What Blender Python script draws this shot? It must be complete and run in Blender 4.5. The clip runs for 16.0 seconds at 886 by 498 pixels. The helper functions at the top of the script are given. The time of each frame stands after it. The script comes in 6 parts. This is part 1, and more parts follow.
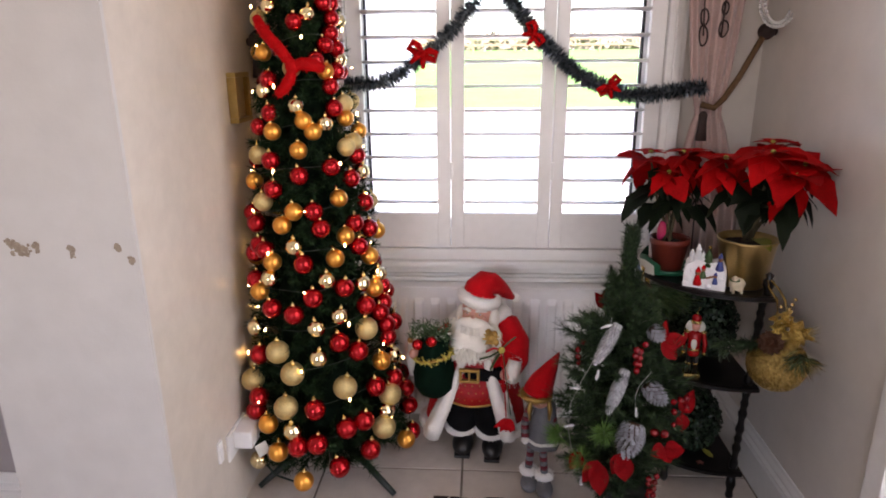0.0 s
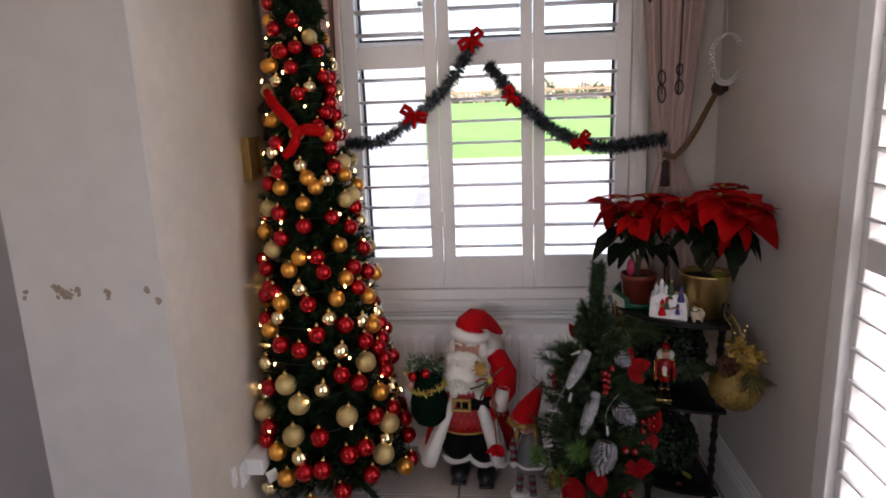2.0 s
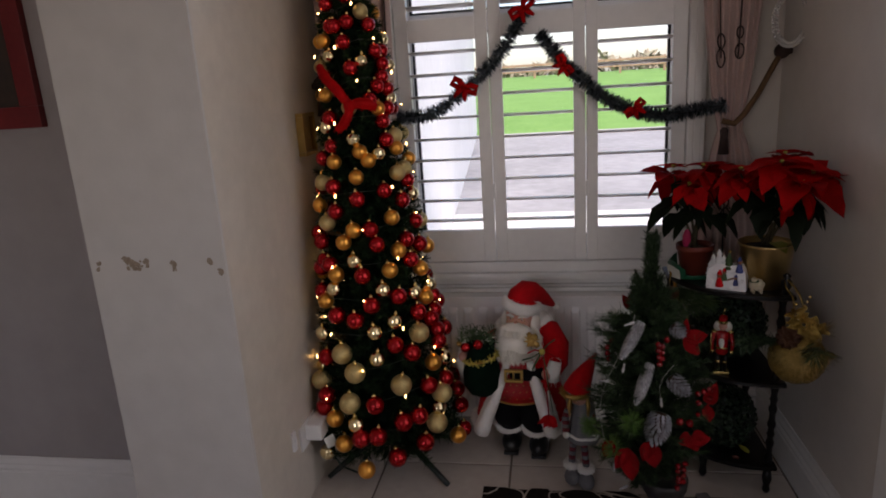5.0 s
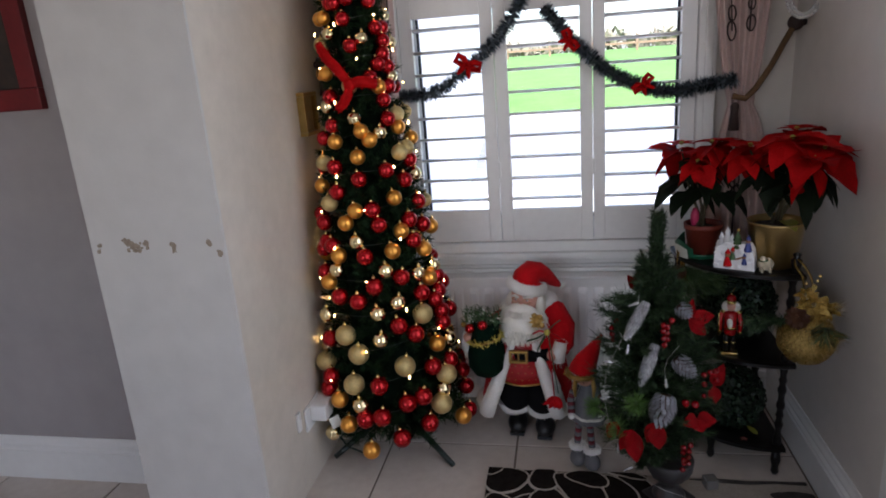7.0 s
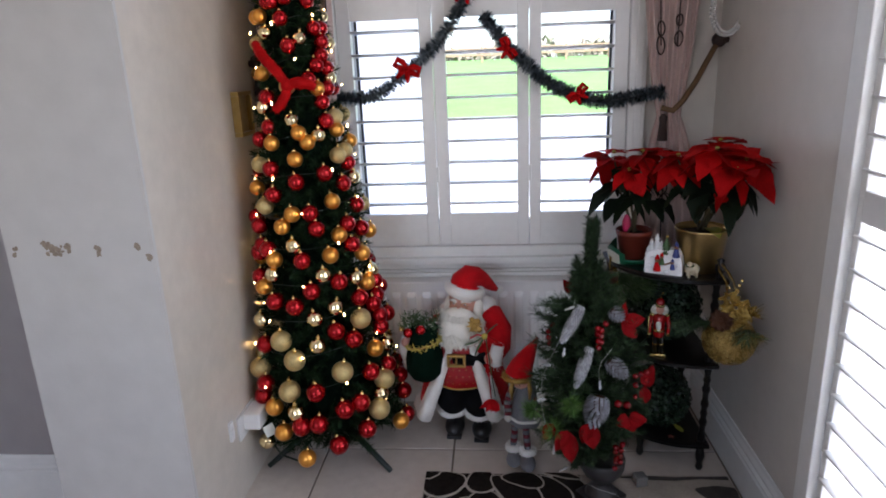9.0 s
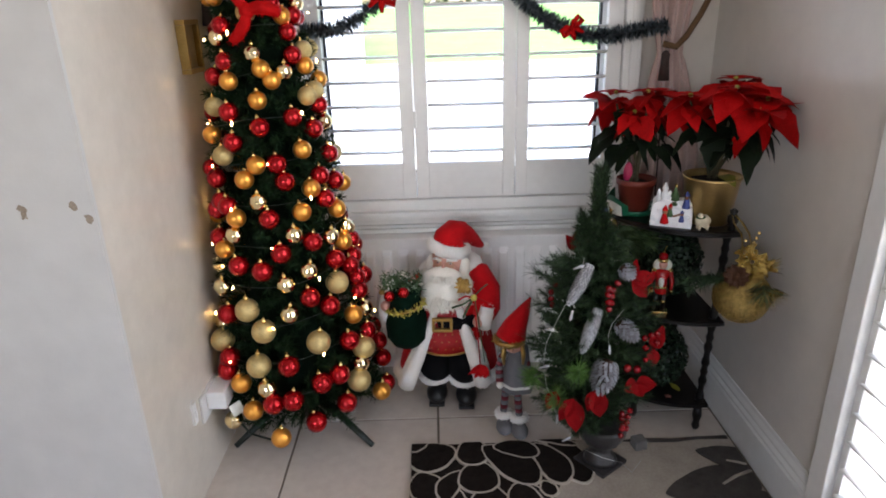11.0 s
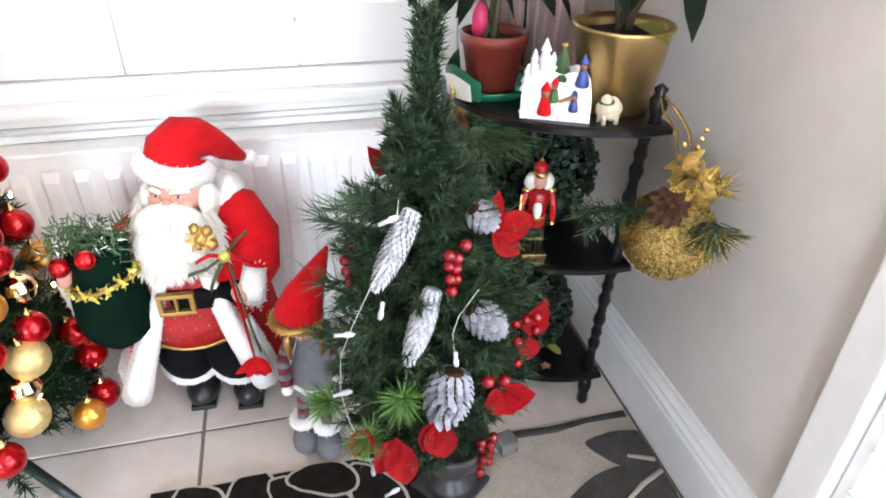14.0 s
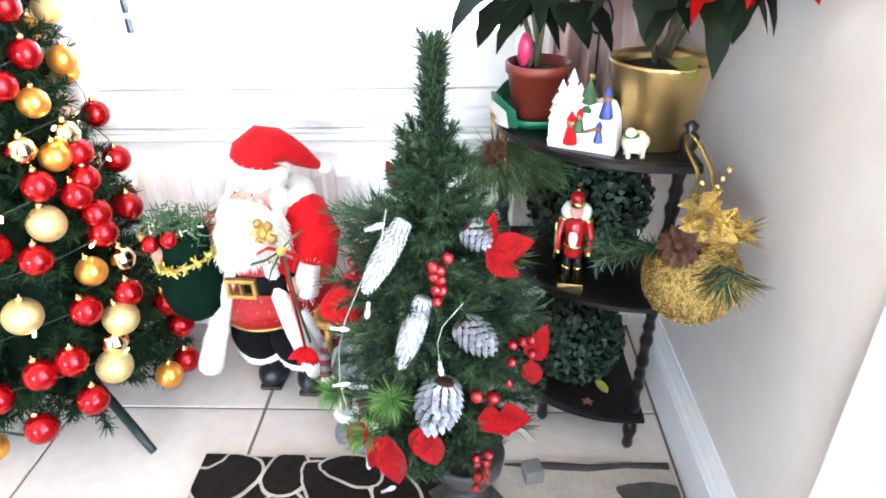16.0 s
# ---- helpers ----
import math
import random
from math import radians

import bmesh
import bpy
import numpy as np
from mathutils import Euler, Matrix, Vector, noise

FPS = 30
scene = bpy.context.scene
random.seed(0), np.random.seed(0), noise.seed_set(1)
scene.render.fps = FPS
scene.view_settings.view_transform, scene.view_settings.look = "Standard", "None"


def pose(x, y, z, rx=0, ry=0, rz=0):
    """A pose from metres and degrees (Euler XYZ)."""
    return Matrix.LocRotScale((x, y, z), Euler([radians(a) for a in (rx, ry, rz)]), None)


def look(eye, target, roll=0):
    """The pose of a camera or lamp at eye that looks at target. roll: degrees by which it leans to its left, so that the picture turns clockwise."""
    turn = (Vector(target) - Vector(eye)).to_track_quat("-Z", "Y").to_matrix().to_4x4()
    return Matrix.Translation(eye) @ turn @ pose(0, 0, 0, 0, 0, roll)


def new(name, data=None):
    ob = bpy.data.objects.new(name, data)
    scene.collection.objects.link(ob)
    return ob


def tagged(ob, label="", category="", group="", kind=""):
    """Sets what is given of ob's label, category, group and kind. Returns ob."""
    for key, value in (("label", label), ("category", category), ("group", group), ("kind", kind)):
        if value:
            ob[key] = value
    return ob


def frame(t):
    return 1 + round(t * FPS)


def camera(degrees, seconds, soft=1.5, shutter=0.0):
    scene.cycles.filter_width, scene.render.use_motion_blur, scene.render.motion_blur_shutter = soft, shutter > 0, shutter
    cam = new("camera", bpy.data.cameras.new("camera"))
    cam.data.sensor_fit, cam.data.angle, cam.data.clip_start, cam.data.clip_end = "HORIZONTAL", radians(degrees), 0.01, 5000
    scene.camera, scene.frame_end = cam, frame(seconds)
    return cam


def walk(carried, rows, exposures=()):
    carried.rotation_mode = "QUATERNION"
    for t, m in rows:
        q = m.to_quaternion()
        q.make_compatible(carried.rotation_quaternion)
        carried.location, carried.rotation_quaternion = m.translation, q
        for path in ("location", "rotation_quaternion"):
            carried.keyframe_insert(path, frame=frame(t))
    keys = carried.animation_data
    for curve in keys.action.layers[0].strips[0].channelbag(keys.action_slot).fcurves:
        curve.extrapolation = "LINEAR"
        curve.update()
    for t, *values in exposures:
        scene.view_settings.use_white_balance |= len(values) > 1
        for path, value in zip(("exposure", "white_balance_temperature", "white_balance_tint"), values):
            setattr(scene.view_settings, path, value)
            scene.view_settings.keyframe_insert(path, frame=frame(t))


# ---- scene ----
cam = camera(69.4, 16.0, soft=1.8)
PATH = [
    (0, (0.577, 0.301, 1.375), (0.46, 2.21, 0.79), -0.5),
    (0.5, (0.644, 0.171, 1.376), (0.525, 2.098, 0.852), -2.3),
    (1, (0.681, 0.139, 1.392), (0.552, 2.072, 0.891), -3.2),
    (1.5, (0.668, 0.118, 1.4), (0.509, 2.06, 0.951), -3.3),
    (2, (0.677, 0.088, 1.406), (0.51, 2.033, 0.97), -2.1),
    (2.5, (0.664, 0.055, 1.4), (0.496, 2.001, 0.968), -1.9),
    (3, (0.667, 0.046, 1.403), (0.492, 1.995, 0.99), -1.5),
    (3.5, (0.654, 0.06, 1.441), (0.434, 2.021, 1.118), -3.4),
    (4, (0.671, 0.056, 1.476), (0.353, 2.029, 1.412), -2.3),
    (4.5, (0.667, 0.064, 1.453), (0.362, 2.032, 1.274), -2.5),
    (5, (0.677, 0.072, 1.394), (0.35, 1.981, 0.895), -3.6),
    (7.5, (0.715, 0.102, 1.383), (0.338, 1.986, 0.83), -4.3),
    (8, (0.707, 0.098, 1.388), (0.365, 1.995, 0.854), -3.5),
    (8.5, (0.695, 0.101, 1.391), (0.433, 2.009, 0.852), -3.1),
    (9, (0.691, 0.101, 1.389), (0.525, 2.015, 0.833), -2.3),
    (11.5, (0.523, 0.427, 1.301), (0.625, 2.265, 0.521), -2.8),
    (12, (0.574, 0.589, 1.254), (0.866, 2.368, 0.387), -4.9),
    (12.5, (0.666, 0.823, 1.232), (1.064, 2.562, 0.328), -1.4),
    (13, (0.703, 0.986, 1.19), (1.102, 2.722, 0.279), -1.0),
    (13.5, (0.716, 1.094, 1.149), (1.173, 2.78, 0.175), 0.2),
    (14, (0.792, 1.117, 1.118), (1.203, 2.748, 0.037), 1.0),
    (14.5, (0.959, 1.077, 1.097), (1.06, 2.746, 0.0), 3.2),
    (15, (1.005, 1.051, 1.117), (0.958, 2.739, 0.045), 1.3),
    (15.5, (1.01, 1.038, 1.12), (0.893, 2.748, 0.09), -0.1),
    (16, (1.025, 1.039, 1.125), (0.94, 2.766, 0.121), -1.3),
]
EXPOSURES = [(0.0, 2.47, 6600, 24), (1.0, 2.02, 6600, 23), (2.0, 1.64, 6550, 23), (3.0, 1.47, 6550, 23), (4.0, 1.38, 6700, 23), (4.6, 0.80, 6800, 24), (5.2, 0.84, 6650, 22), (7.4, 1.82, 5850, 16), (9.0, 1.99, 5800, 16), (9.5, 2.07, 5800, 16), (11.3, 2.62, 6150, 13), (12.0, 3.22, 6150, 14), (12.5, 3.74, 6150, 14), (13.2, 3.92, 6050, 13), (14.0, 4.18, 5900, 11), (15.0, 4.59, 5700, 8), (16.0, 4.7, 5600, 8)]
walk(cam, [(t, look(eye, target, roll)) for t, eye, target, roll in PATH], EXPOSURES)

# ---------- daylight ----------
world = bpy.data.worlds.new("overcast_sky")
scene.world = world
world.use_nodes = True
wn = world.node_tree
sky = wn.nodes.new("ShaderNodeTexSky")
sky.sky_type, sky.sun_disc = "NISHITA", False
sky.sun_elevation, sky.sun_rotation = radians(48), radians(166)
sky.air_density, sky.dust_density, sky.ozone_density = 1.0, 1.5, 1.0
wn.links.new(sky.outputs[0], wn.nodes["Background"].inputs[0])
wn.nodes["Background"].inputs[1].default_value = 0.15
sun = new("sun", bpy.data.lights.new("sun", "SUN"))
sun.data.energy, sun.data.angle, sun.data.color = 4.6, radians(20), (1.0, 0.97, 0.93)
sun.matrix_world = look((0, 0, 0), (-math.sin(radians(166)) * math.cos(radians(48)), -math.cos(radians(166)) * math.cos(radians(48)), -math.sin(radians(48))))


def window_lamp(name, eye, target, w, h, watts):
    lamp = new(name, bpy.data.lights.new(name, "AREA"))
    lamp.data.shape, lamp.data.size, lamp.data.size_y, lamp.data.energy = "RECTANGLE", w, h, watts
    lamp.data.color = (1.0, 0.98, 0.95)
    lamp.matrix_world = look(eye, target)
    return lamp


# skylight in the glazed door's opening, and fill from an unseen added window
window_lamp("door_skylight", (1.68, 0.62, 1.14), (0.0, 0.62, 0.45), 1.8, 1.8, 8.6)
window_lamp("back_fill_lamp", (-0.6, -2.62, 1.5), (0.1, 0.0, 0.35), 1.5, 1.1, 4.6)

# ---------- materials ----------
MATS = {}


def mat(name, color, rough=0.6, metal=0.0, var=0.12, scale=6.0, bump=0.0, bscale=60.0, second=None, sheen=0.0, coat=0.0, glow=0.0, trans=0.0, per_object=0.0, per_island=0.0, spec=0.5):
    """Principled surface with two scales of variation, and fine relief."""
    if name in MATS:
        return MATS[name]
    m = bpy.data.materials.new(name)
    m.use_nodes = True
    nt = m.node_tree
    p = nt.nodes["Principled BSDF"]
    link = nt.links.new
    p.inputs["Roughness"].default_value = rough
    p.inputs["Metallic"].default_value = metal
    p.inputs["Specular IOR Level"].default_value = spec
    if sheen:
        p.inputs["Sheen Weight"].default_value = sheen
    if coat:
        p.inputs["Coat Weight"].default_value = coat
        p.inputs["Coat Roughness"].default_value = 0.12
    if trans:
        p.inputs["Transmission Weight"].default_value = trans
    tc = nt.nodes.new("ShaderNodeTexCoord")
    n1 = nt.nodes.new("ShaderNodeTexNoise")
    n1.inputs["Scale"].default_value, n1.inputs["Detail"].default_value = scale, 5
    n2 = nt.nodes.new("ShaderNodeTexNoise")
    n2.inputs["Scale"].default_value, n2.inputs["Detail"].default_value = scale * 9, 3
    link(tc.outputs["Object"], n1.inputs["Vector"])
    link(tc.outputs["Object"], n2.inputs["Vector"])
    add = nt.nodes.new("ShaderNodeMath")
    add.operation = "ADD"
    link(n1.outputs["Fac"], add.inputs[0])
    link(n2.outputs["Fac"], add.inputs[1])
    value = add.outputs[0]
    for amount, kind in ((per_object, "Object Info"), (per_island, "Geometry")):
        if amount:
            src = nt.nodes.new("ShaderNodeObjectInfo" if kind == "Object Info" else "ShaderNodeNewGeometry")
            mul = nt.nodes.new("ShaderNodeMath")
            mul.operation, mul.inputs[1].default_value, mul.inputs[2].default_value = "MULTIPLY_ADD", amount, -amount / 2
            link(src.outputs["Random" if kind == "Object Info" else "Random Per Island"], mul.inputs[0])
            plus = nt.nodes.new("ShaderNodeMath")
            plus.operation = "ADD"
            link(mul.outputs[0], plus.inputs[0])
            link(value, plus.inputs[1])
            value = plus.outputs[0]
    ramp = nt.nodes.new("ShaderNodeMapRange")
    ramp.inputs["From Min"].default_value, ramp.inputs["From Max"].default_value = 0.6, 1.4
    link(value, ramp.inputs["Value"])
    mix = nt.nodes.new("ShaderNodeMix")
    mix.data_type = "RGBA"
    a = Vector(color)
    b = Vector(second) if second else a * (1 - var)
    a = a if second else a * (1 + var * 0.6)
    mix.inputs["A"].default_value, mix.inputs["B"].default_value = (*[min(1, c) for c in a], 1), (*[min(1, c) for c in b], 1)
    link(ramp.outputs[0], mix.inputs["Factor"])
    link(mix.outputs["Result"], p.inputs["Base Color"])
    if bump:
        n3 = nt.nodes.new("ShaderNodeTexNoise")
        n3.inputs["Scale"].default_value, n3.inputs["Detail"].default_value = bscale, 4
        link(tc.outputs["Object"], n3.inputs["Vector"])
        bn = nt.nodes.new("ShaderNodeBump")
        bn.inputs["Strength"].default_value, bn.inputs["Distance"].default_value = bump, 0.004
        link(n3.outputs["Fac"], bn.inputs["Height"])
        link(bn.outputs[0], p.inputs["Normal"])
    if glow:
        p.inputs["Emission Color"].default_value = (*color, 1)
        p.inputs["Emission Strength"].default_value = glow
    MATS[name] = m
    return m


WALL = mat("cream_wall_paint", (0.67, 0.625, 0.575), 0.30, var=0.08, scale=1.6, bump=0.12, bscale=90)
ALCOVE = mat("warm_cream_wall_paint", (0.66, 0.605, 0.525), 0.26, var=0.10, scale=2.2, bump=0.12, bscale=90)
PIER = mat("grey_white_wall_paint", (0.555, 0.54, 0.515), 0.5, var=0.09, scale=1.4, bump=0.12, bscale=80)
SCUFF = mat("bare_plaster_scuff", (0.30, 0.24, 0.18), 0.9, var=0.4, scale=60)
WHITE = mat("white_gloss_paint", (0.78, 0.78, 0.76), 0.35, var=0.05, scale=3, bump=0.03, bscale=40)
SHUTTER = mat("white_shutter_lacquer", (0.80, 0.79, 0.77), 0.38, var=0.05, scale=4)
UPVC = mat("white_plastic_frame", (0.78, 0.78, 0.78), 0.3, var=0.04)
GASKET = mat("black_rubber_gasket", (0.02, 0.02, 0.022), 0.6)
RADIATOR = mat("white_radiator_enamel", (0.80, 0.79, 0.78), 0.3, var=0.04, scale=5)
CEIL = mat("white_ceiling_paint", (0.75, 0.74, 0.72), 0.8, var=0.05)
TILE = mat("cream_ceramic_tile", (0.64, 0.575, 0.51), 0.2, second=(0.53, 0.465, 0.41), scale=3.0, bump=0.03, bscale=20, per_object=0.25)
TAUPE = mat("unseen_wall_taupe", (0.26, 0.23, 0.21), 0.7, var=0.1, scale=1.5, bump=0.1)
# lilac-grey paint with the recess's shade mixed into its colour
LILAC = mat("lilac_grey_paint_and_shade", (0.36, 0.335, 0.335), 0.5, var=0.09, scale=1.4, bump=0.12, bscale=80)
GROUT = mat("grey_brown_grout", (0.17, 0.14, 0.115), 0.9, var=0.3, scale=20)
GLASS = mat("window_glass", (1, 1, 1), 0.0, trans=1.0, var=0.0)
GLASS.node_tree.nodes["Principled BSDF"].inputs["IOR"].default_value = 1.02
BLACKWOOD = mat("black_lacquered_wood", (0.008, 0.007, 0.007), 0.28, var=0.4, scale=12, bump=0.05, spec=0.3)
GRASS = mat("lawn_grass", (0.085, 0.20, 0.03), 0.9, second=(0.14, 0.27, 0.06), scale=0.8, bump=0.6, bscale=12)
TARMAC = mat("pale_tarmac", (0.25, 0.25, 0.255), 0.85, var=0.3, scale=0.6, bump=0.4, bscale=40)
PAVING = mat("pale_concrete_paving", (0.52, 0.51, 0.49), 0.85, var=0.2, scale=1.2, bump=0.3, bscale=30)
KERBSTONE = mat("concrete_kerb", (0.36, 0.35, 0.33), 0.85, var=0.2, scale=3)
RENDER = mat("white_wall_render", (0.78, 0.77, 0.74), 0.85, var=0.08, scale=0.8, bump=0.2)
SLATE = mat("dark_grey_roof_slate", (0.09, 0.09, 0.10), 0.7, var=0.3)
DARKPANE = mat("dark_window_pane", (0.03, 0.035, 0.04), 0.1)
TIMBER = mat("weathered_fence_timber", (0.22, 0.15, 0.09), 0.85, var=0.3, scale=8)
HEDGE = mat("winter_hedge_leaf", (0.17, 0.17, 0.11), 0.9, second=(0.26, 0.22, 0.16), scale=4, per_island=0.5)

# ---------- geometry kit ----------


class Geo:
    """Collects points and faces with a material index, and turns them into one mesh."""

    def __init__(self):
        self.v, self.f, self.m, self.s = [], [], [], []

    def add(self, verts, faces, mi=0, smooth=True, at=None):
        o = len(self.v)
        self.v += [tuple(at @ Vector(p)) for p in verts] if at is not None else [tuple(p) for p in verts]
        self.f += [tuple(i + o for i in q) for q in faces]
        self.m += [mi] * len(faces)
        self.s += [smooth] * len(faces)
        return self

    def box(self, x0, y0, z0, x1, y1, z1, bevel=0.0, mi=0, at=None):
        bm = bmesh.new()
        bmesh.ops.create_cube(bm, size=1)
        for p in bm.verts:
            p.co = Vector(((x0 + x1) / 2 + p.co.x * (x1 - x0), (y0 + y1) / 2 + p.co.y * (y1 - y0), (z0 + z1) / 2 + p.co.z * (z1 - z0)))
        if bevel:
            bmesh.ops.bevel(bm, geom=bm.edges[:], offset=bevel, segments=2, profile=0.6, affect="EDGES")
        bm.verts.index_update()
        self.add([p.co.copy() for p in bm.verts], [[p.index for p in q.verts] for q in bm.faces], mi, False, at)
        bm.free()
        return self

    def lathe(self, profile, seg=24, mi=0, at=None, wave=None):
        """profile: (radius, z) from bottom to top; wave(angle, i): radius factor."""
        verts, faces, n = [], [], len(profile)
        for i, (r, z) in enumerate(profile):
            for k in range(seg):
                a = 2 * math.pi * k / seg
                q = r * (wave(a, i) if wave else 1)
                verts.append((q * math.cos(a), q * math.sin(a), z))
        for i in range(n - 1):
            for k in range(seg):
                l = (k + 1) % seg
                faces.append((i * seg + k, i * seg + l, (i + 1) * seg + l, (i + 1) * seg + k))
        if profile[0][0] > 1e-6:
            faces.append(tuple(range(seg))[::-1])
        if profile[-1][0] > 1e-6:
            faces.append(tuple((n - 1) * seg + k for k in range(seg)))
        return self.add(verts, faces, mi, True, at)

    def ball(self, c, r, seg=16, rings=10, mi=0, at=None, rough=0.0):
        r = r if hasattr(r, "__len__") else (r, r, r)
        verts, faces = [(c[0], c[1], c[2] - r[2])], []
        for i in range(1, rings):
            b = math.pi * i / rings - math.pi / 2
            for k in range(seg):
                a = 2 * math.pi * k / seg
                q = 1 + (random.uniform(-rough, rough) if rough else 0)
                verts.append((c[0] + r[0] * q * math.cos(b) * math.cos(a), c[1] + r[1] * q * math.cos(b) * math.sin(a), c[2] + r[2] * q * math.sin(b)))
        verts.append((c[0], c[1], c[2] + r[2]))
        for k in range(seg):
            l = (k + 1) % seg
            faces.append((0, 1 + l, 1 + k))
            for i in range(rings - 2):
                o = 1 + i * seg
                faces.append((o + k, o + l, o + seg + l, o + seg + k))
            faces.append((len(verts) - 1, 1 + (rings - 2) * seg + k, 1 + (rings - 2) * seg + l))
        return self.add(verts, faces, mi, True, at)

    def tube(self, pts, radii, seg=8, mi=0, at=None, flat=1.0, cap=True):
        """A tube along pts; flat squeezes it across its side axis."""
        pts = [Vector(p) for p in pts]
        radii = radii if hasattr(radii, "__len__") else [radii] * len(pts)
        verts, faces, side = [], [], None
        for i, p in enumerate(pts):
            t = (pts[min(i + 1, len(pts) - 1)] - pts[max(i - 1, 0)]).normalized()
            if side is None:
                side = t.cross(Vector((0, 0, 1)) if abs(t.z) < 0.9 else Vector((1, 0, 0)))
            side = (side - t * side.dot(t)).normalized()
            up = t.cross(side)
            for k in range(seg):
                a = 2 * math.pi * k / seg
                verts.append(p + side * (math.cos(a) * radii[i]) + up * (math.sin(a) * radii[i] * flat))
        for i in range(len(pts) - 1):
            for k in range(seg):
                l = (k + 1) % seg
                faces.append((i * seg + k, i * seg + l, (i + 1) * seg + l, (i + 1) * seg + k))
        if cap:
            faces.append(tuple(range(seg))[::-1])
            faces.append(tuple((len(pts) - 1) * seg + k for k in range(seg)))
        return self.add(verts, faces, mi, True, at)

    def prism(self, outline, z0, z1, mi=0, at=None):
        """An outline in the ground plane, given thickness."""
        n = len(outline)
        verts = [(x, y, z0) for x, y in outline] + [(x, y, z1) for x, y in outline]
        faces = [tuple(range(n))[::-1], tuple(range(n, 2 * n))] + [(i, (i + 1) % n, n + (i + 1) % n, n + i) for i in range(n)]
        return self.add(verts, faces, mi, False, at)

    def needles(self, starts, ways, length, width, mi=0):
        """Thin tapered blades, one a start, two triangles each, crossed with a random turn."""
        s, w = np.asarray(starts), np.asarray(ways)
        w = w / np.linalg.norm(w, axis=1, keepdims=True)
        rnd = np.random.normal(size=s.shape)
        side = np.cross(w, rnd)
        side /= np.linalg.norm(side, axis=1, keepdims=True) + 1e-9
        ln = np.asarray(length).reshape(-1, 1) * np.ones((len(s), 1))
        a, b = s - side * width, s + side * width
        c, d = s + w * ln * 0.7 + side * width * 0.8, s + w * ln
        e = s + w * ln * 0.7 - side * width * 0.8
        o = len(self.v)
        pts = np.stack([a, b, c, d, e], 1).reshape(-1, 3)
        self.v += list(map(tuple, pts.tolist()))
        self.f += [(o + 5 * i, o + 5 * i + 1, o + 5 * i + 2, o + 5 * i + 3, o + 5 * i + 4) for i in range(len(s))]
        self.m += [mi] * len(s)
        self.s += [False] * len(s)
        return self

    def leaf(self, base, way, up, length, width, bend=0.2, mi=0, lobes=0.0, fold=0.25):
        """A pointed leaf with a folded middle rib, bent along its length."""
        way, up = Vector(way).normalized(), Vector(up)
        side = way.cross(up).normalized()
        up = side.cross(way).normalized()
        n, verts, faces = 7, [], []
        for i in range(n):
            t = i / (n - 1)
            w = width * math.sin(math.pi * min(1, t ** 0.8)) ** 0.8 * (1 - 0.25 * t) if 0 < t < 1 else 0.0005
            w *= 1 + lobes * (1 if i % 2 else -1)
            c = Vector(base) + way * (length * t) - up * (bend * length * t * t)
            verts += [c - side * w + up * (w * fold), c, c + side * w + up * (w * fold)]
        for i in range(n - 1):
            o = 3 * i
            faces += [(o, o + 1, o + 4, o + 3), (o + 1, o + 2, o + 5, o + 4)]
        return self.add(verts, faces, mi, True)

    def mesh(self, name, materials):
        me = bpy.data.meshes.new(name)
        me.from_pydata(self.v, [], self.f)
        for m in materials if hasattr(materials, "__len__") else [materials]:
            me.materials.append(m)
        me.polygons.foreach_set("material_index", self.m)
        me.polygons.foreach_set("use_smooth", self.s)
        me.update()
        return me


def part(name, geo, material, parent=None, label="", at=None):
    """Links a Geo (or a mesh already made) as one object under a thing or a part."""
    data = geo.mesh(name, material) if isinstance(geo, Geo) else geo
    ob = new(name, data)
    if parent is not None:
        ob.parent = parent
    if at is not None:
        ob.matrix_basis = at if isinstance(at, Matrix) else Matrix.Translation(at)
    return tagged(ob, label)


def thing(name, label, category, at=(0, 0, 0), group="", kind=""):
    ob = new(name)
    ob.empty_display_size = 0.05
    ob.matrix_basis = at if isinstance(at, Matrix) else Matrix.Translation(at)
    return tagged(ob, label, category, group, kind)


def setting(name, geo, material, label, category):
    return tagged(part(name, geo, material), label, category, kind="structure")


# ---------- the room ----------
WX0, WX1, WY = -0.175, 1.495, 2.56      # alcove side walls and window wall
RX, RY, TOP = -2.4, -2.5, 2.55          # far left and back of the room, ceiling
T = 0.28                                # wall thickness
OX0, OX1, OZ0, OZ1 = 0.10, 1.195, 0.70, 2.42   # window opening
DY0, DY1, DZ1 = -0.38, 1.60, 2.12       # glazed door opening in the right wall

g = Geo().box(WX0, WY, 0, OX0, WY + T, TOP).box(OX1, WY, 0, WX1, WY + T, TOP)
g.box(OX0, WY, 0, OX1, WY + T, OZ0 - 0.03).box(OX0, WY, OZ1, OX1, WY + T, TOP)
setting("wall_north", g, WALL, "cream painted window wall above a white radiator", "wall")
g = Geo().box(WX1, DY1, 0, WX1 + T, WY + T, TOP).box(WX1, RY, 0, WX1 + T, DY0, TOP).box(WX1, DY0, DZ1, WX1 + T, DY1, TOP)
setting("wall_east", g, WALL, "cream painted side wall with a louvred glazed door", "wall")
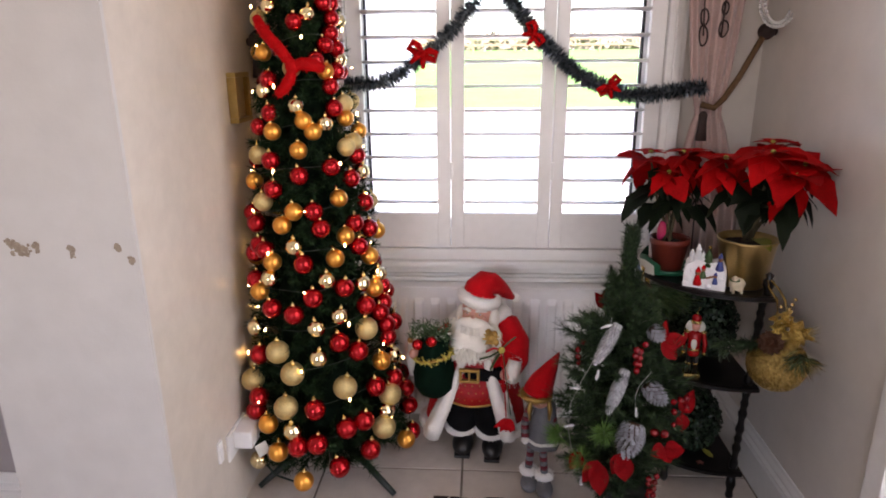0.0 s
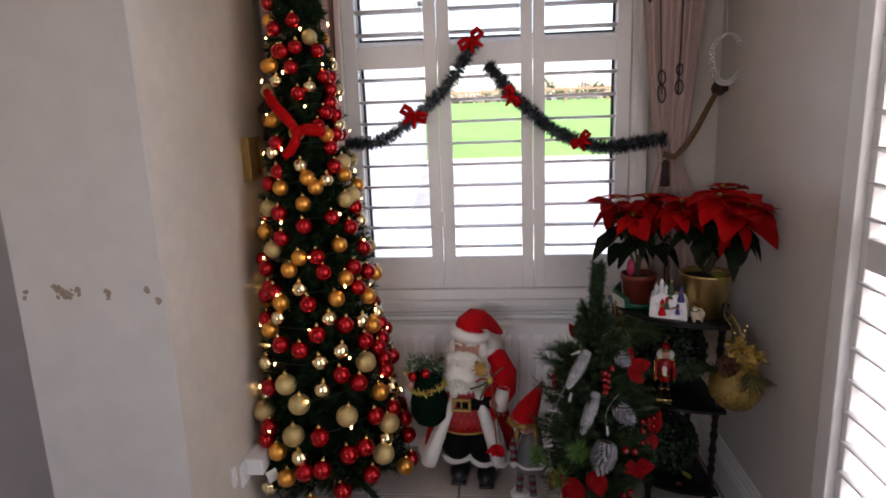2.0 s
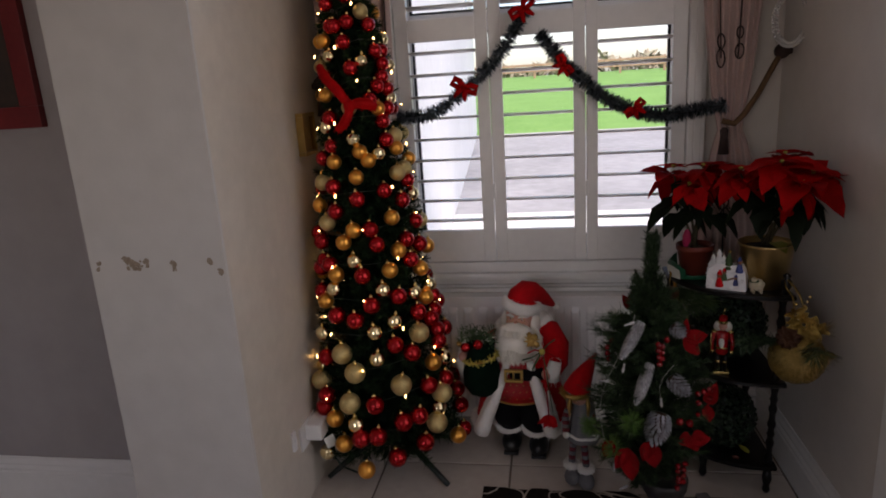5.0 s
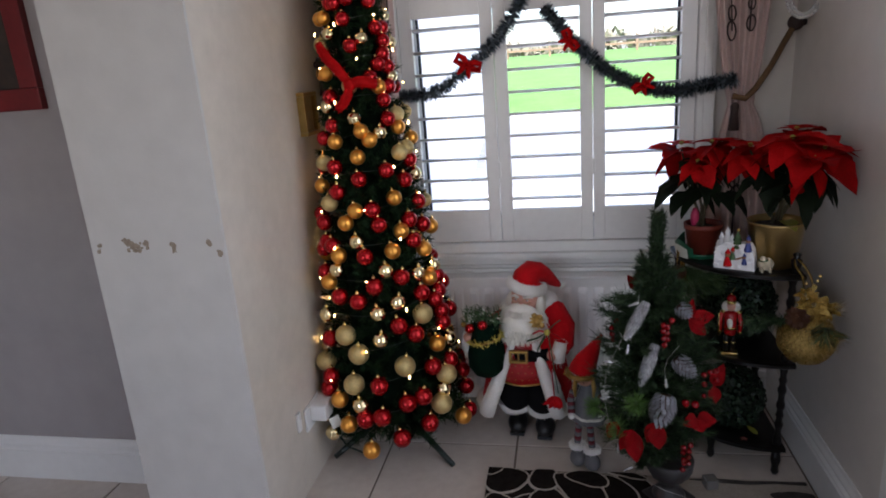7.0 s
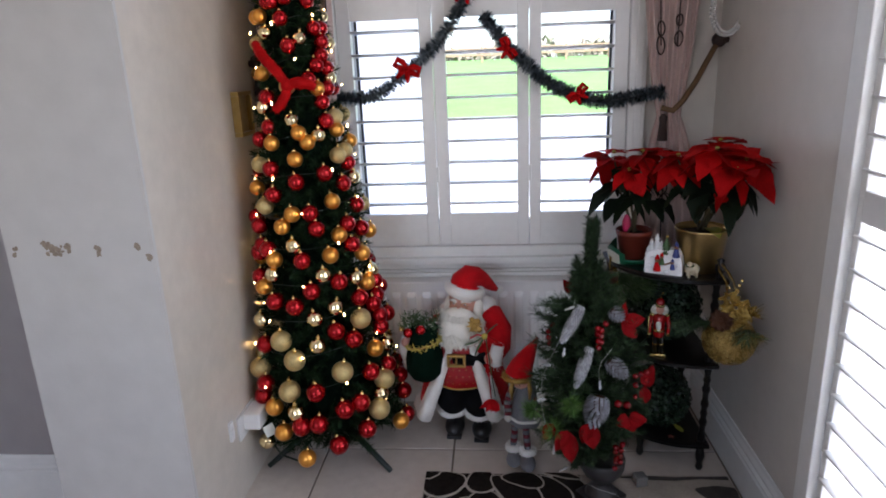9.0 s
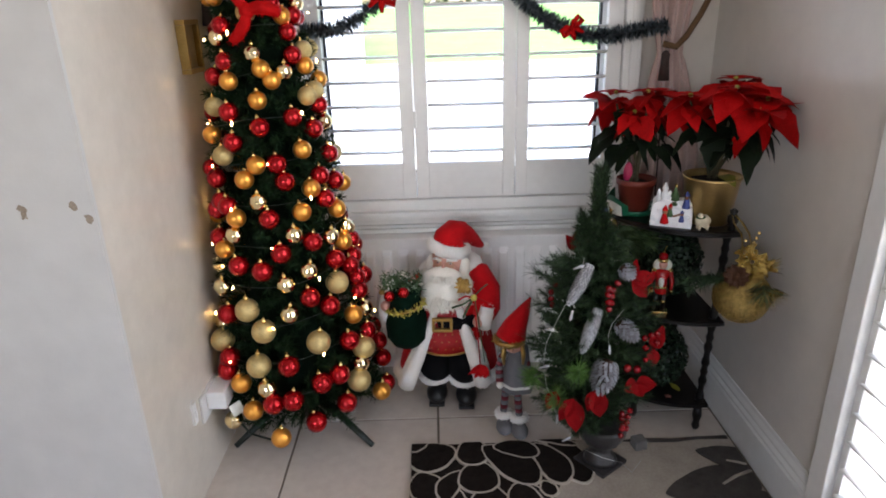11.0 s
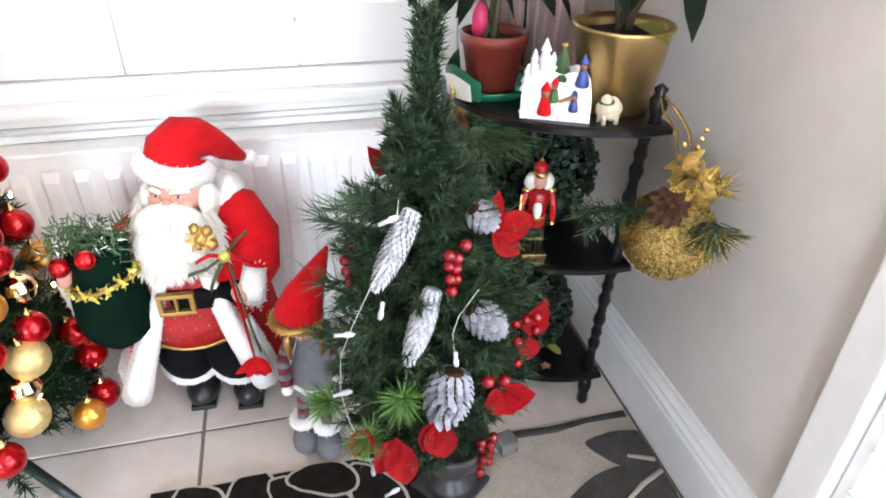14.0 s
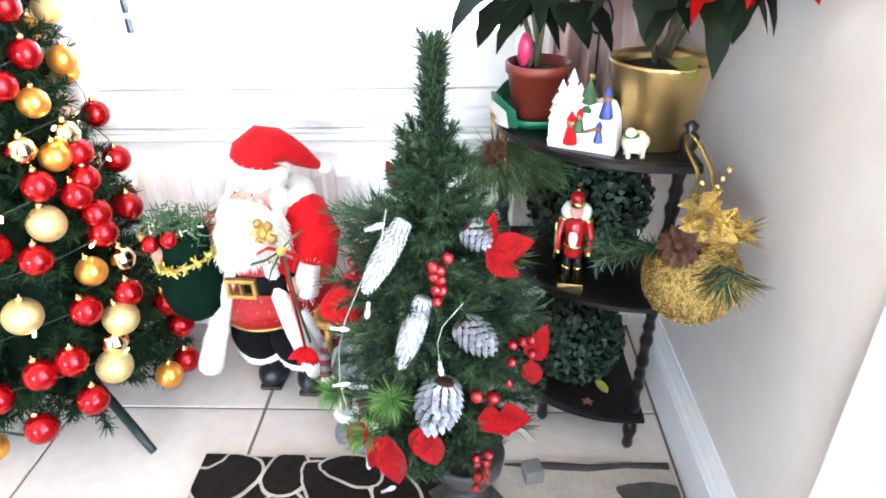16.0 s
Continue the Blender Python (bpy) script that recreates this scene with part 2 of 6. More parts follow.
# alcove wall: one solid pier, its end face greyish white, its alcove face cream
g = Geo().box(WX0 - 0.008, 1.612, 0, WX0, WY, TOP)
setting("wall_alcove", g, ALCOVE, "cream semi-gloss alcove wall beside the tall tree", "wall")
g = Geo().box(-0.575, 1.60, 0, WX0 - 0.008, WY + T, TOP).box(WX0 - 0.008, 1.60, 0, WX0, 1.612, TOP)
pier = setting("wall_pier", g, PIER, "greyish white wall end with scuffed bare patches", "wall")
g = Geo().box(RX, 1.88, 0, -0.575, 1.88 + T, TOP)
setting("wall_recess", g, LILAC, "grey-lilac recessed wall behind the pier, darkened for shade", "wall")
# unseen closing walls, coloured dark to cut light bounced towards the alcove
setting("wall_west", Geo().box(RX - T, RY, 0, RX, 1.88 + T, TOP), TAUPE, "unseen taupe wall closing the room, dark to limit bounce", "wall")
g = Geo().box(RX, RY - T, 0, -1.4, RY, TOP).box(0.2, RY - T, 0, WX1 + T, RY, TOP).box(-1.4, RY - T, 0, 0.2, RY, 0.9).box(-1.4, RY - T, 2.1, 0.2, RY, TOP)
setting("wall_south", g, TAUPE, "unseen taupe wall with an added window opening", "wall")
setting("ceiling", Geo().box(RX - T, RY - T, TOP, WX1 + T, WY + T, TOP + 0.15), CEIL, "plain white painted ceiling", "ceiling")

# scuffs on the pier's end face: bare plaster where a chair rubbed
g = Geo()
for x, z, w, h, n in ((-0.432, 0.968, 0.040, 0.016, 26), (-0.323, 0.961, 0.006, 0.017, 8), (-0.217, 0.975, 0.007, 0.007, 5), (-0.549, 0.965, 0.007, 0.014, 6), (-0.47, 0.985, 0.012, 0.010, 5), (-0.19, 0.945, 0.006, 0.006, 4)):
    for i in range(n):
        cx, cz = x + random.uniform(-w, w) * 0.8, z + random.uniform(-h, h) * 0.8
        rr = random.uniform(0.003, 0.009)
        pts = [(cx + rr * random.uniform(0.5, 1.2) * math.cos(k * 0.9), 1.5992 - i * 0.00002, cz + rr * random.uniform(0.6, 1.3) * math.sin(k * 0.9)) for k in range(7)]
        g.add(pts, [tuple(range(7))], 0, False)
part("scuff", g, SCUFF, pier, "brown bare plaster scuff marks")

# skirting boards with a moulded top
PROFILE = ((0, 0), (0.020, 0), (0.020, 0.112), (0.016, 0.118), (0.020, 0.124), (0.020, 0.131), (0.013, 0.140), (0.013, 0.147), (0.006, 0.160), (0.004, 0.170), (0, 0.170))


def skirting(a, b, out, name="baseboard"):
    """Moulded board from a to b on the floor, standing out towards 'out'."""
    a, b, out = Vector((*a, 0)), Vector((*b, 0)), Vector((*out, 0))
    n = len(PROFILE)
    verts = [p + out * d + Vector((0, 0, z)) for p in (a, b) for d, z in PROFILE]
    faces = [(i, i + 1, n + i + 1, n + i) for i in range(n - 1)] + [tuple(range(n)), tuple(range(2 * n - 1, n - 1, -1))]
    return setting(name, Geo().add(verts, faces, 0, False), WHITE, "white moulded wooden skirting board", "skirting board")


skirting((WX1, 1.622), (WX1, WY), (-1, 0))
skirting((WX0, WY), (WX1 - 0.02, WY), (0, -1))
skirting((RX, 1.88), (-0.575, 1.88), (0, -1))
skirting((RX, RY), (RX, 1.86), (1, 0))

# ---------- floor ----------
floor = setting("floor", Geo().box(RX, RY, -0.1, WX1, WY, -0.004), GROUT, "cream ceramic tiled floor with dark joints", "floor")
P, J = 0.476, 0.0035
tile_mesh = Geo().box(-P / 2 + J, -P / 2 + J, -0.008, P / 2 - J, P / 2 - J, 0.0, 0.0025).mesh("tile", TILE)


def lay_tiles():
    for i in range(-7, 3):
        for j in range(-10, 2):
            x0, y0 = 0.521 + i * P, 2.19 + j * P
            if x0 + P < RX or x0 > WX1 or y0 + P < RY or y0 > WY:
                continue
            if x0 < RX or x0 + P > WX1 or y0 < RY or y0 + P > WY or (x0 < -0.2 and y0 + P > 1.6):
                a, b, c, d = max(x0, RX), max(y0, RY), min(x0 + P, WX1), min(y0 + P, WY)
                if x0 < -0.2 and y0 + P > 1.6 and y0 > 1.3:
                    if y0 > 1.9:
                        if c < -0.15:
                            continue
                        a = max(a, -0.172)
                ob = part("tile", Geo().box(a + J, b + J, -0.008, c - J, d - J, 0.0, 0.0025), TILE, floor)
            else:
                ob = part("tile", tile_mesh, TILE, floor, at=(x0 + P / 2, y0 + P / 2, 0))


# ---------- shuttered window ----------
def louvre_geo(length, depth=0.064, thick=0.011):
    pts = [(0.5 * depth * math.cos(2 * math.pi * k / 14), 0.5 * thick * math.sin(2 * math.pi * k / 14)) for k in range(14)]
    verts = [(x, y, z) for x in (-length / 2, length / 2) for y, z in pts]
    faces = [(k, (k + 1) % 14, 14 + (k + 1) % 14, 14 + k) for k in range(14)] + [tuple(range(14))[::-1], tuple(range(14, 28))]
    return Geo().add(verts, faces, 0, True)


SY = 2.53
win = tagged(new("window_1"), "white plantation shutter window with open louvres", "window", kind="structure")
frame_geo = Geo().box(0.058, SY - 0.012, 0.655, 0.120, SY + 0.045, 2.46, 0.006).box(1.175, SY - 0.012, 0.655, 1.237, SY + 0.045, 2.46, 0.006)
frame_geo.box(0.120, SY - 0.010, 2.405, 1.175, SY + 0.045, 2.46, 0.006).box(0.120, SY - 0.010, 0.655, 1.175, SY + 0.045, 0.695, 0.004)
frame_geo.box(0.072, SY - 0.020, 0.640, 0.098, SY - 0.010, 2.47, 0.004).box(1.197, SY - 0.020, 0.640, 1.223, SY - 0.010, 2.47, 0.004)
part("shutter_frame", frame_geo, SHUTTER, win)
COLS = ((0.123, 0.172, 0.423, 0.4685), (0.4715, 0.517, 0.777, 0.8195), (0.8225, 0.864, 1.122, 1.172))
TIERS = ((0.825, 1.548), (1.628, 2.36))
for a, b, c, d in COLS:
    panel = part("shutter_panel", Geo().box(a, SY, 0.698, b, SY + 0.028, 2.402, 0.003).box(c, SY, 0.698, d, SY + 0.028, 2.402, 0.003).box(b, SY + 0.002, 0.698, c, SY + 0.026, 0.825, 0.002).box(b, SY + 0.002, 1.548, c, SY + 0.026, 1.628, 0.002).box(b, SY + 0.002, 2.36, c, SY + 0.026, 2.402, 0.002), SHUTTER, win)
    lm = louvre_geo(c - b - 0.004).mesh("louvre", SHUTTER)
    for z0, z1 in TIERS:
        n = 9
        for i in range(n):
            part("louvre", lm, SHUTTER, panel, at=Matrix.Translation(((b + c) / 2, SY + 0.014, z0 + (i + 0.5) * (z1 - z0) / n)) @ Matrix.Rotation(radians(-5), 4, "X"))
    for h in (0.95, 2.2):
        part("hinge", Geo().box(a - 0.004, SY - 0.006, h, a + 0.006, SY + 0.002, h + 0.06, 0.001), WHITE, panel)

# plastic window behind, with black seals
GY = WY + 0.13
uw = Geo().box(OX0, GY, OZ0, OX0 + 0.055, GY + 0.06, OZ1, 0.004).box(OX1 - 0.055, GY, OZ0, OX1, GY + 0.06, OZ1, 0.004)
uw.box(OX0 + 0.055, GY, OZ0, OX1 - 0.055, GY + 0.06, OZ0 + 0.055, 0.004).box(OX0 + 0.055, GY, OZ1 - 0.055, OX1 - 0.055, GY + 0.06, OZ1, 0.004).box(OX0 + 0.055, GY, 1.585, OX1 - 0.055, GY + 0.06, 1.66, 0.004)
part("window_frame", uw, UPVC, win)
for z0, z1 in ((OZ0 + 0.055, 1.585), (1.66, OZ1 - 0.055)):
    a, b = OX0 + 0.055, OX1 - 0.055
    s = 0.007
    part("window_seal", Geo().box(a, GY - 0.003, z0, a + s, GY + 0.02, z1).box(b - s, GY - 0.003, z0, b, GY + 0.02, z1).box(a + s, GY - 0.003, z0, b - s, GY + 0.02, z0 + s).box(a + s, GY - 0.003, z1 - s, b - s, GY + 0.02, z1), GASKET, win, "black rubber seal")
    pane = part("pane", Geo().box(a + s, GY + 0.012, z0 + s, b - s, GY + 0.018, z1 - s), GLASS, win)
    pane.visible_shadow = False
part("reveal_sill", Geo().box(OX0, WY, OZ0 - 0.03, OX1, WY + T + 0.04, OZ0, 0.003), WHITE, win)
# moulded window board and the rail under it
sill = Geo().box(0.03, SY - 0.038, 0.628, 1.265, WY, 0.655, 0.008).box(0.045, SY - 0.022, 0.608, 1.25, WY, 0.628, 0.005)
setting("window_board", sill, WHITE, "white moulded window board under the shutters", "window sill")
setting("dado_rail", Geo().box(WX0, 2.515, 0.572, 1.42, WY, 0.588, 0.005).box(WX0, 2.528, 0.588, 1.42, WY, 0.600, 0.004), WHITE, "white painted rail above the radiator", "trim")

# ---------- glazed door with shutters in the right wall ----------
door = tagged(new("door_1"), "glazed door behind white full height louvred shutters", "door", kind="structure")
g = Geo().box(WX1 - 0.028, DY1 - 0.045, 0, WX1 + 0.05, DY1 + 0.018, DZ1 + 0.06, 0.004).box(WX1 - 0.028, DY0 - 0.018, 0, WX1 + 0.05, DY0 + 0.045, DZ1 + 0.06, 0.004).box(WX1 - 0.028, DY0 + 0.045, DZ1 - 0.045, WX1 + 0.05, DY1 - 0.045, DZ1 + 0.06, 0.004)
part("shutter_frame", g, SHUTTER, door)
DW = (DY1 - DY0 - 0.09 - 0.012) / 4
for k in range(4):
    y1 = DY1 - 0.048 - k * (DW + 0.003)
    y0 = y1 - DW
    X = WX1 - 0.006
    panel = part("shutter_panel", Geo().box(X, y0, 0.012, X + 0.028, y0 + 0.048, 2.07, 0.003).box(X, y1 - 0.022, 0.012, X + 0.028, y1, 2.07, 0.003).box(X, y0 + 0.048, 0.012, X + 0.028, y1 - 0.022, 0.165, 0.002).box(X, y0 + 0.048, 1.02, X + 0.028, y1 - 0.022, 1.09, 0.002).box(X, y0 + 0.048, 2.0, X + 0.028, y1 - 0.022, 2.07, 0.002), SHUTTER, door)
    lm = louvre_geo(DW - 0.074).mesh("louvre", SHUTTER)
    for z0, z1, n in ((0.165, 1.02, 11), (1.09, 2.0, 12)):
        for i in range(n):
            part("louvre", lm, SHUTTER, panel, at=Matrix.Translation((X + 0.014, (y0 + 0.048 + y1 - 0.022) / 2, z0 + (i + 0.5) * (z1 - z0) / n)) @ Matrix.Rotation(radians(90), 4, "Z") @ Matrix.Rotation(radians(20), 4, "X"))
part("threshold", Geo().box(WX1, DY0, -0.02, WX1 + T + 0.05, DY1, 0.01, 0.003), WHITE, door)
part("door_frame", Geo().box(WX1 + 0.20, DY0, 0.01, WX1 + 0.26, DY0 + 0.07, DZ1).box(WX1 + 0.20, DY1 - 0.07, 0.01, WX1 + 0.26, DY1, DZ1).box(WX1 + 0.20, 0.56, 0.01, WX1 + 0.26, 0.68, DZ1).box(WX1 + 0.20, DY0 + 0.07, DZ1 - 0.07, WX1 + 0.26, DY1 - 0.07, DZ1).box(WX1 + 0.20, DY0 + 0.07, 0.01, WX1 + 0.26, DY1 - 0.07, 0.09), UPVC, door)

# unseen window, added only as an opening for the fill lamp
back = tagged(new("unseen_window"), "unseen white framed window added behind for the fill lamp", "window", kind="structure")
part("window_frame", Geo().box(-1.4, RY - 0.08, 0.9, -1.34, RY - 0.02, 2.1).box(0.14, RY - 0.08, 0.9, 0.2, RY - 0.02, 2.1).box(-1.34, RY - 0.08, 2.04, 0.14, RY - 0.02, 2.1).box(-1.34, RY - 0.08, 0.9, 0.14, RY - 0.02, 0.96), UPVC, back)

# ---------- radiator ----------
def radiator(x0, x1, z0, z1, yb):
    ob = thing("radiator", "white fluted panel radiator under the window", "radiator", (0, 0, 0))
    y = yb - 0.055
    n = int(round((x1 - x0 - 0.05) / 0.0600))
    pitch = (x1 - x0 - 0.05) / n
    # flute cross-section: broad raised ribs with narrow rounded grooves, faded out at top and bottom
    zs = [(z0, 0), (z0 + 0.03, 0), (z0 + 0.052, 1), (z1 - 0.060, 1), (z1 - 0.038, 0), (z1 - 0.004, 0), (z1, -0.3)]
    us = [x0]
    off = [0.0]
    for i in range(n):
        c = x0 + 0.025 + i * pitch
        for du, d in ((0.14, 0), (0.22, 0.75), (0.27, 1), (0.66, 1), (0.71, 0.75), (0.79, 0)):
            us.append(c + du * pitch)
            off.append(d)
    us.append(x1)
    off.append(0.0)
    verts = [(u, y - 0.009 * d * k + (0.012 if k < 0 else 0), z) for z, k in zs for u, d in zip(us, off)]
    w = len(us)
    faces = [(i * w + j, i * w + j + 1, (i + 1) * w + j + 1, (i + 1) * w + j) for i in range(len(zs) - 1) for j in range(w - 1)]
    part("front_panel", Geo().add(verts, faces, 0, False), RADIATOR, ob)
    part("body", Geo().box(x0 + 0.006, y + 0.002, z0 + 0.01, x1 - 0.006, yb - 0.004, z1 - 0.012, 0.004), RADIATOR, ob)
    part("top_grille", Geo().box(x0, y - 0.002, z1 - 0.006, x1, WY - 0.002, z1 + 0.004, 0.003), RADIATOR, ob)
    for x in (x0, x1 - 0.004):
        part("side_panel", Geo().box(x, y - 0.001, z0, x + 0.004, yb - 0.002, z1, 0.001), RADIATOR, ob)
    for x in (x0 + 0.12, x1 - 0.12):
        part("wall_bracket", Geo().box(x, yb - 0.004, z0 + 0.1, x + 0.03, WY, z1 - 0.1), RADIATOR, ob)
    part("pipe", Geo().tube([(x0 + 0.03, yb - 0.03, z0 + 0.02), (x0 + 0.03, yb - 0.03, 0.0)], 0.008), WHITE, ob)
    return ob


radiator(0.06, 1.13, 0.055, 0.566, 2.515)

# ---------- outside ----------
def outside():
    rise = [(-300, 19.3, -0.19), (300, 19.3, -0.19), (300, 44, 1.52), (-300, 44, 1.52), (300, 900, 1.52), (-300, 900, 1.52)]
    setting("ground", Geo().add(rise + [(x, y, -1.0) for x, y, z in rise], [(0, 1, 2, 3), (3, 2, 4, 5), (0, 6, 7, 1), (1, 7, 8, 2), (2, 8, 10, 4), (4, 10, 11, 5), (5, 11, 9, 3), (3, 9, 6, 0)], 0, False), GRASS, "green lawn reaching to the horizon", "lawn")
    setting("road", Geo().box(-300, 8.0, -0.6, 300, 19.0, -0.24), TARMAC, "pale grey tarmac road outside the window", "road")
    setting("kerb", Geo().box(-300, 19.0, -0.6, 300, 19.3, -0.15, 0.02), KERBSTONE, "concrete kerb between road and lawn", "kerb")
    setting("pavement", Geo().box(-300, WY + T, -0.6, 300, 8.0, -0.225, 0.01), PAVING, "pale concrete paving along the house", "pavement")
    # house wing whose wall runs slightly away from the window
    house = thing("house", "white rendered house wing with a slate roof and dark windows", "house", Matrix.Translation((-0.50, 8.0, 0)) @ Matrix.Rotation(radians(4.5), 4, "Z"))
    part("wall", Geo().box(-7.0, -4.4, -0.5, 0.0, 12.6, 5.9), RENDER, house)
    verts = [(-7.3, -4.6, 5.9), (0.42, -4.6, 5.9), (0.42, 12.9, 5.9), (-7.3, 12.9, 5.9), (-3.5, -4.6, 8.1), (-3.5, 12.9, 8.1)]
    part("roof", Geo().add(verts, [(1, 2, 5, 4), (3, 0, 4, 5), (0, 1, 4), (2, 3, 5), (0, 3, 2, 1)], 0, False), SLATE, house)
    for y, z in ((-2.0, 2.85), (-0.2, 2.95), (2.6, 3.1), (7.0, 3.3)):
        w = part("window", Geo().box(-0.02, y - 0.42, z - 0.40, 0.025, y + 0.42, z + 0.40, 0.01), UPVC, house)
        part("pane", Geo().box(0.020, y - 0.36, z - 0.34, 0.030, y - 0.02, z + 0.34), DARKPANE, w)
        part("pane", Geo().box(0.020, y + 0.02, z - 0.34, 0.030, y + 0.36, z + 0.34), DARKPANE, w)
    part("gutter", Geo().tube([(0.46, -4.6, 5.86), (0.46, 12.9, 5.86)], 0.06), SLATE, house)
    part("outside_lamp", Geo().box(0.0, 9.4, 3.95, 0.14, 9.6, 4.05, 0.02), SLATE, house)
    fence = thing("fence", "weathered post and rail timber fence beyond the lawn", "fence", (0, 42, 1.36))
    for i in range(-12, 14):
        part("post", Geo().box(i * 2.6 - 0.07, -0.07, 0, i * 2.6 + 0.07, 0.07, 0.95, 0.01), TIMBER, fence)
    for z in (0.40, 0.75):
        part("rail", Geo().box(-32, -0.11, z, 35, -0.07, z + 0.13, 0.01), TIMBER, fence)
    g = Geo()
    rng = np.random.RandomState(5)
    n = 9000
    x = rng.uniform(-60, 70, n)
    h = 1.0 + 0.7 * np.sin(x * 0.31) * np.sin(x * 0.13 + 1) + 0.6 * np.sin(x * 1.7)
    s = np.stack([x, 52 + rng.uniform(-1.5, 1.5, n), rng.uniform(0, 1, n) ** 0.7 * np.maximum(h, 0.6) * 0.6 + 1.42], 1)
    g.needles(s, rng.normal(size=(n, 3)) + np.array([0, 0, 0.6]), rng.uniform(0.4, 0.9, n), 0.13)
    ob = part("hedge", g, HEDGE)
    tagged(ob, "brownish green winter hedge beyond the fence", "hedge", kind="stuff")


outside()

# ---------- tall slim tree ----------
RED = mat("red_satin_bauble", (0.40, 0.003, 0.006), 0.22, metal=0.7, var=0.15, scale=8, coat=0.12, per_object=0.25)
AMBER = mat("amber_gold_bauble", (0.80, 0.36, 0.06), 0.30, metal=0.85, var=0.15, scale=8, per_object=0.25)
PALE = mat("pale_gold_glitter_bauble", (0.62, 0.47, 0.20), 0.45, metal=0.7, var=0.35, scale=120, bump=0.5, bscale=500)
MIRROR = mat("mirror_gold_bauble", (0.90, 0.74, 0.42), 0.06, metal=1.0, var=0.05)
GOLDMETAL = mat("gold_metal_cap", (0.80, 0.58, 0.22), 0.25, metal=1.0)
PINE = mat("dark_green_tree_needle", (0.005, 0.014, 0.006), 0.7, second=(0.018, 0.040, 0.014), scale=10, per_island=0.8, spec=0.1)
# near-black colour standing in for shade deep inside foliage
SHADEFILL = mat("inner_shade_fill", (0.004, 0.009, 0.005), 0.95, var=0.4, scale=30, bump=1.0, bscale=60, spec=0.05)
TRUNK = mat("dark_brown_trunk", (0.05, 0.035, 0.025), 0.85, var=0.3)
STANDGREEN = mat("dark_green_plastic", (0.008, 0.016, 0.013), 0.4)
BULB = mat("warm_fairy_bulb", (1.0, 0.62, 0.22), 0.3, glow=7.0)
CABLE = mat("dark_green_cable", (0.01, 0.02, 0.012), 0.5)
STARGLITTER = mat("pale_gold_glitter_star", (0.72, 0.60, 0.28), 0.4, metal=0.6, var=0.4, scale=150, bump=0.5, bscale=400)
REDSILK = mat("red_satin_ribbon", (0.42, 0.004, 0.004), 0.6, var=0.45, scale=30, bump=0.6, bscale=120, spec=0.06)
TX, TY = 0.0634, 2.211


def lean(z):
    """The tree leans a little towards the alcove wall."""
    return 0.008 - 0.014 * z


def cone_radius(z):
    return max(0.012, 0.2905 - 0.123 * z)


def tall_tree():
    ob = thing("christmas_tree", "tall slim dark green artificial tree on a three-legged stand", "christmas tree", (TX, TY, 0))
    part("trunk", Geo().tube([(lean(0), 0, 0.02), (lean(1), 0, 1.0), (lean(2.13), 0, 2.14)], [0.016, 0.013, 0.006]), TRUNK, ob)
    for a, q in ((-35, 1.26), (216, 1.10), (95, 1.1)):
        c, s = q * math.cos(radians(a)), q * math.sin(radians(a))
        part("stand_leg", Geo().tube([(0.0, 0.0, 0.115), (0.09 * c, 0.09 * s, 0.095), (0.19 * c, 0.19 * s, 0.035), (0.235 * c, 0.235 * s, 0.008)], [0.013, 0.012, 0.011, 0.009], 8), STANDGREEN, ob)
    part("stand_collar", Geo().lathe([(0.02, 0.07), (0.026, 0.075), (0.026, 0.15), (0.02, 0.155)], 16), STANDGREEN, ob)
    rng = np.random.RandomState(11)
    g = Geo()
    for i in range(1050):
        z = 0.13 + 1.96 * rng.uniform() ** 1.25
        a = rng.uniform(0, 2 * math.pi)
        r = (cone_radius(z) + 0.0) * rng.uniform(0.82, 1.04)
        base = np.array([lean(z) + 0.01 * math.cos(a), 0.01 * math.sin(a), z - 0.03 * r / 0.2])
        tip = np.array([max(-0.205, lean(z) + r * math.cos(a)), min(0.22, r * math.sin(a)), z + rng.uniform(-0.02, 0.05)])
        g.tube([tuple(base), tuple(tip)], [0.002, 0.001], 3)
        n = int(70 + 300 * r)
        t = rng.uniform(0.25, 1.0, n) ** 0.6
        st = base + (tip - base) * t[:, None]
        d = (tip - base) / np.linalg.norm(tip - base)
        ways = d * 0.55 + rng.normal(size=(n, 3)) * 0.55
        g.needles(st, ways, rng.uniform(0.018, 0.034, n), 0.0012)
    part("crown", g, PINE, ob)
    # solid core, added near-black in place of the shade between branches
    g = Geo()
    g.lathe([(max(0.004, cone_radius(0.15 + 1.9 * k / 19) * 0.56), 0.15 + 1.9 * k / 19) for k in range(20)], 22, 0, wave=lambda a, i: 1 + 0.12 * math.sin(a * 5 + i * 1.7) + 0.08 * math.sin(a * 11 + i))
    part("dark_core", g, SHADEFILL, ob)
    return ob


tall_tree()

bauble_mesh = {}
for kind, m, r in (("red", RED, 0.030), ("amber", AMBER, 0.029), ("pale", PALE, 0.031), ("mirror", MIRROR, 0.027)):
    g = Geo().ball((0, 0, 0), r, 24, 16)
    if kind == "mirror":
        g = Geo().lathe([(r * math.cos(radians(b)) * (1 + 0.025 * math.cos(radians(b * 9))), r * math.sin(radians(b))) for b in range(-90, 91, 9)], 24)
    bauble_mesh[kind] = (g.mesh("bauble", m), r)
cap_mesh = Geo().lathe([(0.0065, -0.003), (0.0065, 0.005), (0.003, 0.006), (0.0015, 0.012), (0.0, 0.012)], 10).mesh("cap", GOLDMETAL)
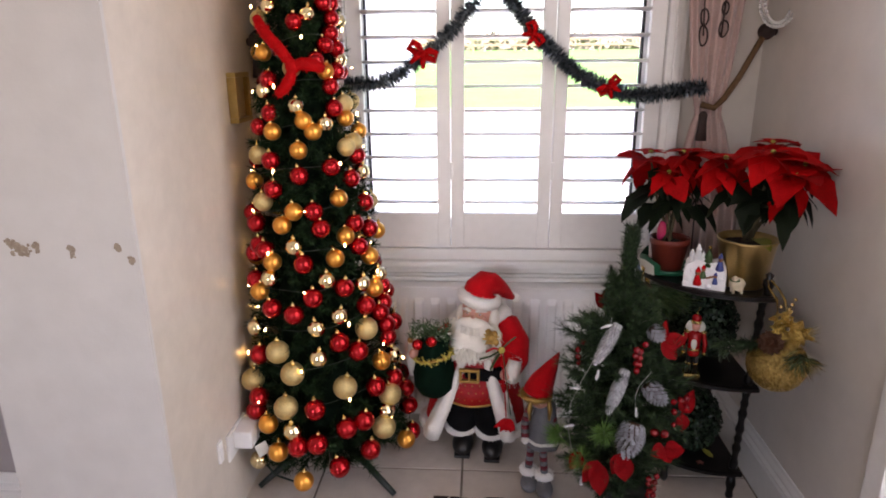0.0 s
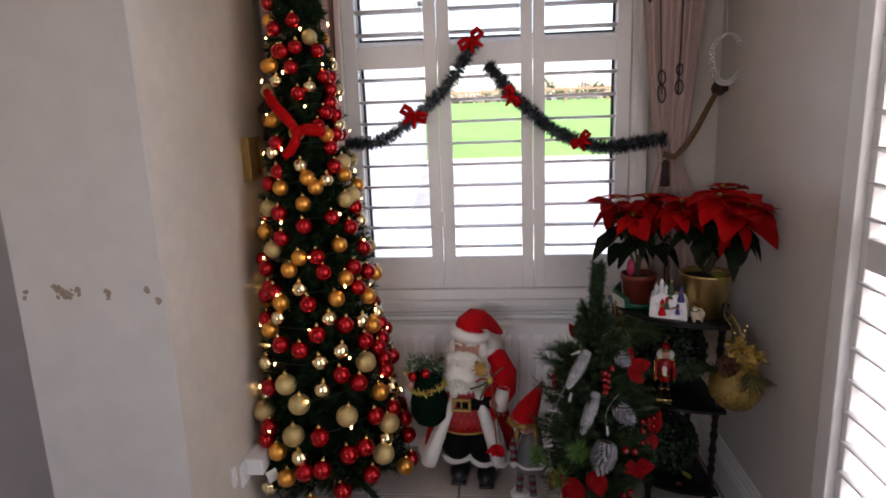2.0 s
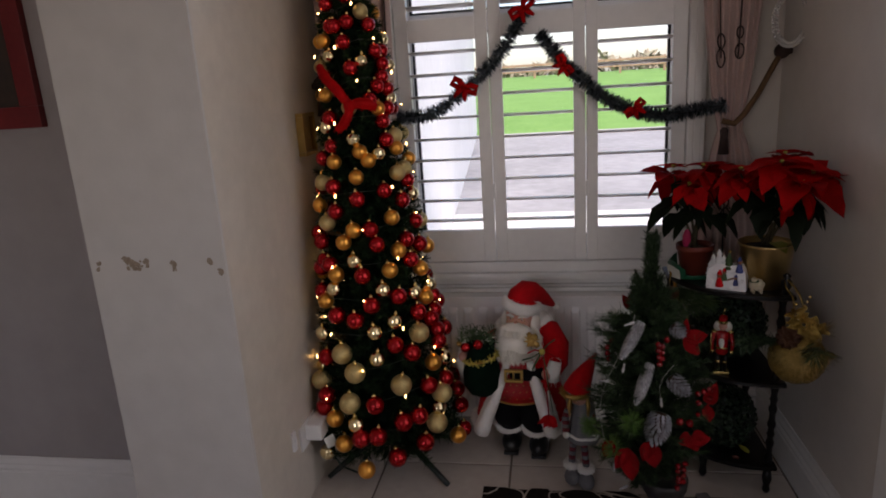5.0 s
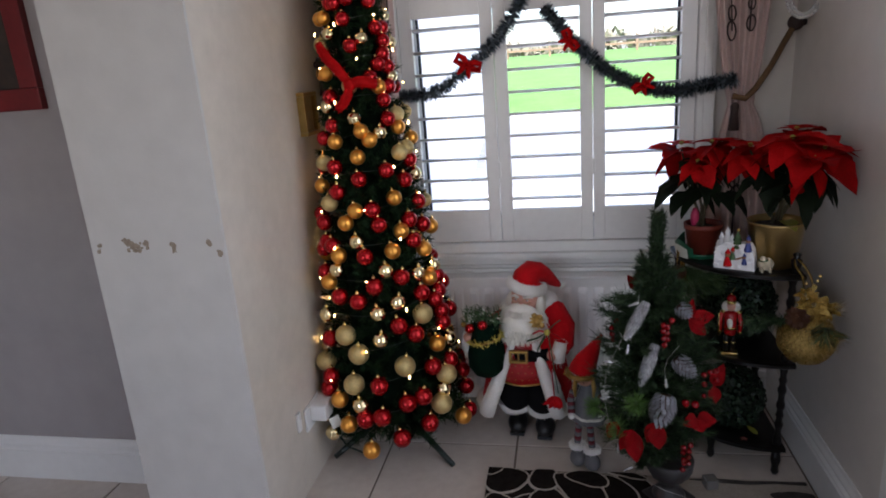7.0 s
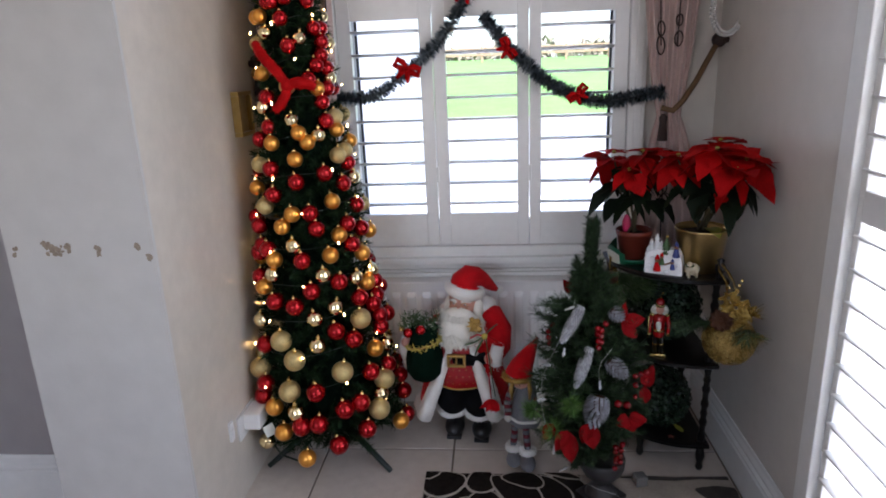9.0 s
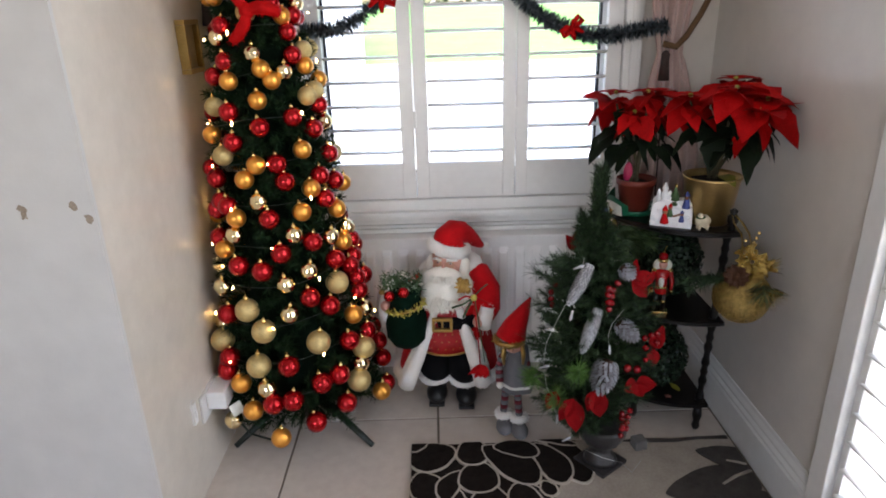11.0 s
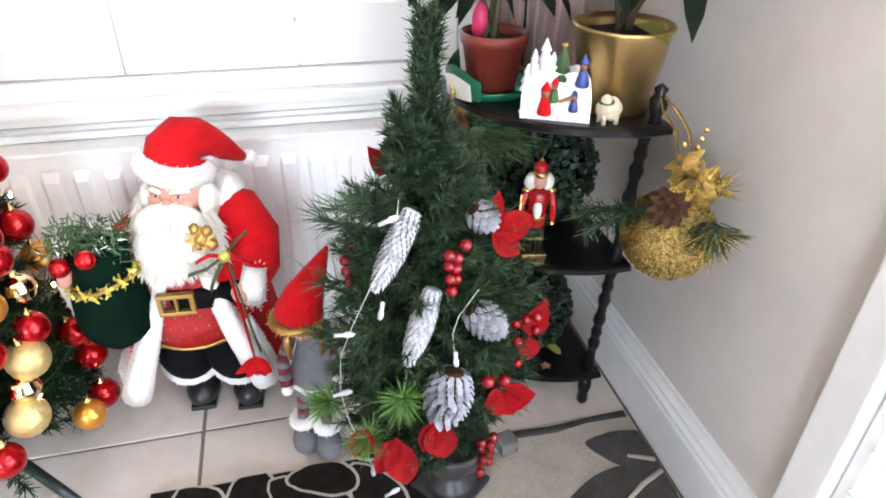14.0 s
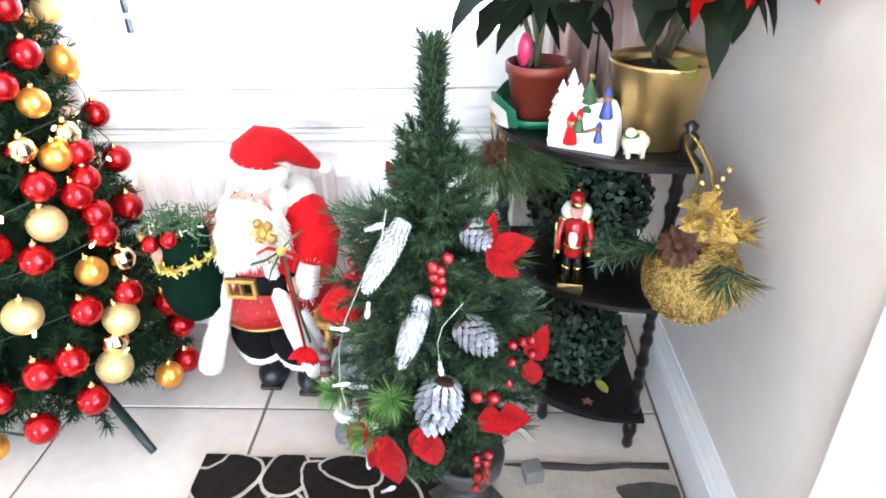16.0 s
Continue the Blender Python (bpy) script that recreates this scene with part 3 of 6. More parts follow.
LABEL = {"red": "shiny red christmas bauble hanging on the tall tree", "amber": "amber gold christmas bauble hanging on the tall tree", "pale": "pale gold glittered bauble hanging on the tall tree", "mirror": "mirror-bright gold bauble hanging on the tall tree"}


def hang_bauble(kind, z, a, k=1.0):
    me, r = bauble_mesh[kind]
    rr = cone_radius(z) + 0.004
    ob = new("bauble", me)
    k = k * 1.04 * (0.74 + 0.28 * min(1, max(0, (1.5 - z) / 1.2)))
    ob.matrix_basis = Matrix.Translation((max(-0.14, TX + lean(z) + rr * math.cos(radians(a))), TY + rr * math.sin(radians(a)), z)) @ Euler((radians((z * 977) % 24 - 12), radians((a * 7) % 24 - 12), radians(a))).to_matrix().to_4x4() @ Matrix.Scale(k, 4)
    tagged(ob, LABEL[kind], "christmas bauble", "baubles on the tall tree")
    part("cap", cap_mesh, GOLDMETAL, ob, "gold metal cap", at=(0, 0, r + 0.001))


# height in metres and bearing in degrees of the baubles on the near side, tier by tier
NEAR = {}
NEAR["red"] = [
    [(1.91, 309), (1.89, 319), (1.87, 310), (1.84, 246), (1.85, 199), (1.79, 281), (1.74, 208), (1.68, 279), (1.66, 235), (1.59, 247), (1.60, 280), (1.59, 321), (1.54, 271), (1.59, 255), (1.51, 326), (1.51, 343), (1.47, 338), (1.46, 279), (1.43, 331), (1.40, 319), (1.39, 338), (1.36, 303), (1.33, 331)],
    [(1.31, 240), (1.29, 318), (1.22, 243), (1.23, 319), (1.18, 223), (1.09, 243), (1.07, 306), (1.09, 344), (1.05, 274), (1.01, 246), (1.03, 328), (0.95, 344), (0.92, 200), (0.90, 218), (0.95, 285), (0.90, 290), (0.90, 324), (0.87, 344), (0.84, 226), (0.83, 325), (0.81, 217), (0.83, 235), (0.80, 273)],
    [(0.73, 220), (0.66, 243), (0.65, 263), (0.70, 279), (0.72, 305), (0.65, 323), (0.63, 346), (0.61, 338), (0.56, 344), (0.52, 343), (0.68, 349), (0.56, 296), (0.52, 310), (0.50, 227), (0.38, 342), (0.29, 4), (0.39, 321), (0.36, 227), (0.31, 223), (0.36, 275), (0.29, 295), (0.30, 308), (0.24, 262), (0.25, 275), (0.20, 310), (0.17, 288), (0.14, 359)],
]
NEAR["amber"] = [[(1.90, 199), (1.85, 284), (1.55, 201), (1.55, 227), (1.38, 231), (1.33, 314), (1.20, 282), (1.17, 291), (1.17, 246), (1.12, 275), (1.20, 334), (0.98, 310), (1.02, 210), (0.95, 267), (0.91, 255), (0.87, 312), (0.80, 244), (0.81, 300), (0.79, 337), (0.69, 336), (0.70, 227), (0.46, 330), (0.29, 238), (0.21, 247), (0.13, 265), (0.15, 345)]]
NEAR["pale"] = [[(1.97, 311), (1.92, 237), (1.80, 223), (1.82, 316), (1.63, 309), (1.47, 217), (1.12, 328), (1.13, 342), (1.24, 336), (1.10, 221), (0.97, 232), (1.34, 273), (0.58, 320), (0.53, 248), (0.47, 260), (0.42, 297), (0.34, 334), (0.36, 254), (0.25, 323), (0.40, 216)]]
NEAR["mirror"] = [[(1.48, 298), (1.50, 242), (1.28, 233), (1.24, 275), (1.19, 305), (1.36, 341), (1.04, 349), (0.85, 266), (0.75, 241), (0.75, 291), (0.72, 322), (0.72, 347), (0.64, 298), (0.61, 280), (0.52, 280), (0.29, 259), (0.30, 327), (0.15, 228), (0.45, 347), (0.43, 200), (0.58, 221)]]
for kind, tiers in NEAR.items():
    for tier in tiers:
        for z, a in tier:
            hang_bauble(kind, z, a, 1.12 if kind == "pale" and z < 0.7 else 1.0)
# the far side, seen past the edge and in reflections: evenly spread
rng = random.Random(3)
for i in range(58):
    z = 0.2 + 1.65 * (i + 0.5) / 58
    hang_bauble(rng.choice(("red", "red", "red", "amber", "amber", "pale", "mirror")), z, 8 + (i * 67) % 184)

# fairy lights wound round the tree
lights = thing("fairy_lights", "string of warm white fairy lights wound round the tall tree", "string lights", (TX, TY, 0))
pts, bulb_g = [], Geo().lathe([(0.0018, -0.006), (0.0026, 0.0), (0.0021, 0.004), (0.0, 0.0065)], 8).mesh("bulb", BULB)
for i in range(420):
    z = 0.17 + 1.78 * i / 420
    a = i * 0.23
    rr = cone_radius(z) + 0.004 * math.sin(i * 1.7)
    pts.append((max(-0.22, lean(z) + rr * math.cos(a)), rr * math.sin(a), z + 0.006 * math.sin(i * 0.9)))
    if i % 5 == 0:
        q = rr + 0.012 + 0.012 * ((i * 37) % 10) / 10
        part("bulb", bulb_g, BULB, lights, "glowing warm white bulb" if i == 0 else "", at=Matrix.Translation((max(-0.225, lean(z) + q * math.cos(a)), q * math.sin(a), z)) @ Matrix.Rotation((i * 0.77) % 3, 4, "X"))
part("cable", Geo().tube(pts, 0.0012, 4), CABLE, lights)

# star on the tip
star = thing("star_topper", "pale gold glittered five-pointed star on the tree tip", "star", (TX - 0.012, TY, 2.222))
g = Geo()
outer = [((0.105 if k % 2 == 0 else 0.045) * math.sin(math.pi * k / 5), (0.105 if k % 2 == 0 else 0.045) * math.cos(math.pi * k / 5)) for k in range(10)]
for k in range(10):
    p, q = outer[k], outer[(k + 1) % 10]
    g.tube([(p[0], 0, p[1]), (q[0], 0, q[1])], 0.0045, 6)
part("outline", g, STARGLITTER, star)
g = Geo()
n = len(outer)
g.add([(0, -0.016, 0)] + [(x * 0.93, 0, z * 0.93) for x, z in outer] + [(0, 0.016, 0)], [(0, 1 + k, 1 + (k + 1) % n) for k in range(n)] + [(n + 1, 1 + (k + 1) % n, 1 + k) for k in range(n)], 0, False)
part("star_body", g, STARGLITTER, star)
part("socket", Geo().lathe([(0.009, -0.095), (0.009, -0.045), (0.005, -0.04)], 12), mat("clear_plastic_socket", (0.6, 0.58, 0.5), 0.2, var=0.05), star)

# red feathery bow tucked in the tree
bow = thing("ribbon_bow", "bright red satin bow with long tails in the tall tree", "bow", (TX + 0.0, TY - 0.155, 1.34))


def ribbon_strip(pts, width, up):
    verts, faces = [], []
    for i, p in enumerate(pts):
        t = (Vector(pts[min(i + 1, len(pts) - 1)]) - Vector(pts[max(0, i - 1)])).normalized()
        s = t.cross(Vector(up)).normalized() * width * (0.5 if i in (0, len(pts) - 1) else 1)
        u = Vector(up).normalized() * 0.0006
        verts += [Vector(p) - s - u, Vector(p) + s - u, Vector(p) + s + u, Vector(p) - s + u]
    for i in range(len(pts) - 1):
        o = 4 * i
        faces += [(o + k, o + (k + 1) % 4, o + 4 + (k + 1) % 4, o + 4 + k) for k in range(4)]
    faces += [(3, 2, 1, 0), tuple(4 * (len(pts) - 1) + k for k in range(4))]
    return Geo().add(verts, faces, 0, True)


# ---------- bearded christmas doll by the radiator ----------
DRED = mat("red_plush_cloth", (0.50, 0.004, 0.007), 0.85, var=0.3, scale=25, sheen=0.04, bump=0.4, bscale=200, spec=0.15)
DFUR = mat("white_doll_fur", (0.80, 0.78, 0.74), 0.95, var=0.1, scale=20, bump=0.7, bscale=260)
DBEARD = mat("ivory_doll_beard", (0.84, 0.81, 0.73), 0.8, var=0.12, scale=30, bump=0.5, bscale=220)
DBLACK = mat("black_velvet_cloth", (0.005, 0.005, 0.006), 0.9, spec=0.1)
DBOOT = mat("black_doll_boot", (0.012, 0.012, 0.013), 0.35)
DFACE = mat("pink_doll_face", (0.62, 0.32, 0.25), 0.5, var=0.1, scale=30)
DGREEN = mat("dark_green_velvet", (0.002, 0.010, 0.0055), 0.9, var=0.4, scale=30, spec=0.06)
DGOLD = mat("gold_trim_thread", (0.46, 0.29, 0.08), 0.35, metal=0.8, var=0.3, scale=80, bump=0.3, bscale=300)
DSPARK = mat("red_sequin_cloth", (0.36, 0.004, 0.008), 0.4, var=0.4, scale=70, bump=0.6, bscale=240)
DLEAF = mat("green_sprig_needle", (0.02, 0.07, 0.02), 0.6, second=(0.08, 0.13, 0.05), scale=30)
DWHITE = mat("white_doll_brow", (0.8, 0.78, 0.74), 0.9)
DYELLOW = mat("yellow_gold_tinsel", (0.62, 0.52, 0.10), 0.4, metal=0.4, var=0.3, scale=80)


def fur_strip(g, pts, r, mi, rough=0.10):
    """A fat fuzzy roll along pts, with short strands all over it."""
    g.tube(pts, r, 10, mi)
    rg = np.random.RandomState(int(abs(pts[0][0] * 9973 + pts[0][2] * 7919)) % 10000)
    rad = r if hasattr(r, "__len__") else [r] * len(pts)
    st, wy = [], []
    for i in range(len(pts) - 1):
        p, q = Vector(pts[i]), Vector(pts[i + 1])
        for k in range(max(6, int((q - p).length * 2600))):
            t = rg.uniform()
            d = Vector(rg.normal(size=3)).normalized()
            st.append(tuple(p.lerp(q, t) + d * rad[i] * 0.9))
            wy.append(tuple(d))
    g.needles(st, wy, rg.uniform(0.004, 0.009, len(st)), 0.0012, mi)


def feathery(name, pts, r):
    """A soft strand of the red bow, furry all along."""
    g = Geo()
    path = []
    for i in range(len(pts) - 1):
        p, q = Vector(pts[i]), Vector(pts[i + 1])
        path += [p.lerp(q, k / 3) for k in range(3)]
    path.append(Vector(pts[-1]))
    fur_strip(g, [tuple(p) for p in path], [r * (0.75 + 0.25 * math.sin(math.pi * i / (len(path) - 1))) for i in range(len(path))], 0)
    part(name, g, REDSILK, bow)


feathery("tail", [(-0.088, 0.020, 0.130), (-0.060, -0.004, 0.090), (-0.020, -0.018, 0.050), (0.012, -0.018, 0.005)], 0.016)
feathery("tail", [(0.012, -0.018, 0.005), (0.004, -0.022, -0.025), (-0.014, -0.024, -0.052), (-0.034, -0.022, -0.068)], 0.015)
feathery("loop", [(0.012, -0.018, 0.004), (0.040, -0.018, 0.012), (0.068, -0.006, 0.008), (0.084, 0.012, -0.002)], 0.018)
part("knot", Geo().ball((0.012, -0.022, 0.004), (0.020, 0.014, 0.020), 12, 8, rough=0.05), REDSILK, bow)


def doll():
    g = Geo()
    R, F, B, BL, BO, FA, GR, GO, SP, LE, WH, YE, BB = range(13)
    rg = np.random.RandomState(4)
    # boots, fur cuffs and black velvet breeches
    for x, y in ((-0.050, 0.020), (0.056, 0.004)):
        g.ball((x, y - 0.022, 0.036), (0.038, 0.060, 0.036), 18, 12, BO)
        g.box(x - 0.028, y - 0.070, 0.0, x + 0.028, y + 0.030, 0.012, 0.004, BO)
        g.tube([(x, y + 0.01, 0.02), (x, y + 0.012, 0.11)], [0.034, 0.034], 12, BO)
        fur_strip(g, [(x + 0.050 * math.cos(k * math.pi / 8), y - 0.022 + 0.060 * math.sin(k * math.pi / 8), 0.128 + 0.004 * math.sin(k)) for k in range(17)], 0.025, F)
        g.ball((x * 0.95, y - 0.050, 0.200), (0.070, 0.088, 0.088), 20, 14, BL)
    # sequinned tunic, belt and buckle
    TM = Matrix.Translation((-0.008, -0.045, 0))
    g.lathe([(0.085, 0.268), (0.107, 0.274), (0.106, 0.310), (0.099, 0.360), (0.098, 0.400), (0.094, 0.440), (0.076, 0.480), (0.04, 0.51)], 32, SP, TM, wave=lambda a, i: 1 + 0.02 * math.sin(a * 7 + i))
    g.tube([(-0.008 + 0.108 * math.cos(k * math.pi / 16), -0.045 + 0.108 * math.sin(k * math.pi / 16), 0.272) for k in range(33)], 0.0035, 6, GO)
    for j in range(7):
        z = 0.292 + 0.026 * j
        for k in range(11):
            a = radians(205 + 13 * k + (6.5 if j % 2 else 0))
            r = 0.107 - 0.10 * max(0.0, z - 0.30) if z < 0.42 else 0.094
            g.ball((-0.008 + r * math.cos(a), -0.045 + r * math.sin(a), z), 0.0022, 6, 4, GO)
    g.lathe([(0.098, 0.363), (0.108, 0.367), (0.109, 0.401), (0.098, 0.405)], 32, BL, TM @ Matrix.Rotation(radians(4), 4, "Y"))
    for a, b, c, d in ((-0.050, 0.362, 0.016, 0.371), (-0.050, 0.400, 0.016, 0.409), (-0.050, 0.371, -0.041, 0.400), (0.007, 0.371, 0.016, 0.400), (-0.020, 0.371, -0.014, 0.400)):
        g.box(a, -0.164, b, c, -0.150, d, 0.002, GO)
    # open coat: shell round the back, fur down the open fronts and the hem
    verts, faces, W, rows = [], [], 26, 10
    for i in range(rows):
        t = i / (rows - 1)
        z = 0.505 - 0.350 * t
        open_l, open_r = radians(258 - 40 * t ** 1.1), radians(-78 + 32 * t)
        for k in range(W):
            u = k / (W - 1)
            a = open_r + (open_l - open_r) * u
            r = 0.090 + 0.074 * t ** 0.8 + 0.010 * math.sin(a * 6 + 2 * t) * t
            out = 0.020 * t * t * max(0.0, (u - 0.75) / 0.25)
            verts.append((r * math.cos(a) - out, -0.025 + r * 0.95 * math.sin(a) - out * 0.4, z - 0.012 * t * max(0.0, (u - 0.75) / 0.25)))
    for i in range(rows - 1):
        for k in range(W - 1):
            o = i * W + k
            faces.append((o, o + 1, o + W + 1, o + W))
    n = len(verts)
    inner = [(x * 0.96, y * 0.96, z) for x, y, z in verts]
    g.add(verts + inner, faces + [tuple(n + q for q in f[::-1]) for f in faces], R)
    fur_strip(g, [verts[i * W] for i in range(2, rows)], [0.014, 0.016, 0.020, 0.023, 0.025, 0.026, 0.027, 0.027], F)
    fur_strip(g, [verts[i * W + 1] for i in range(5, rows)], [0.012, 0.016, 0.018, 0.020, 0.020], F)
    fur_strip(g, [verts[i * W + W - 1] for i in range(1, rows)], [0.012, 0.013, 0.014, 0.016, 0.019, 0.022, 0.025, 0.028, 0.030], F)
    fur_strip(g, [Vector(verts[i * W + W - 2]).lerp(Vector(verts[i * W + W - 1]), 0.3) for i in range(5, rows)], [0.014, 0.018, 0.022, 0.025, 0.027], F)
    fur_strip(g, [verts[(rows - 1) * W + k] for k in range(W)], 0.022, F)
    # arm with fur cuff, and the one behind the sack
    g.tube([(0.055, -0.01, 0.510), (0.098, -0.020, 0.498), (0.126, -0.045, 0.455), (0.128, -0.090, 0.415), (0.112, -0.122, 0.392)], [0.044, 0.050, 0.050, 0.044, 0.034], 16, R)
    fur_strip(g, [(0.128, -0.128, 0.432), (0.120, -0.140, 0.400), (0.120, -0.138, 0.366)], [0.022, 0.026, 0.022], F)
    g.ball((0.098, -0.150, 0.392), (0.018, 0.016, 0.020), 10, 8, FA)
    g.tube([(-0.060, 0.0, 0.480), (-0.105, -0.020, 0.455), (-0.155, -0.055, 0.425), (-0.185, -0.090, 0.410)], [0.040, 0.042, 0.036, 0.030], 14, R)
    fur_strip(g, [(-0.198, -0.085, 0.455), (-0.207, -0.098, 0.415), (-0.200, -0.098, 0.355)], [0.020, 0.024, 0.020], F)
    g.ball((-0.200, -0.122, 0.438), (0.018, 0.018, 0.018), 10, 8, FA)
    # fur cape round the shoulders
    fur_strip(g, [(0.006 + 0.080 * math.cos(radians(a)), -0.002 + 0.056 * math.sin(radians(a)), 0.522 + 0.012 * math.cos(radians(a))) for a in range(-48, 229, 18)], [0.018, 0.025, 0.030, 0.032, 0.032, 0.031, 0.030, 0.030, 0.030, 0.030, 0.030, 0.029, 0.027, 0.025, 0.022, 0.018], F)
    # sack with garland, greenery and berries
    SM = Matrix.Translation((-0.134, -0.128, 0))
    g.lathe([(0.0, 0.300), (0.044, 0.306), (0.064, 0.335), (0.069, 0.375), (0.062, 0.415), (0.051, 0.442), (0.047, 0.470), (0.052, 0.500), (0.046, 0.508)], 26, GR, SM, wave=lambda a, i: 1 + 0.04 * math.sin(a * 5 + i * 2))
    band = [(-0.134 + 0.057 * math.cos(k * 0.42), -0.128 + 0.057 * math.sin(k * 0.42), 0.442 + 0.012 * math.cos(k * 0.42)) for k in range(16)]
    g.tube(band, 0.004, 6, GO)
    st = np.repeat(np.array(band), 30, 0) + rg.normal(size=(480, 3)) * 0.005
    g.needles(st, rg.normal(size=st.shape), rg.uniform(0.006, 0.012, len(st)), 0.0024, YE)
    st = np.array([-0.146, -0.120, 0.512]) + rg.uniform(-1, 1, (620, 3)) * np.array([0.060, 0.048, 0.026])
    g.needles(st, rg.normal(size=st.shape) + np.array([0, 0, 0.6]), rg.uniform(0.012, 0.030, 620), 0.0016, LE)
    g.needles(st[:50], rg.normal(size=(50, 3)) + np.array([0, 0, 0.8]), rg.uniform(0.010, 0.020, 50), 0.0018, WH)
    for x, y, z in ((-0.180, -0.176, 0.497), (-0.134, -0.182, 0.512)):
        g.ball((x, y, z), 0.0175, 16, 10, BB)
    g.ball((-0.206, -0.155, 0.502), 0.010, 8, 6, GO)
    # head, turned a little aside
    HM = Matrix.Translation((0.006, -0.026, -0.020)) @ Matrix.Rotation(radians(-16), 4, "Z")
    g.ball((0, 0, 0.583), (0.058, 0.056, 0.058), 20, 14, FA, HM)
    g.ball((0, -0.059, 0.574), (0.009, 0.011, 0.010), 10, 8, FA, HM)
    for s in (-1, 1):
        g.ball((s * 0.027, -0.046, 0.570), (0.016, 0.012, 0.013), 10, 8, FA, HM)
        g.ball((s * 0.021, -0.0525, 0.588), (0.0052, 0.003, 0.0038), 8, 6, WH, HM)
        g.ball((s * 0.021, -0.0550, 0.588), 0.0026, 8, 6, BO, HM)
        g.tube([(s * 0.009, -0.058, 0.597), (s * 0.024, -0.055, 0.602), (s * 0.041, -0.044, 0.596)], [0.004, 0.006, 0.003], 6, WH, HM)
        g.tube([(s * 0.002, -0.068, 0.559), (s * 0.022, -0.066, 0.555), (s * 0.045, -0.050, 0.552)], [0.008, 0.008, 0.003], 8, WH, HM)
        g.tube([(s * (0.021 + 0.012 * math.cos(k * math.pi / 6)), -0.0605, 0.586 + 0.010 * math.sin(k * math.pi / 6)) for k in range(13)], 0.0008, 5, GO, HM)
        g.ball((s * 0.056, -0.012, 0.560), (0.018, 0.028, 0.040), 12, 8, B, HM)
    g.ball((0, -0.062, 0.522), (0.074, 0.042, 0.056), 18, 12, B, HM)
    g.ball((-0.004, -0.090, 0.498), (0.062, 0.038, 0.046), 16, 10, B, HM)
    n = 5200
    th = rg.uniform(-1.35, 1.35, n)
    hz = rg.uniform(0, 1, n)
    st = np.stack([0.076 * np.sin(th), -0.036 - (0.062 + 0.038 * hz) * np.cos(th) ** 2, 0.560 - 0.085 * hz], 1)
    wy = np.stack([(0.35 + 0.35 * hz) * np.sin(th) + rg.normal(size=n) * 0.20, -0.34 * np.cos(th) + rg.normal(size=n) * 0.12, -np.ones(n)], 1)
    rot = np.array(HM.to_3x3())
    g.needles(st @ rot.T + np.array([0.006, -0.026, -0.020]), wy @ rot.T, rg.uniform(0.020, 0.042, n), 0.0015, B)
    st = np.stack([-0.052 + rg.normal(size=260) * 0.008, -0.050 + rg.normal(size=260) * 0.012, 0.515 - 0.05 * rg.uniform(0, 1, 260)], 1)
    g.needles(st, np.stack([-1 + rg.normal(size=260) * 0.3, -0.3 + rg.normal(size=260) * 0.25, -0.7 + rg.normal(size=260) * 0.35], 1), rg.uniform(0.03, 0.062, 260), 0.0008, B)
    # hat with a broad fur brim, flopping over to one side
    tilt = math.tan(radians(13))
    fur_strip(g, [(0.006 + 0.053 * math.cos(k * math.pi / 12), -0.026 + 0.056 * math.sin(k * math.pi / 12), 0.606 - 0.053 * math.cos(k * math.pi / 12) * tilt) for k in range(25)], 0.0205, F)
    fur_strip(g, [(0.006 + 0.052 * math.cos(k * math.pi / 12), -0.026 + 0.055 * math.sin(k * math.pi / 12), 0.592 - 0.052 * math.cos(k * math.pi / 12) * tilt + 0.006 * (math.sin(k * math.pi / 12) < -0.3)) for k in range(25)], 0.0150, F)
    g.tube([(0.006, -0.026, 0.590), (0.008, -0.025, 0.615), (0.013, -0.022, 0.636), (0.026, -0.014, 0.650), (0.046, -0.002, 0.646), (0.066, 0.014, 0.630), (0.086, 0.032, 0.608), (0.104, 0.047, 0.588), (0.116, 0.056, 0.577)], [0.060, 0.058, 0.054, 0.045, 0.037, 0.030, 0.023, 0.015, 0.009], 20, R)
    g.ball((0.126, 0.062, 0.572), 0.015, 12, 8, F)
    ball_ways = rg.normal(size=(260, 3))
    g.needles(np.array([0.126, 0.062, 0.572]) + ball_ways / np.linalg.norm(ball_ways, axis=1, keepdims=True) * 0.012, ball_ways, rg.uniform(0.004, 0.008, 260), 0.001, F)
    # gold ornament, bow and long ribbons at the shoulder
    for dx, dy, dz, r in ((0, 0, 0, 0.015), (0.012, -0.004, 0.016, 0.010), (-0.008, -0.004, 0.022, 0.010), (0.016, -0.002, -0.014, 0.011), (-0.006, -0.004, -0.012, 0.010)):
        g.ball((0.050 + dx, -0.150 + dy, 0.518 + dz), r, 10, 8, GO, rough=0.18)
    for a in range(0, 360, 40):
        g.leaf((0.050, -0.156, 0.520), (math.cos(radians(a)), -0.3, math.sin(radians(a)) + 0.3), (0, -1, 0.2), 0.028, 0.006, 0.2, GO)
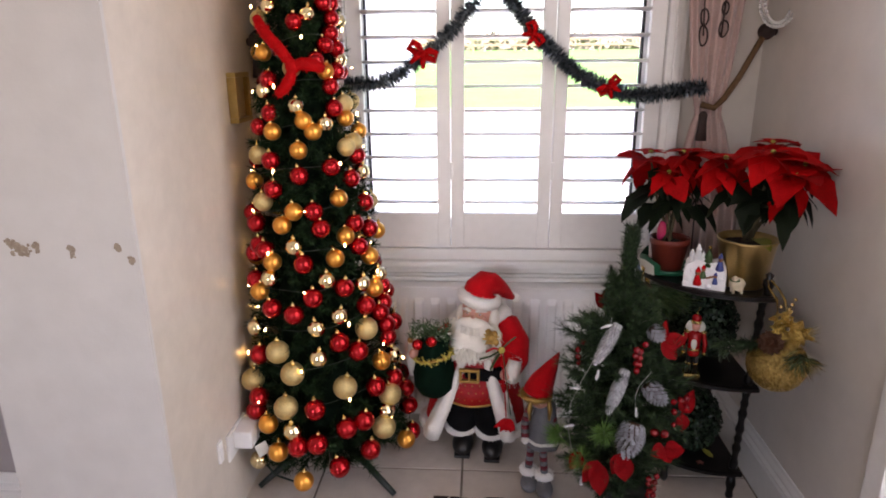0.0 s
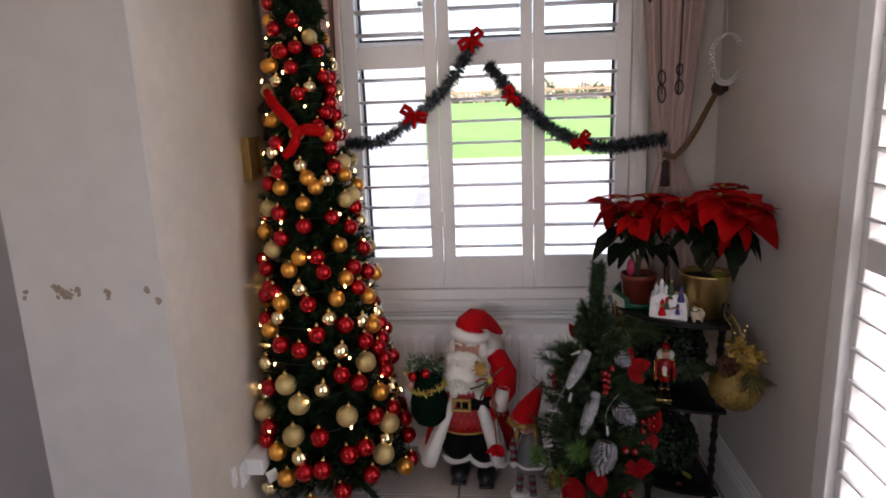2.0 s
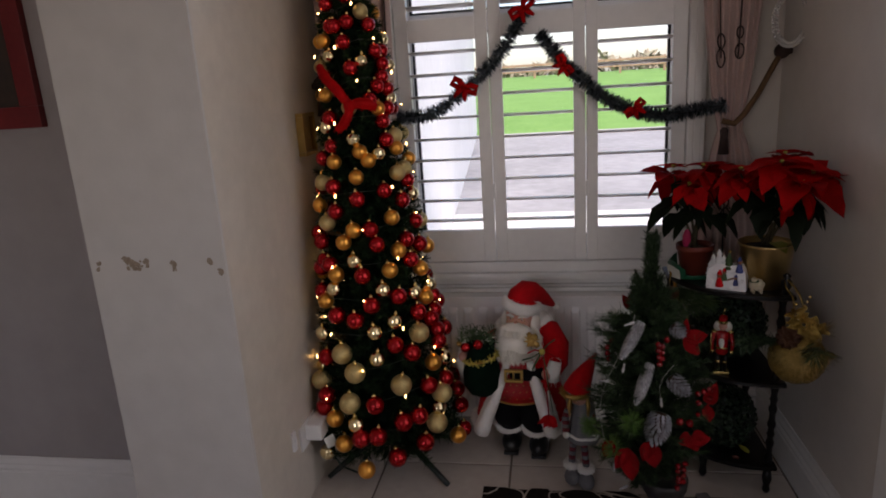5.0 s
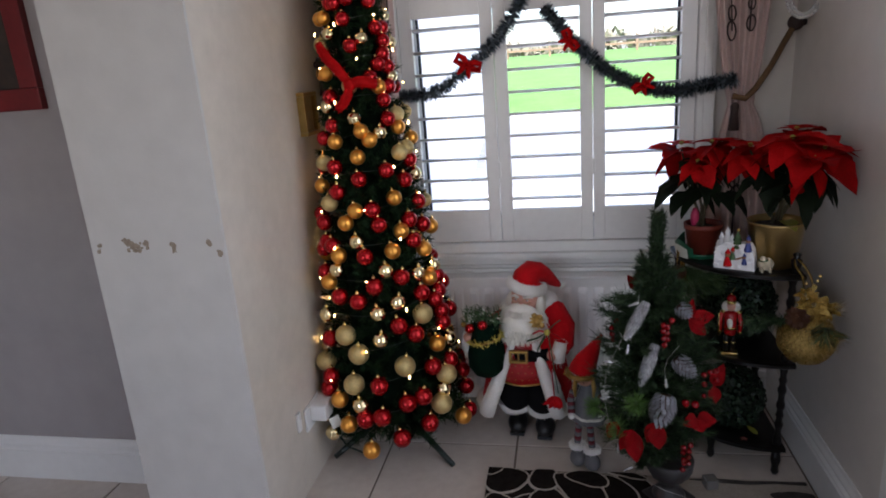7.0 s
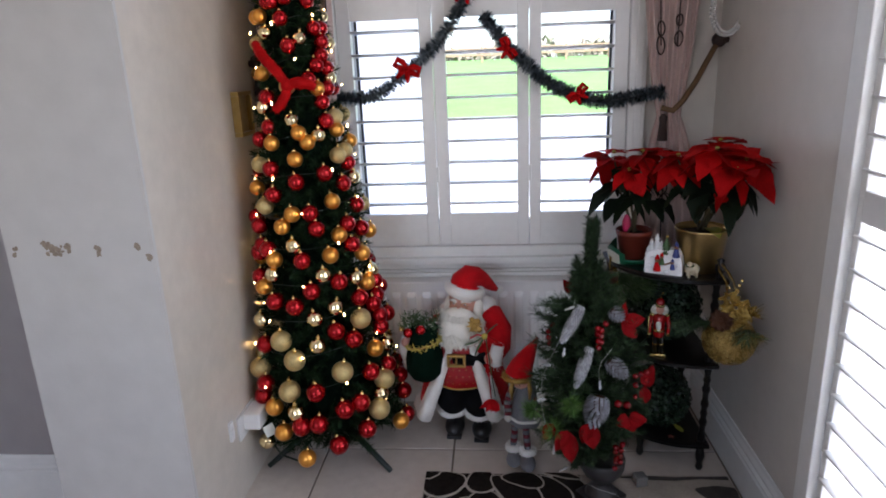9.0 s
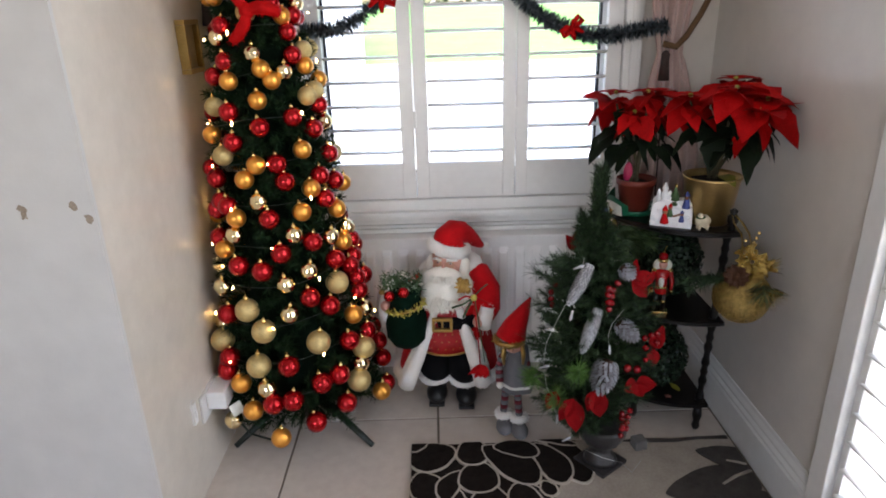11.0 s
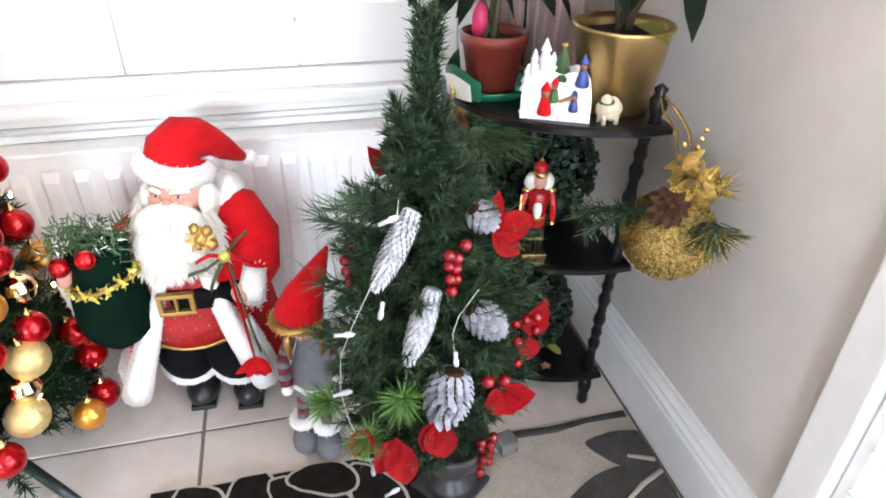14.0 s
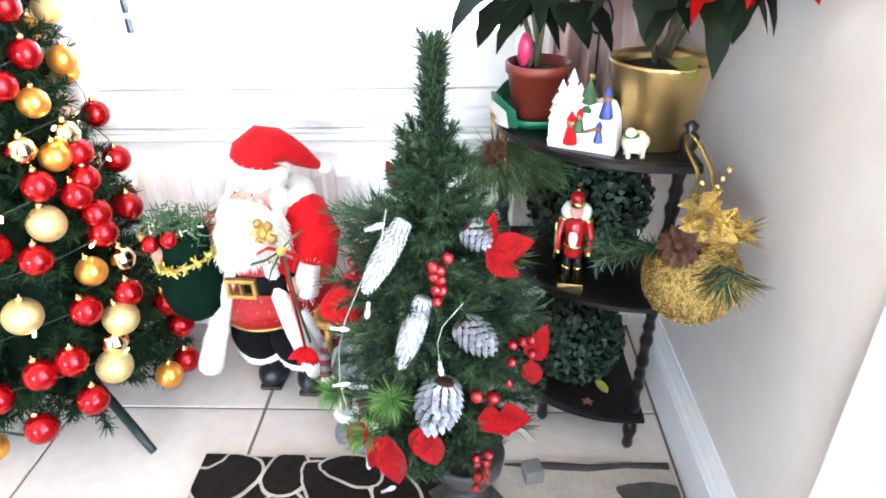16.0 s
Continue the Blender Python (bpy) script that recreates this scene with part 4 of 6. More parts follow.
    for pts, m, w in (
        ([(0.082, -0.160, 0.478), (0.090, -0.166, 0.42), (0.098, -0.168, 0.33), (0.104, -0.166, 0.24)], R, 0.008),
        ([(0.088, -0.162, 0.478), (0.100, -0.172, 0.40), (0.110, -0.174, 0.32), (0.118, -0.168, 0.26)], LE, 0.0065),
        ([(0.080, -0.160, 0.480), (0.050, -0.166, 0.462), (0.016, -0.160, 0.448)], LE, 0.006),
        ([(0.084, -0.158, 0.482), (0.060, -0.172, 0.440), (0.050, -0.166, 0.415)], LE, 0.006),
        ([(0.084, -0.158, 0.484), (0.108, -0.155, 0.510), (0.128, -0.140, 0.520)], LE, 0.006),
        ([(0.084, -0.158, 0.482), (0.060, -0.168, 0.492), (0.036, -0.166, 0.478)], R, 0.007),
        ([(0.084, -0.158, 0.482), (0.108, -0.160, 0.475), (0.130, -0.160, 0.462)], R, 0.007),
    ):
        g.tube(pts, w, 6, m, flat=0.25)
    g.ball((0.084, -0.164, 0.484), (0.011, 0.008, 0.011), 10, 8, YE, rough=0.15)
    for k in range(7):
        g.leaf((0.106, -0.166, 0.245), (math.sin(k * 0.9) * 0.5, -0.2, -1 + 0.12 * k), (0.2, -1, 0.1), 0.052, 0.014, 0.2, R, fold=0.6)
    ob = part("christmas_doll", g, [DRED, DFUR, DBEARD, DBLACK, DBOOT, DFACE, DGREEN, DGOLD, DSPARK, DLEAF, DWHITE, DYELLOW, RED], at=Matrix.Translation((0.570, 2.300, 0)) @ Matrix.Rotation(radians(-3), 4, "Z"))
    tagged(ob, "white-bearded christmas doll in red fur-trimmed coat holding a dark green sack", "doll")


doll()

EGREY = mat("grey_felt_cloth", (0.16, 0.16, 0.17), 0.9, var=0.2, scale=40, bump=0.3, bscale=250)
ESTRIPE = mat("dark_red_knit", (0.16, 0.02, 0.03), 0.9, var=0.5, scale=90)


def gnome():
    g = Geo()
    H, BR, GY_, WF, ST, FA = range(6)
    for x, y in ((-0.024, 0.012), (0.024, -0.014)):
        g.ball((x, y - 0.016, 0.025), (0.028, 0.040, 0.025), 14, 10, GY_)
        fur_strip(g, [(x + 0.019 * math.cos(k * 0.7), y + 0.008 + 0.019 * math.sin(k * 0.7), 0.060) for k in range(10)], 0.013, WF)
        for i in range(8):
            g.tube([(x * (1 - 0.05 * i), y + 0.01, 0.066 + 0.016 * i), (x * (1 - 0.05 * i), y + 0.01, 0.082 + 0.016 * i)], 0.0125, 10, ST if i % 2 else GY_)
    # flared felt dress with a stitched hem band, leaning a little
    DM = Matrix.Translation((0, 0.008, 0)) @ Matrix.Rotation(radians(4), 4, "Y")
    g.lathe([(0.050, 0.172), (0.060, 0.176), (0.056, 0.198), (0.046, 0.235), (0.036, 0.280), (0.029, 0.320), (0.018, 0.328)], 22, GY_, DM, wave=lambda a, i: 1 + 0.06 * math.sin(a * 6 + 0.4))
    g.lathe([(0.0585, 0.192), (0.0600, 0.194), (0.0585, 0.200), (0.0570, 0.201)], 22, WF, DM, wave=lambda a, i: 1 + 0.05 * math.sin(a * 6 + 0.4))
    for side, pts in ((-1, [(-0.026, 0.0, 0.310), (-0.045, -0.022, 0.268), (-0.044, -0.040, 0.222)]), (1, [(0.030, 0.0, 0.310), (0.046, -0.012, 0.262), (0.046, -0.022, 0.218)])):
        p, q, r = (Vector(v) for v in pts)
        for i in range(8):
            f = lambda t: p.lerp(q, t * 2) if t < 0.5 else q.lerp(r, t * 2 - 1)
            g.tube([f(i / 8), f((i + 1) / 8)], 0.0125, 8, ST if i % 2 else GY_)
        g.ball(tuple(r + Vector((0, -0.004, -0.010))), 0.012, 8, 6, WF)
    g.ball((0.004, 0.0, 0.332), (0.032, 0.030, 0.028), 12, 10, FA)
    g.ball((-0.006, -0.031, 0.328), 0.007, 8, 6, FA)
    for k in (-1, 1):
        g.tube([(k * 0.026, -0.016, 0.345), (k * 0.032, -0.026, 0.310), (k * 0.030, -0.028, 0.275)], [0.007, 0.008, 0.004], 8, BR)
    g.tube([(-0.010, 0.002, 0.345), (-0.002, 0.006, 0.362), (0.010, 0.014, 0.392), (0.036, 0.030, 0.432), (0.062, 0.052, 0.470)], [0.046, 0.047, 0.038, 0.022, 0.003], 16, H)
    fur_strip(g, [(-0.010 + 0.044 * math.cos(k * 0.4), 0.002 + 0.044 * math.sin(k * 0.4), 0.350) for k in range(17)], 0.009, BR)
    ob = part("gnome_doll", g, [DRED, DGOLD, EGREY, DFUR, ESTRIPE, DFACE], at=(0.766, 2.100, 0))
    tagged(ob, "small gnome doll in grey felt dress and pointed red hat", "doll")


gnome()

# ---------- small potted tree with cones and berries ----------
FIR = mat("green_artificial_fir", (0.002, 0.008, 0.004), 0.55, second=(0.050, 0.088, 0.036), scale=8, per_island=1.2, spec=0.25)
FIRBROWN = mat("brown_green_fir_stem", (0.06, 0.055, 0.03), 0.8, var=0.3)
BRIGHT = mat("bright_green_pine_tuft", (0.055, 0.14, 0.022), 0.5, second=(0.11, 0.20, 0.04), scale=12, per_island=0.5)
WHITECONE = mat("white_painted_cone_scale", (0.50, 0.50, 0.525), 0.7, second=(0.24, 0.235, 0.245), scale=60, per_island=0.7)
GREYCONE = mat("frosted_grey_scale_and_gap_shade", (0.38, 0.39, 0.44), 0.6, second=(0.11, 0.095, 0.10), scale=60, per_island=0.4)
BROWNCONE = mat("brown_cone_scale", (0.055, 0.020, 0.008), 0.55, var=0.4, scale=50, spec=0.2)
BERRY = mat("glossy_red_berry", (0.17, 0.001, 0.003), 0.20, coat=0.12, var=0.1, spec=0.35)
FELT = mat("red_velvet_petal", (0.20, 0.0015, 0.003), 0.9, sheen=0.05, var=0.45, scale=30, bump=0.5, bscale=200, spec=0.1)
URN = mat("dark_bronze_urn", (0.035, 0.032, 0.033), 0.42, var=0.4, scale=18, bump=0.2, bscale=60)
WIRE = mat("white_cable", (0.42, 0.42, 0.40), 0.4)
CLEARBULB = mat("clear_plastic_bulb", (0.85, 0.85, 0.88), 0.12, trans=0.6, var=0.02)
SX, SYY = 0.966, 1.935


def cone_geo(length, radius, shape, rows=12, fine=0.0115, flare=1.14):
    """A cone of overlapping scales, its tip down. shape(t): relative radius."""
    g = Geo()
    g.lathe([(max(0.0005, radius * 0.72 * shape(t / 8)), -length * t / 8) for t in range(8, -1, -1)], 12, 1)
    for i in range(rows):
        t = (i + 0.5) / rows
        r = radius * shape(t)
        n = max(6, int(2 * math.pi * r / fine))
        for k in range(n):
            a = 2 * math.pi * (k + 0.5 * (i % 2)) / n
            c, s = math.cos(a), math.sin(a)
            w, h = 0.42 * 2 * math.pi * r / n, length / rows * 1.15
            z = -length * t
            base = Vector((r * 0.7 * c, r * 0.7 * s, z + h * 0.5))
            tip = Vector((r * flare * c, r * flare * s, z - h * 0.42))
            side = Vector((-s, c, 0)) * w
            out = Vector((c, s, 0.3)) * r * 0.14
            mid = (base + tip) / 2 + out * 1.2
            g.add([base - side * 0.7, base + side * 0.7, mid + side, tip + side * 0.45 + out * 0.3, tip - side * 0.45 + out * 0.3, mid - side], [(0, 1, 2, 5), (5, 2, 3, 4)], 0, True)
    return g


def branch_needles(g, base, tip, rng, length=0.028, n=120, width=0.0011, mi=0, spread=0.75, stem=True):
    base, tip = np.array(base), np.array(tip)
    d = (tip - base) / np.linalg.norm(tip - base)
    if stem:
        g.tube([tuple(base), tuple((base + tip) / 2 + np.array([0, 0, 0.004])), tuple(tip)], [0.0022, 0.0018, 0.001], 4, mi)
    t = rng.uniform(0.05, 1.0, n)
    ways = d * 0.8 + rng.normal(size=(n, 3)) * spread
    g.needles(base + (tip - base) * t[:, None], ways, rng.uniform(0.7, 1.1, n) * length, width, mi)


def small_tree():
    ob = thing("small_christmas_tree", "small green artificial tree with white cones in dark urn", "christmas tree", (SX, SYY, 0))
    part("urn", Geo().box(-0.058, -0.058, 0.0, 0.058, 0.058, 0.022, 0.004, at=Matrix.Translation((0.054, -0.010, 0)) @ Matrix.Rotation(radians(38), 4, "Z")).lathe([(0.052, 0.022), (0.046, 0.035), (0.030, 0.050), (0.026, 0.062), (0.034, 0.075), (0.058, 0.098), (0.070, 0.125), (0.074, 0.150), (0.070, 0.158), (0.060, 0.150)], 24, 0, Matrix.Translation((0.054, -0.010, 0)), wave=lambda a, i: 1 + (0.035 * math.cos(a * 12) if 3 < i < 7 else 0)), URN, ob, "dark bronze coloured urn")
    part("trunk", Geo().tube([(0.05, -0.008, 0.12), (0.01, 0, 0.3), (0, 0, 0.6), (0.008, 0, 0.94)], [0.012, 0.010, 0.007, 0.003]), FIRBROWN, ob)
    rng = np.random.RandomState(21)
    g = Geo()

    def radius(z):
        return float(np.interp(z, [0.15, 0.24, 0.34, 0.45, 0.56, 0.66, 0.73, 0.78, 0.84, 0.92], [0.07, 0.128, 0.152, 0.150, 0.134, 0.104, 0.062, 0.034, 0.022, 0.016]))

    for i in range(380):
        z = 0.16 + 0.62 * rng.uniform() ** 1.05
        a = rng.uniform(0, 2 * math.pi)
        r = radius(z) * rng.uniform(0.76, 1.20)
        base = (0.12 * r * math.cos(a), 0.12 * r * math.sin(a), z - 0.025)
        branch_needles(g, base, (r * math.cos(a + rng.uniform(-0.25, 0.25)), r * math.sin(a), z + rng.uniform(-0.015, 0.045)), rng, 0.025, 290, 0.0007, spread=0.46)
    for i in range(60):
        z = 0.75 + 0.185 * i / 60
        a = i * 2.4
        x = 0.008 * (z - 0.70) / 0.24
        branch_needles(g, (x, 0, z - 0.03), (x + 0.016 * math.cos(a), 0.016 * math.sin(a), z + 0.014), rng, 0.022, 70, 0.0009, spread=0.42)
    for a, z in ((200, 0.775), (240, 0.80), (170, 0.79)):
        branch_needles(g, (0, 0, z - 0.02), (0.042 * math.cos(radians(a)), 0.042 * math.sin(radians(a)), z + 0.006), rng, 0.020, 120, 0.0009, spread=0.5)
    part("foliage", g, FIR, ob)
    # added solid core, coloured as the shade behind the needles
    part("dark_core", Geo().lathe([(max(0.004, radius(0.17 + 0.6 * k / 12) * 0.26), 0.17 + 0.6 * k / 12) for k in range(13)], 16, 0, wave=lambda a, i: 1 + 0.15 * math.sin(a * 5 + i * 1.7)), SHADEFILL, ob)
    # side sprays of longer needles reaching out
    spray = Geo()
    for a, z, r in ((200, 0.68, 0.16), (165, 0.62, 0.18), (215, 0.70, 0.15), (195, 0.56, 0.19), (222, 0.50, 0.19), (185, 0.44, 0.20), (230, 0.38, 0.19), (330, 0.62, 0.17), (335, 0.52, 0.20), (350, 0.46, 0.21), (345, 0.36, 0.20), (340, 0.26, 0.19), (20, 0.40, 0.2), (20, 0.58, 0.18), (185, 0.30, 0.20), (210, 0.25, 0.18), (300, 0.24, 0.17), (312, 0.44, 0.18), (292, 0.56, 0.16)):
        c, s = math.cos(radians(a)), math.sin(radians(a))
        branch_needles(spray, (0.05 * c, 0.05 * s, z - 0.03), (0.86 * r * c, 0.86 * r * s, z + 0.012), rng, 0.052, 150, 0.0007, spread=0.42)
    part("spray", spray, FIR, ob)
    for a, z, r in ((248, 0.425, 0.170), (229, 0.325, 0.175), (203, 0.36, 0.185)):
        c, s = math.cos(radians(a)), math.sin(radians(a))
        gg = Geo()
        rg = rng.normal(size=(240, 3))
        gg.needles(np.array([r * c, r * s, z]) + rg * 0.004, rg + np.array([c, s, 0.2]) * 1.1, rng.uniform(0.024, 0.044, 240), 0.0008)
        part("pine_tuft", gg, BRIGHT, ob, "bright green pine tuft")
    # cones: place of the top, place of the tip, length, radius
    spindle = lambda t: math.sin(math.pi * min(1, 0.16 + 0.80 * t)) ** 0.55 if t < 0.97 else 0.3
    egg = lambda t: math.sin(math.pi * min(0.97, 0.22 + 0.74 * t)) ** 0.7
    for top, tip, r, sh, m, lab, rows in (
        ((0.932, 1.835, 0.708), (0.872, 1.805, 0.606), 0.0160, spindle, WHITECONE, "long white painted pine cone", 20),
        ((0.957, 1.822, 0.586), (0.915, 1.808, 0.462), 0.0165, spindle, WHITECONE, "long white painted pine cone", 20),
        ((0.985, 1.802, 0.440), (0.962, 1.786, 0.345), 0.029, egg, GREYCONE, "frosted grey pine cone", 11),
        ((1.010, 1.812, 0.548), (1.062, 1.806, 0.498), 0.021, egg, GREYCONE, "frosted grey pine cone", 11),
        ((1.020, 1.852, 0.690), (1.052, 1.850, 0.658), 0.018, egg, GREYCONE, "frosted grey pine cone", 8),
    ):
        a, b = Vector(top) - Vector((SX, SYY, 0)), Vector(tip) - Vector((SX, SYY, 0))
        turn = (b - a).to_track_quat("-Z", "Y").to_matrix().to_4x4()
        # grey core of the white cones stands in for shade between scales
        part("pine_cone", cone_geo((b - a).length, r, sh, rows, 0.0068 if rows > 12 else 0.0120, 1.17 if rows > 12 else 1.34), [m, GREYCONE if rows > 12 else BROWNCONE], ob, lab, at=Matrix.Translation(a) @ turn)
    # berries
    berry = Geo().ball((0, 0, 0), 0.0085, 12, 8).mesh("berry", BERRY)
    groups = ((0.988, 1.800, 0.640, 4, (0.006, 0.006, 0.03)), (0.976, 1.800, 0.625, 4, (0.004, 0.006, 0.03)), (1.040, 1.80, 0.235, 5, (0.004, 0.005, 0.035)), (1.053, 1.80, 0.25, 4, (0.004, 0.005, 0.03)), (1.105, 1.83, 0.485, 5, (0.02, 0.01, 0.02)), (0.85, 1.88, 0.60, 4, (0.01, 0.01, 0.03)))
    rb = random.Random(8)
    for x, y, z, n, s in groups:
        for k in range(n):
            p = (x - SX + rb.uniform(-1, 1) * s[0], y - SYY + rb.uniform(-1, 1) * s[1], z + (k / max(1, n - 1) - 0.5) * 2 * s[2])
            part("berry", berry, BERRY, ob, at=p)
    for x, y, z, k in ((1.036, 1.79, 0.422, 1.3), (1.062, 1.79, 0.418, 1.3), (1.086, 1.80, 0.440, 0.8)):
        part("berry", berry, BERRY, ob, at=Matrix.Translation((x - SX, y - SYY, z)) @ Matrix.Scale(k, 4))
    # velvet petals
    def flower(cx, cy, cz, petals):
        gg = Geo()
        for way, ln, w in petals:
            gg.leaf((cx - SX, cy - SYY, cz), way, (-0.2, -1, 0.5), ln, w, 0.08, fold=0.5)
            gg.leaf((cx - SX, cy - SYY + 0.002, cz), way, (-0.2, -1, 0.5), ln, w, 0.08, fold=0.5)
        part("velvet_flower", gg, FELT, ob, "red velvet flower petals")

    flower(0.893, 1.785, 0.335, (((0.10, -0.15, -1), 0.104, 0.030), ((-0.55, -0.15, -0.9), 0.075, 0.022)))
    flower(0.955, 1.785, 0.360, (((0.15, -0.15, -1), 0.084, 0.030), ((-0.35, -0.1, -1), 0.068, 0.022)))
    flower(0.852, 1.805, 0.345, (((-0.5, -0.2, -0.8), 0.055, 0.022),))
    flower(1.048, 1.85, 0.650, (((1, 0.3, 0.05), 0.078, 0.024), ((0.8, 0.2, -0.85), 0.078, 0.021), ((0.2, 0.2, 1), 0.060, 0.015)))
    flower(1.075, 1.82, 0.355, (((0.8, -0.3, 0.1), 0.052, 0.026), ((0.3, -0.4, -0.7), 0.040, 0.024), ((-0.7, -0.4, -0.1), 0.048, 0.024)))
    flower(1.125, 1.86, 0.44, (((0.3, -0.1, 1), 0.075, 0.022), ((0.1, 0, -0.9), 0.06, 0.020)))
    flower(0.922, 1.965, 0.70, (((0.15, 0.0, 1), 0.066, 0.022), ((-0.4, 0, 0.6), 0.052, 0.018)))
    # string of clear bulbs on a white cable
    lt = thing("clear_string_lights", "thin white cable with unlit clear bulbs on the small tree", "string lights", (SX, SYY, 0))
    runs = ([(-0.075, -0.13, 0.735), (-0.085, -0.150, 0.68), (-0.115, -0.155, 0.63), (-0.145, -0.15, 0.56), (-0.165, -0.13, 0.49), (-0.170, -0.13, 0.42), (-0.160, -0.14, 0.36), (-0.135, -0.155, 0.285)], [(0.030, -0.155, 0.595), (0.0, -0.165, 0.56), (-0.008, -0.165, 0.53), (-0.006, -0.168, 0.50)], [(-0.05, -0.150, 0.155), (0.0, -0.165, 0.135), (0.06, -0.15, 0.105), (0.11, -0.10, 0.03), (0.16, -0.02, 0.012)])
    for run in runs:
        part("cable", Geo().tube([(x + 0.019, y * 0.9, z) for x, y, z in run], 0.0006, 6), WIRE, lt)
    bm_ = Geo().lathe([(0.0035, -0.020), (0.0035, -0.004), (0.0055, 0.0), (0.0045, 0.010), (0.0, 0.016)], 10).mesh("bulb", CLEARBULB)
    for p, tilt in (((-0.088, -0.142, 0.715), 70), ((-0.108, -0.162, 0.585), 190), ((-0.155, -0.135, 0.535), 95), ((-0.165, -0.13, 0.42), 80), ((-0.132, -0.158, 0.265), 178), ((-0.004, -0.17, 0.485), 175), ((-0.10, -0.155, 0.20), 60)):
        part("bulb", bm_, CLEARBULB, lt, at=Matrix.Translation((p[0] + 0.019, p[1] * 0.92, p[2])) @ Matrix.Rotation(radians(tilt), 4, "Y") @ Matrix.Scale(0.85, 4))


small_tree()

# ---------- black corner stand ----------
def corner_stand():
    ob = thing("corner_stand", "black lacquered three-tier corner stand with turned legs", "corner shelf", (0, 0, 0))
    for cx, cy, r, z in ((1.372, 2.275, 0.308, 0.735), (1.385, 2.325, 0.303, 0.428), (1.388, 2.352, 0.295, 0.112)):
        arc = [(cx + r * (1 + 0.035 * math.sin(2 * k * math.pi / 48)) * math.cos(math.pi + k * math.pi / 48), cy + r * (1 + 0.035 * math.sin(2 * k * math.pi / 48)) * math.sin(math.pi + k * math.pi / 48)) for k in range(25)]
        rim = arc + [(cx + 0.012, cy - r), (cx + 0.012, cy + 0.02), (cx - r, cy + 0.02)]
        inner = [(cx + (x - cx) * 0.975, cy + (y - cy) * 0.975) for x, y in rim]
        n = len(rim)
        loops = [(inner, z - 0.018), (rim, z - 0.013), (rim, z - 0.003), (inner, z)]
        verts = [(x, y, h) for lp, h in loops for x, y in lp]
        faces = [(j * n + k, j * n + (k + 1) % n, (j + 1) * n + (k + 1) % n, (j + 1) * n + k) for j in range(3) for k in range(n)]
        part("shelf", Geo().add(verts, faces + [tuple(range(n))[::-1], tuple(range(3 * n, 4 * n))], 0, False), BLACKWOOD, ob)

    def turned(x, y, z0, z1, x1, y1):
        """Turned leg from (x, y, z0) to (x1, y1, z1)."""
        L = math.hypot(z1 - z0, math.hypot(x1 - x, y1 - y))
        prof = [(0.011, 0), (0.014, 0.01)]
        for k in range(12):
            t = k / 12
            prof += [(0.0095 + 0.004 * (k % 3 == 0), L * (0.06 + 0.88 * t)), (0.0125 - 0.003 * (k % 2), L * (0.06 + 0.88 * t) + L * 0.035)]
        prof += [(0.014, L * 0.985), (0.010, L)]
        turn = (Vector((x1, y1, z1)) - Vector((x, y, z0))).to_track_quat("Z", "Y").to_matrix().to_4x4()
        return Geo().lathe(prof, 12, 0, Matrix.Translation((x, y, z0)) @ turn)

    for a, b in (((1.380, 2.085), (1.364, 2.012)), ((1.118, 2.340), (1.085, 2.270)), ((1.375, 2.35), (1.365, 2.28))):
        part("leg", turned(a[0], a[1], 0.112, 0.412, (a[0] + b[0]) / 2, (a[1] + b[1]) / 2), BLACKWOOD, ob)
        part("leg", turned((a[0] + b[0]) / 2, (a[1] + b[1]) / 2, 0.428, 0.718, b[0], b[1]), BLACKWOOD, ob)
        part("foot", Geo().lathe([(0.008, 0.0), (0.013, 0.012), (0.010, 0.03), (0.016, 0.055), (0.011, 0.094)], 12, 0, Matrix.Translation((a[0], a[1], 0))), BLACKWOOD, ob)
    part("foot", Geo().lathe([(0.008, 0.0), (0.014, 0.015), (0.010, 0.04), (0.015, 0.07), (0.011, 0.094)], 12, 0, Matrix.Translation((1.197, 2.170, 0))), BLACKWOOD, ob)
    part("finial", Geo().lathe([(0.012, 0.735), (0.009, 0.748), (0.015, 0.760), (0.015, 0.775), (0.008, 0.782), (0.012, 0.792), (0.0, 0.800)], 12, 0, Matrix.Translation((1.362, 1.990, 0))), BLACKWOOD, ob)


corner_stand()

# ---------- poinsettias ----------
BRACT = mat("scarlet_poinsettia_bract", (0.36, 0.003, 0.003), 0.65, var=0.35, scale=25, bump=0.3, bscale=70, per_object=0.55, spec=0.08)
PLEAF = mat("dark_green_poinsettia_leaf", (0.004, 0.007, 0.004), 0.6, second=(0.009, 0.016, 0.006), scale=25, bump=0.25, bscale=70, per_object=0.5, spec=0.12)
PSTEM = mat("brown_green_stem", (0.07, 0.06, 0.03), 0.7, var=0.3)
YELLOWLEAF = mat("yellowing_leaf", (0.28, 0.28, 0.04), 0.5, var=0.3, scale=30)
SOIL = mat("dark_potting_soil", (0.025, 0.016, 0.011), 0.95, var=0.5, scale=60, bump=0.8, bscale=120)
GOLDPOT = mat("brushed_gold_pot", (0.52, 0.37, 0.15), 0.30, metal=0.95, var=0.12, scale=20, bump=0.06, bscale=150)
TERRA = mat("terracotta_plastic_pot", (0.145, 0.020, 0.010), 0.5, var=0.12, scale=12)
GREENPLASTIC = mat("green_plastic_wrap", (0.010, 0.12, 0.06), 0.35, var=0.3, scale=15)
WHITEPAPER = mat("white_printed_paper", (0.72, 0.75, 0.70), 0.6, var=0.1, scale=20)
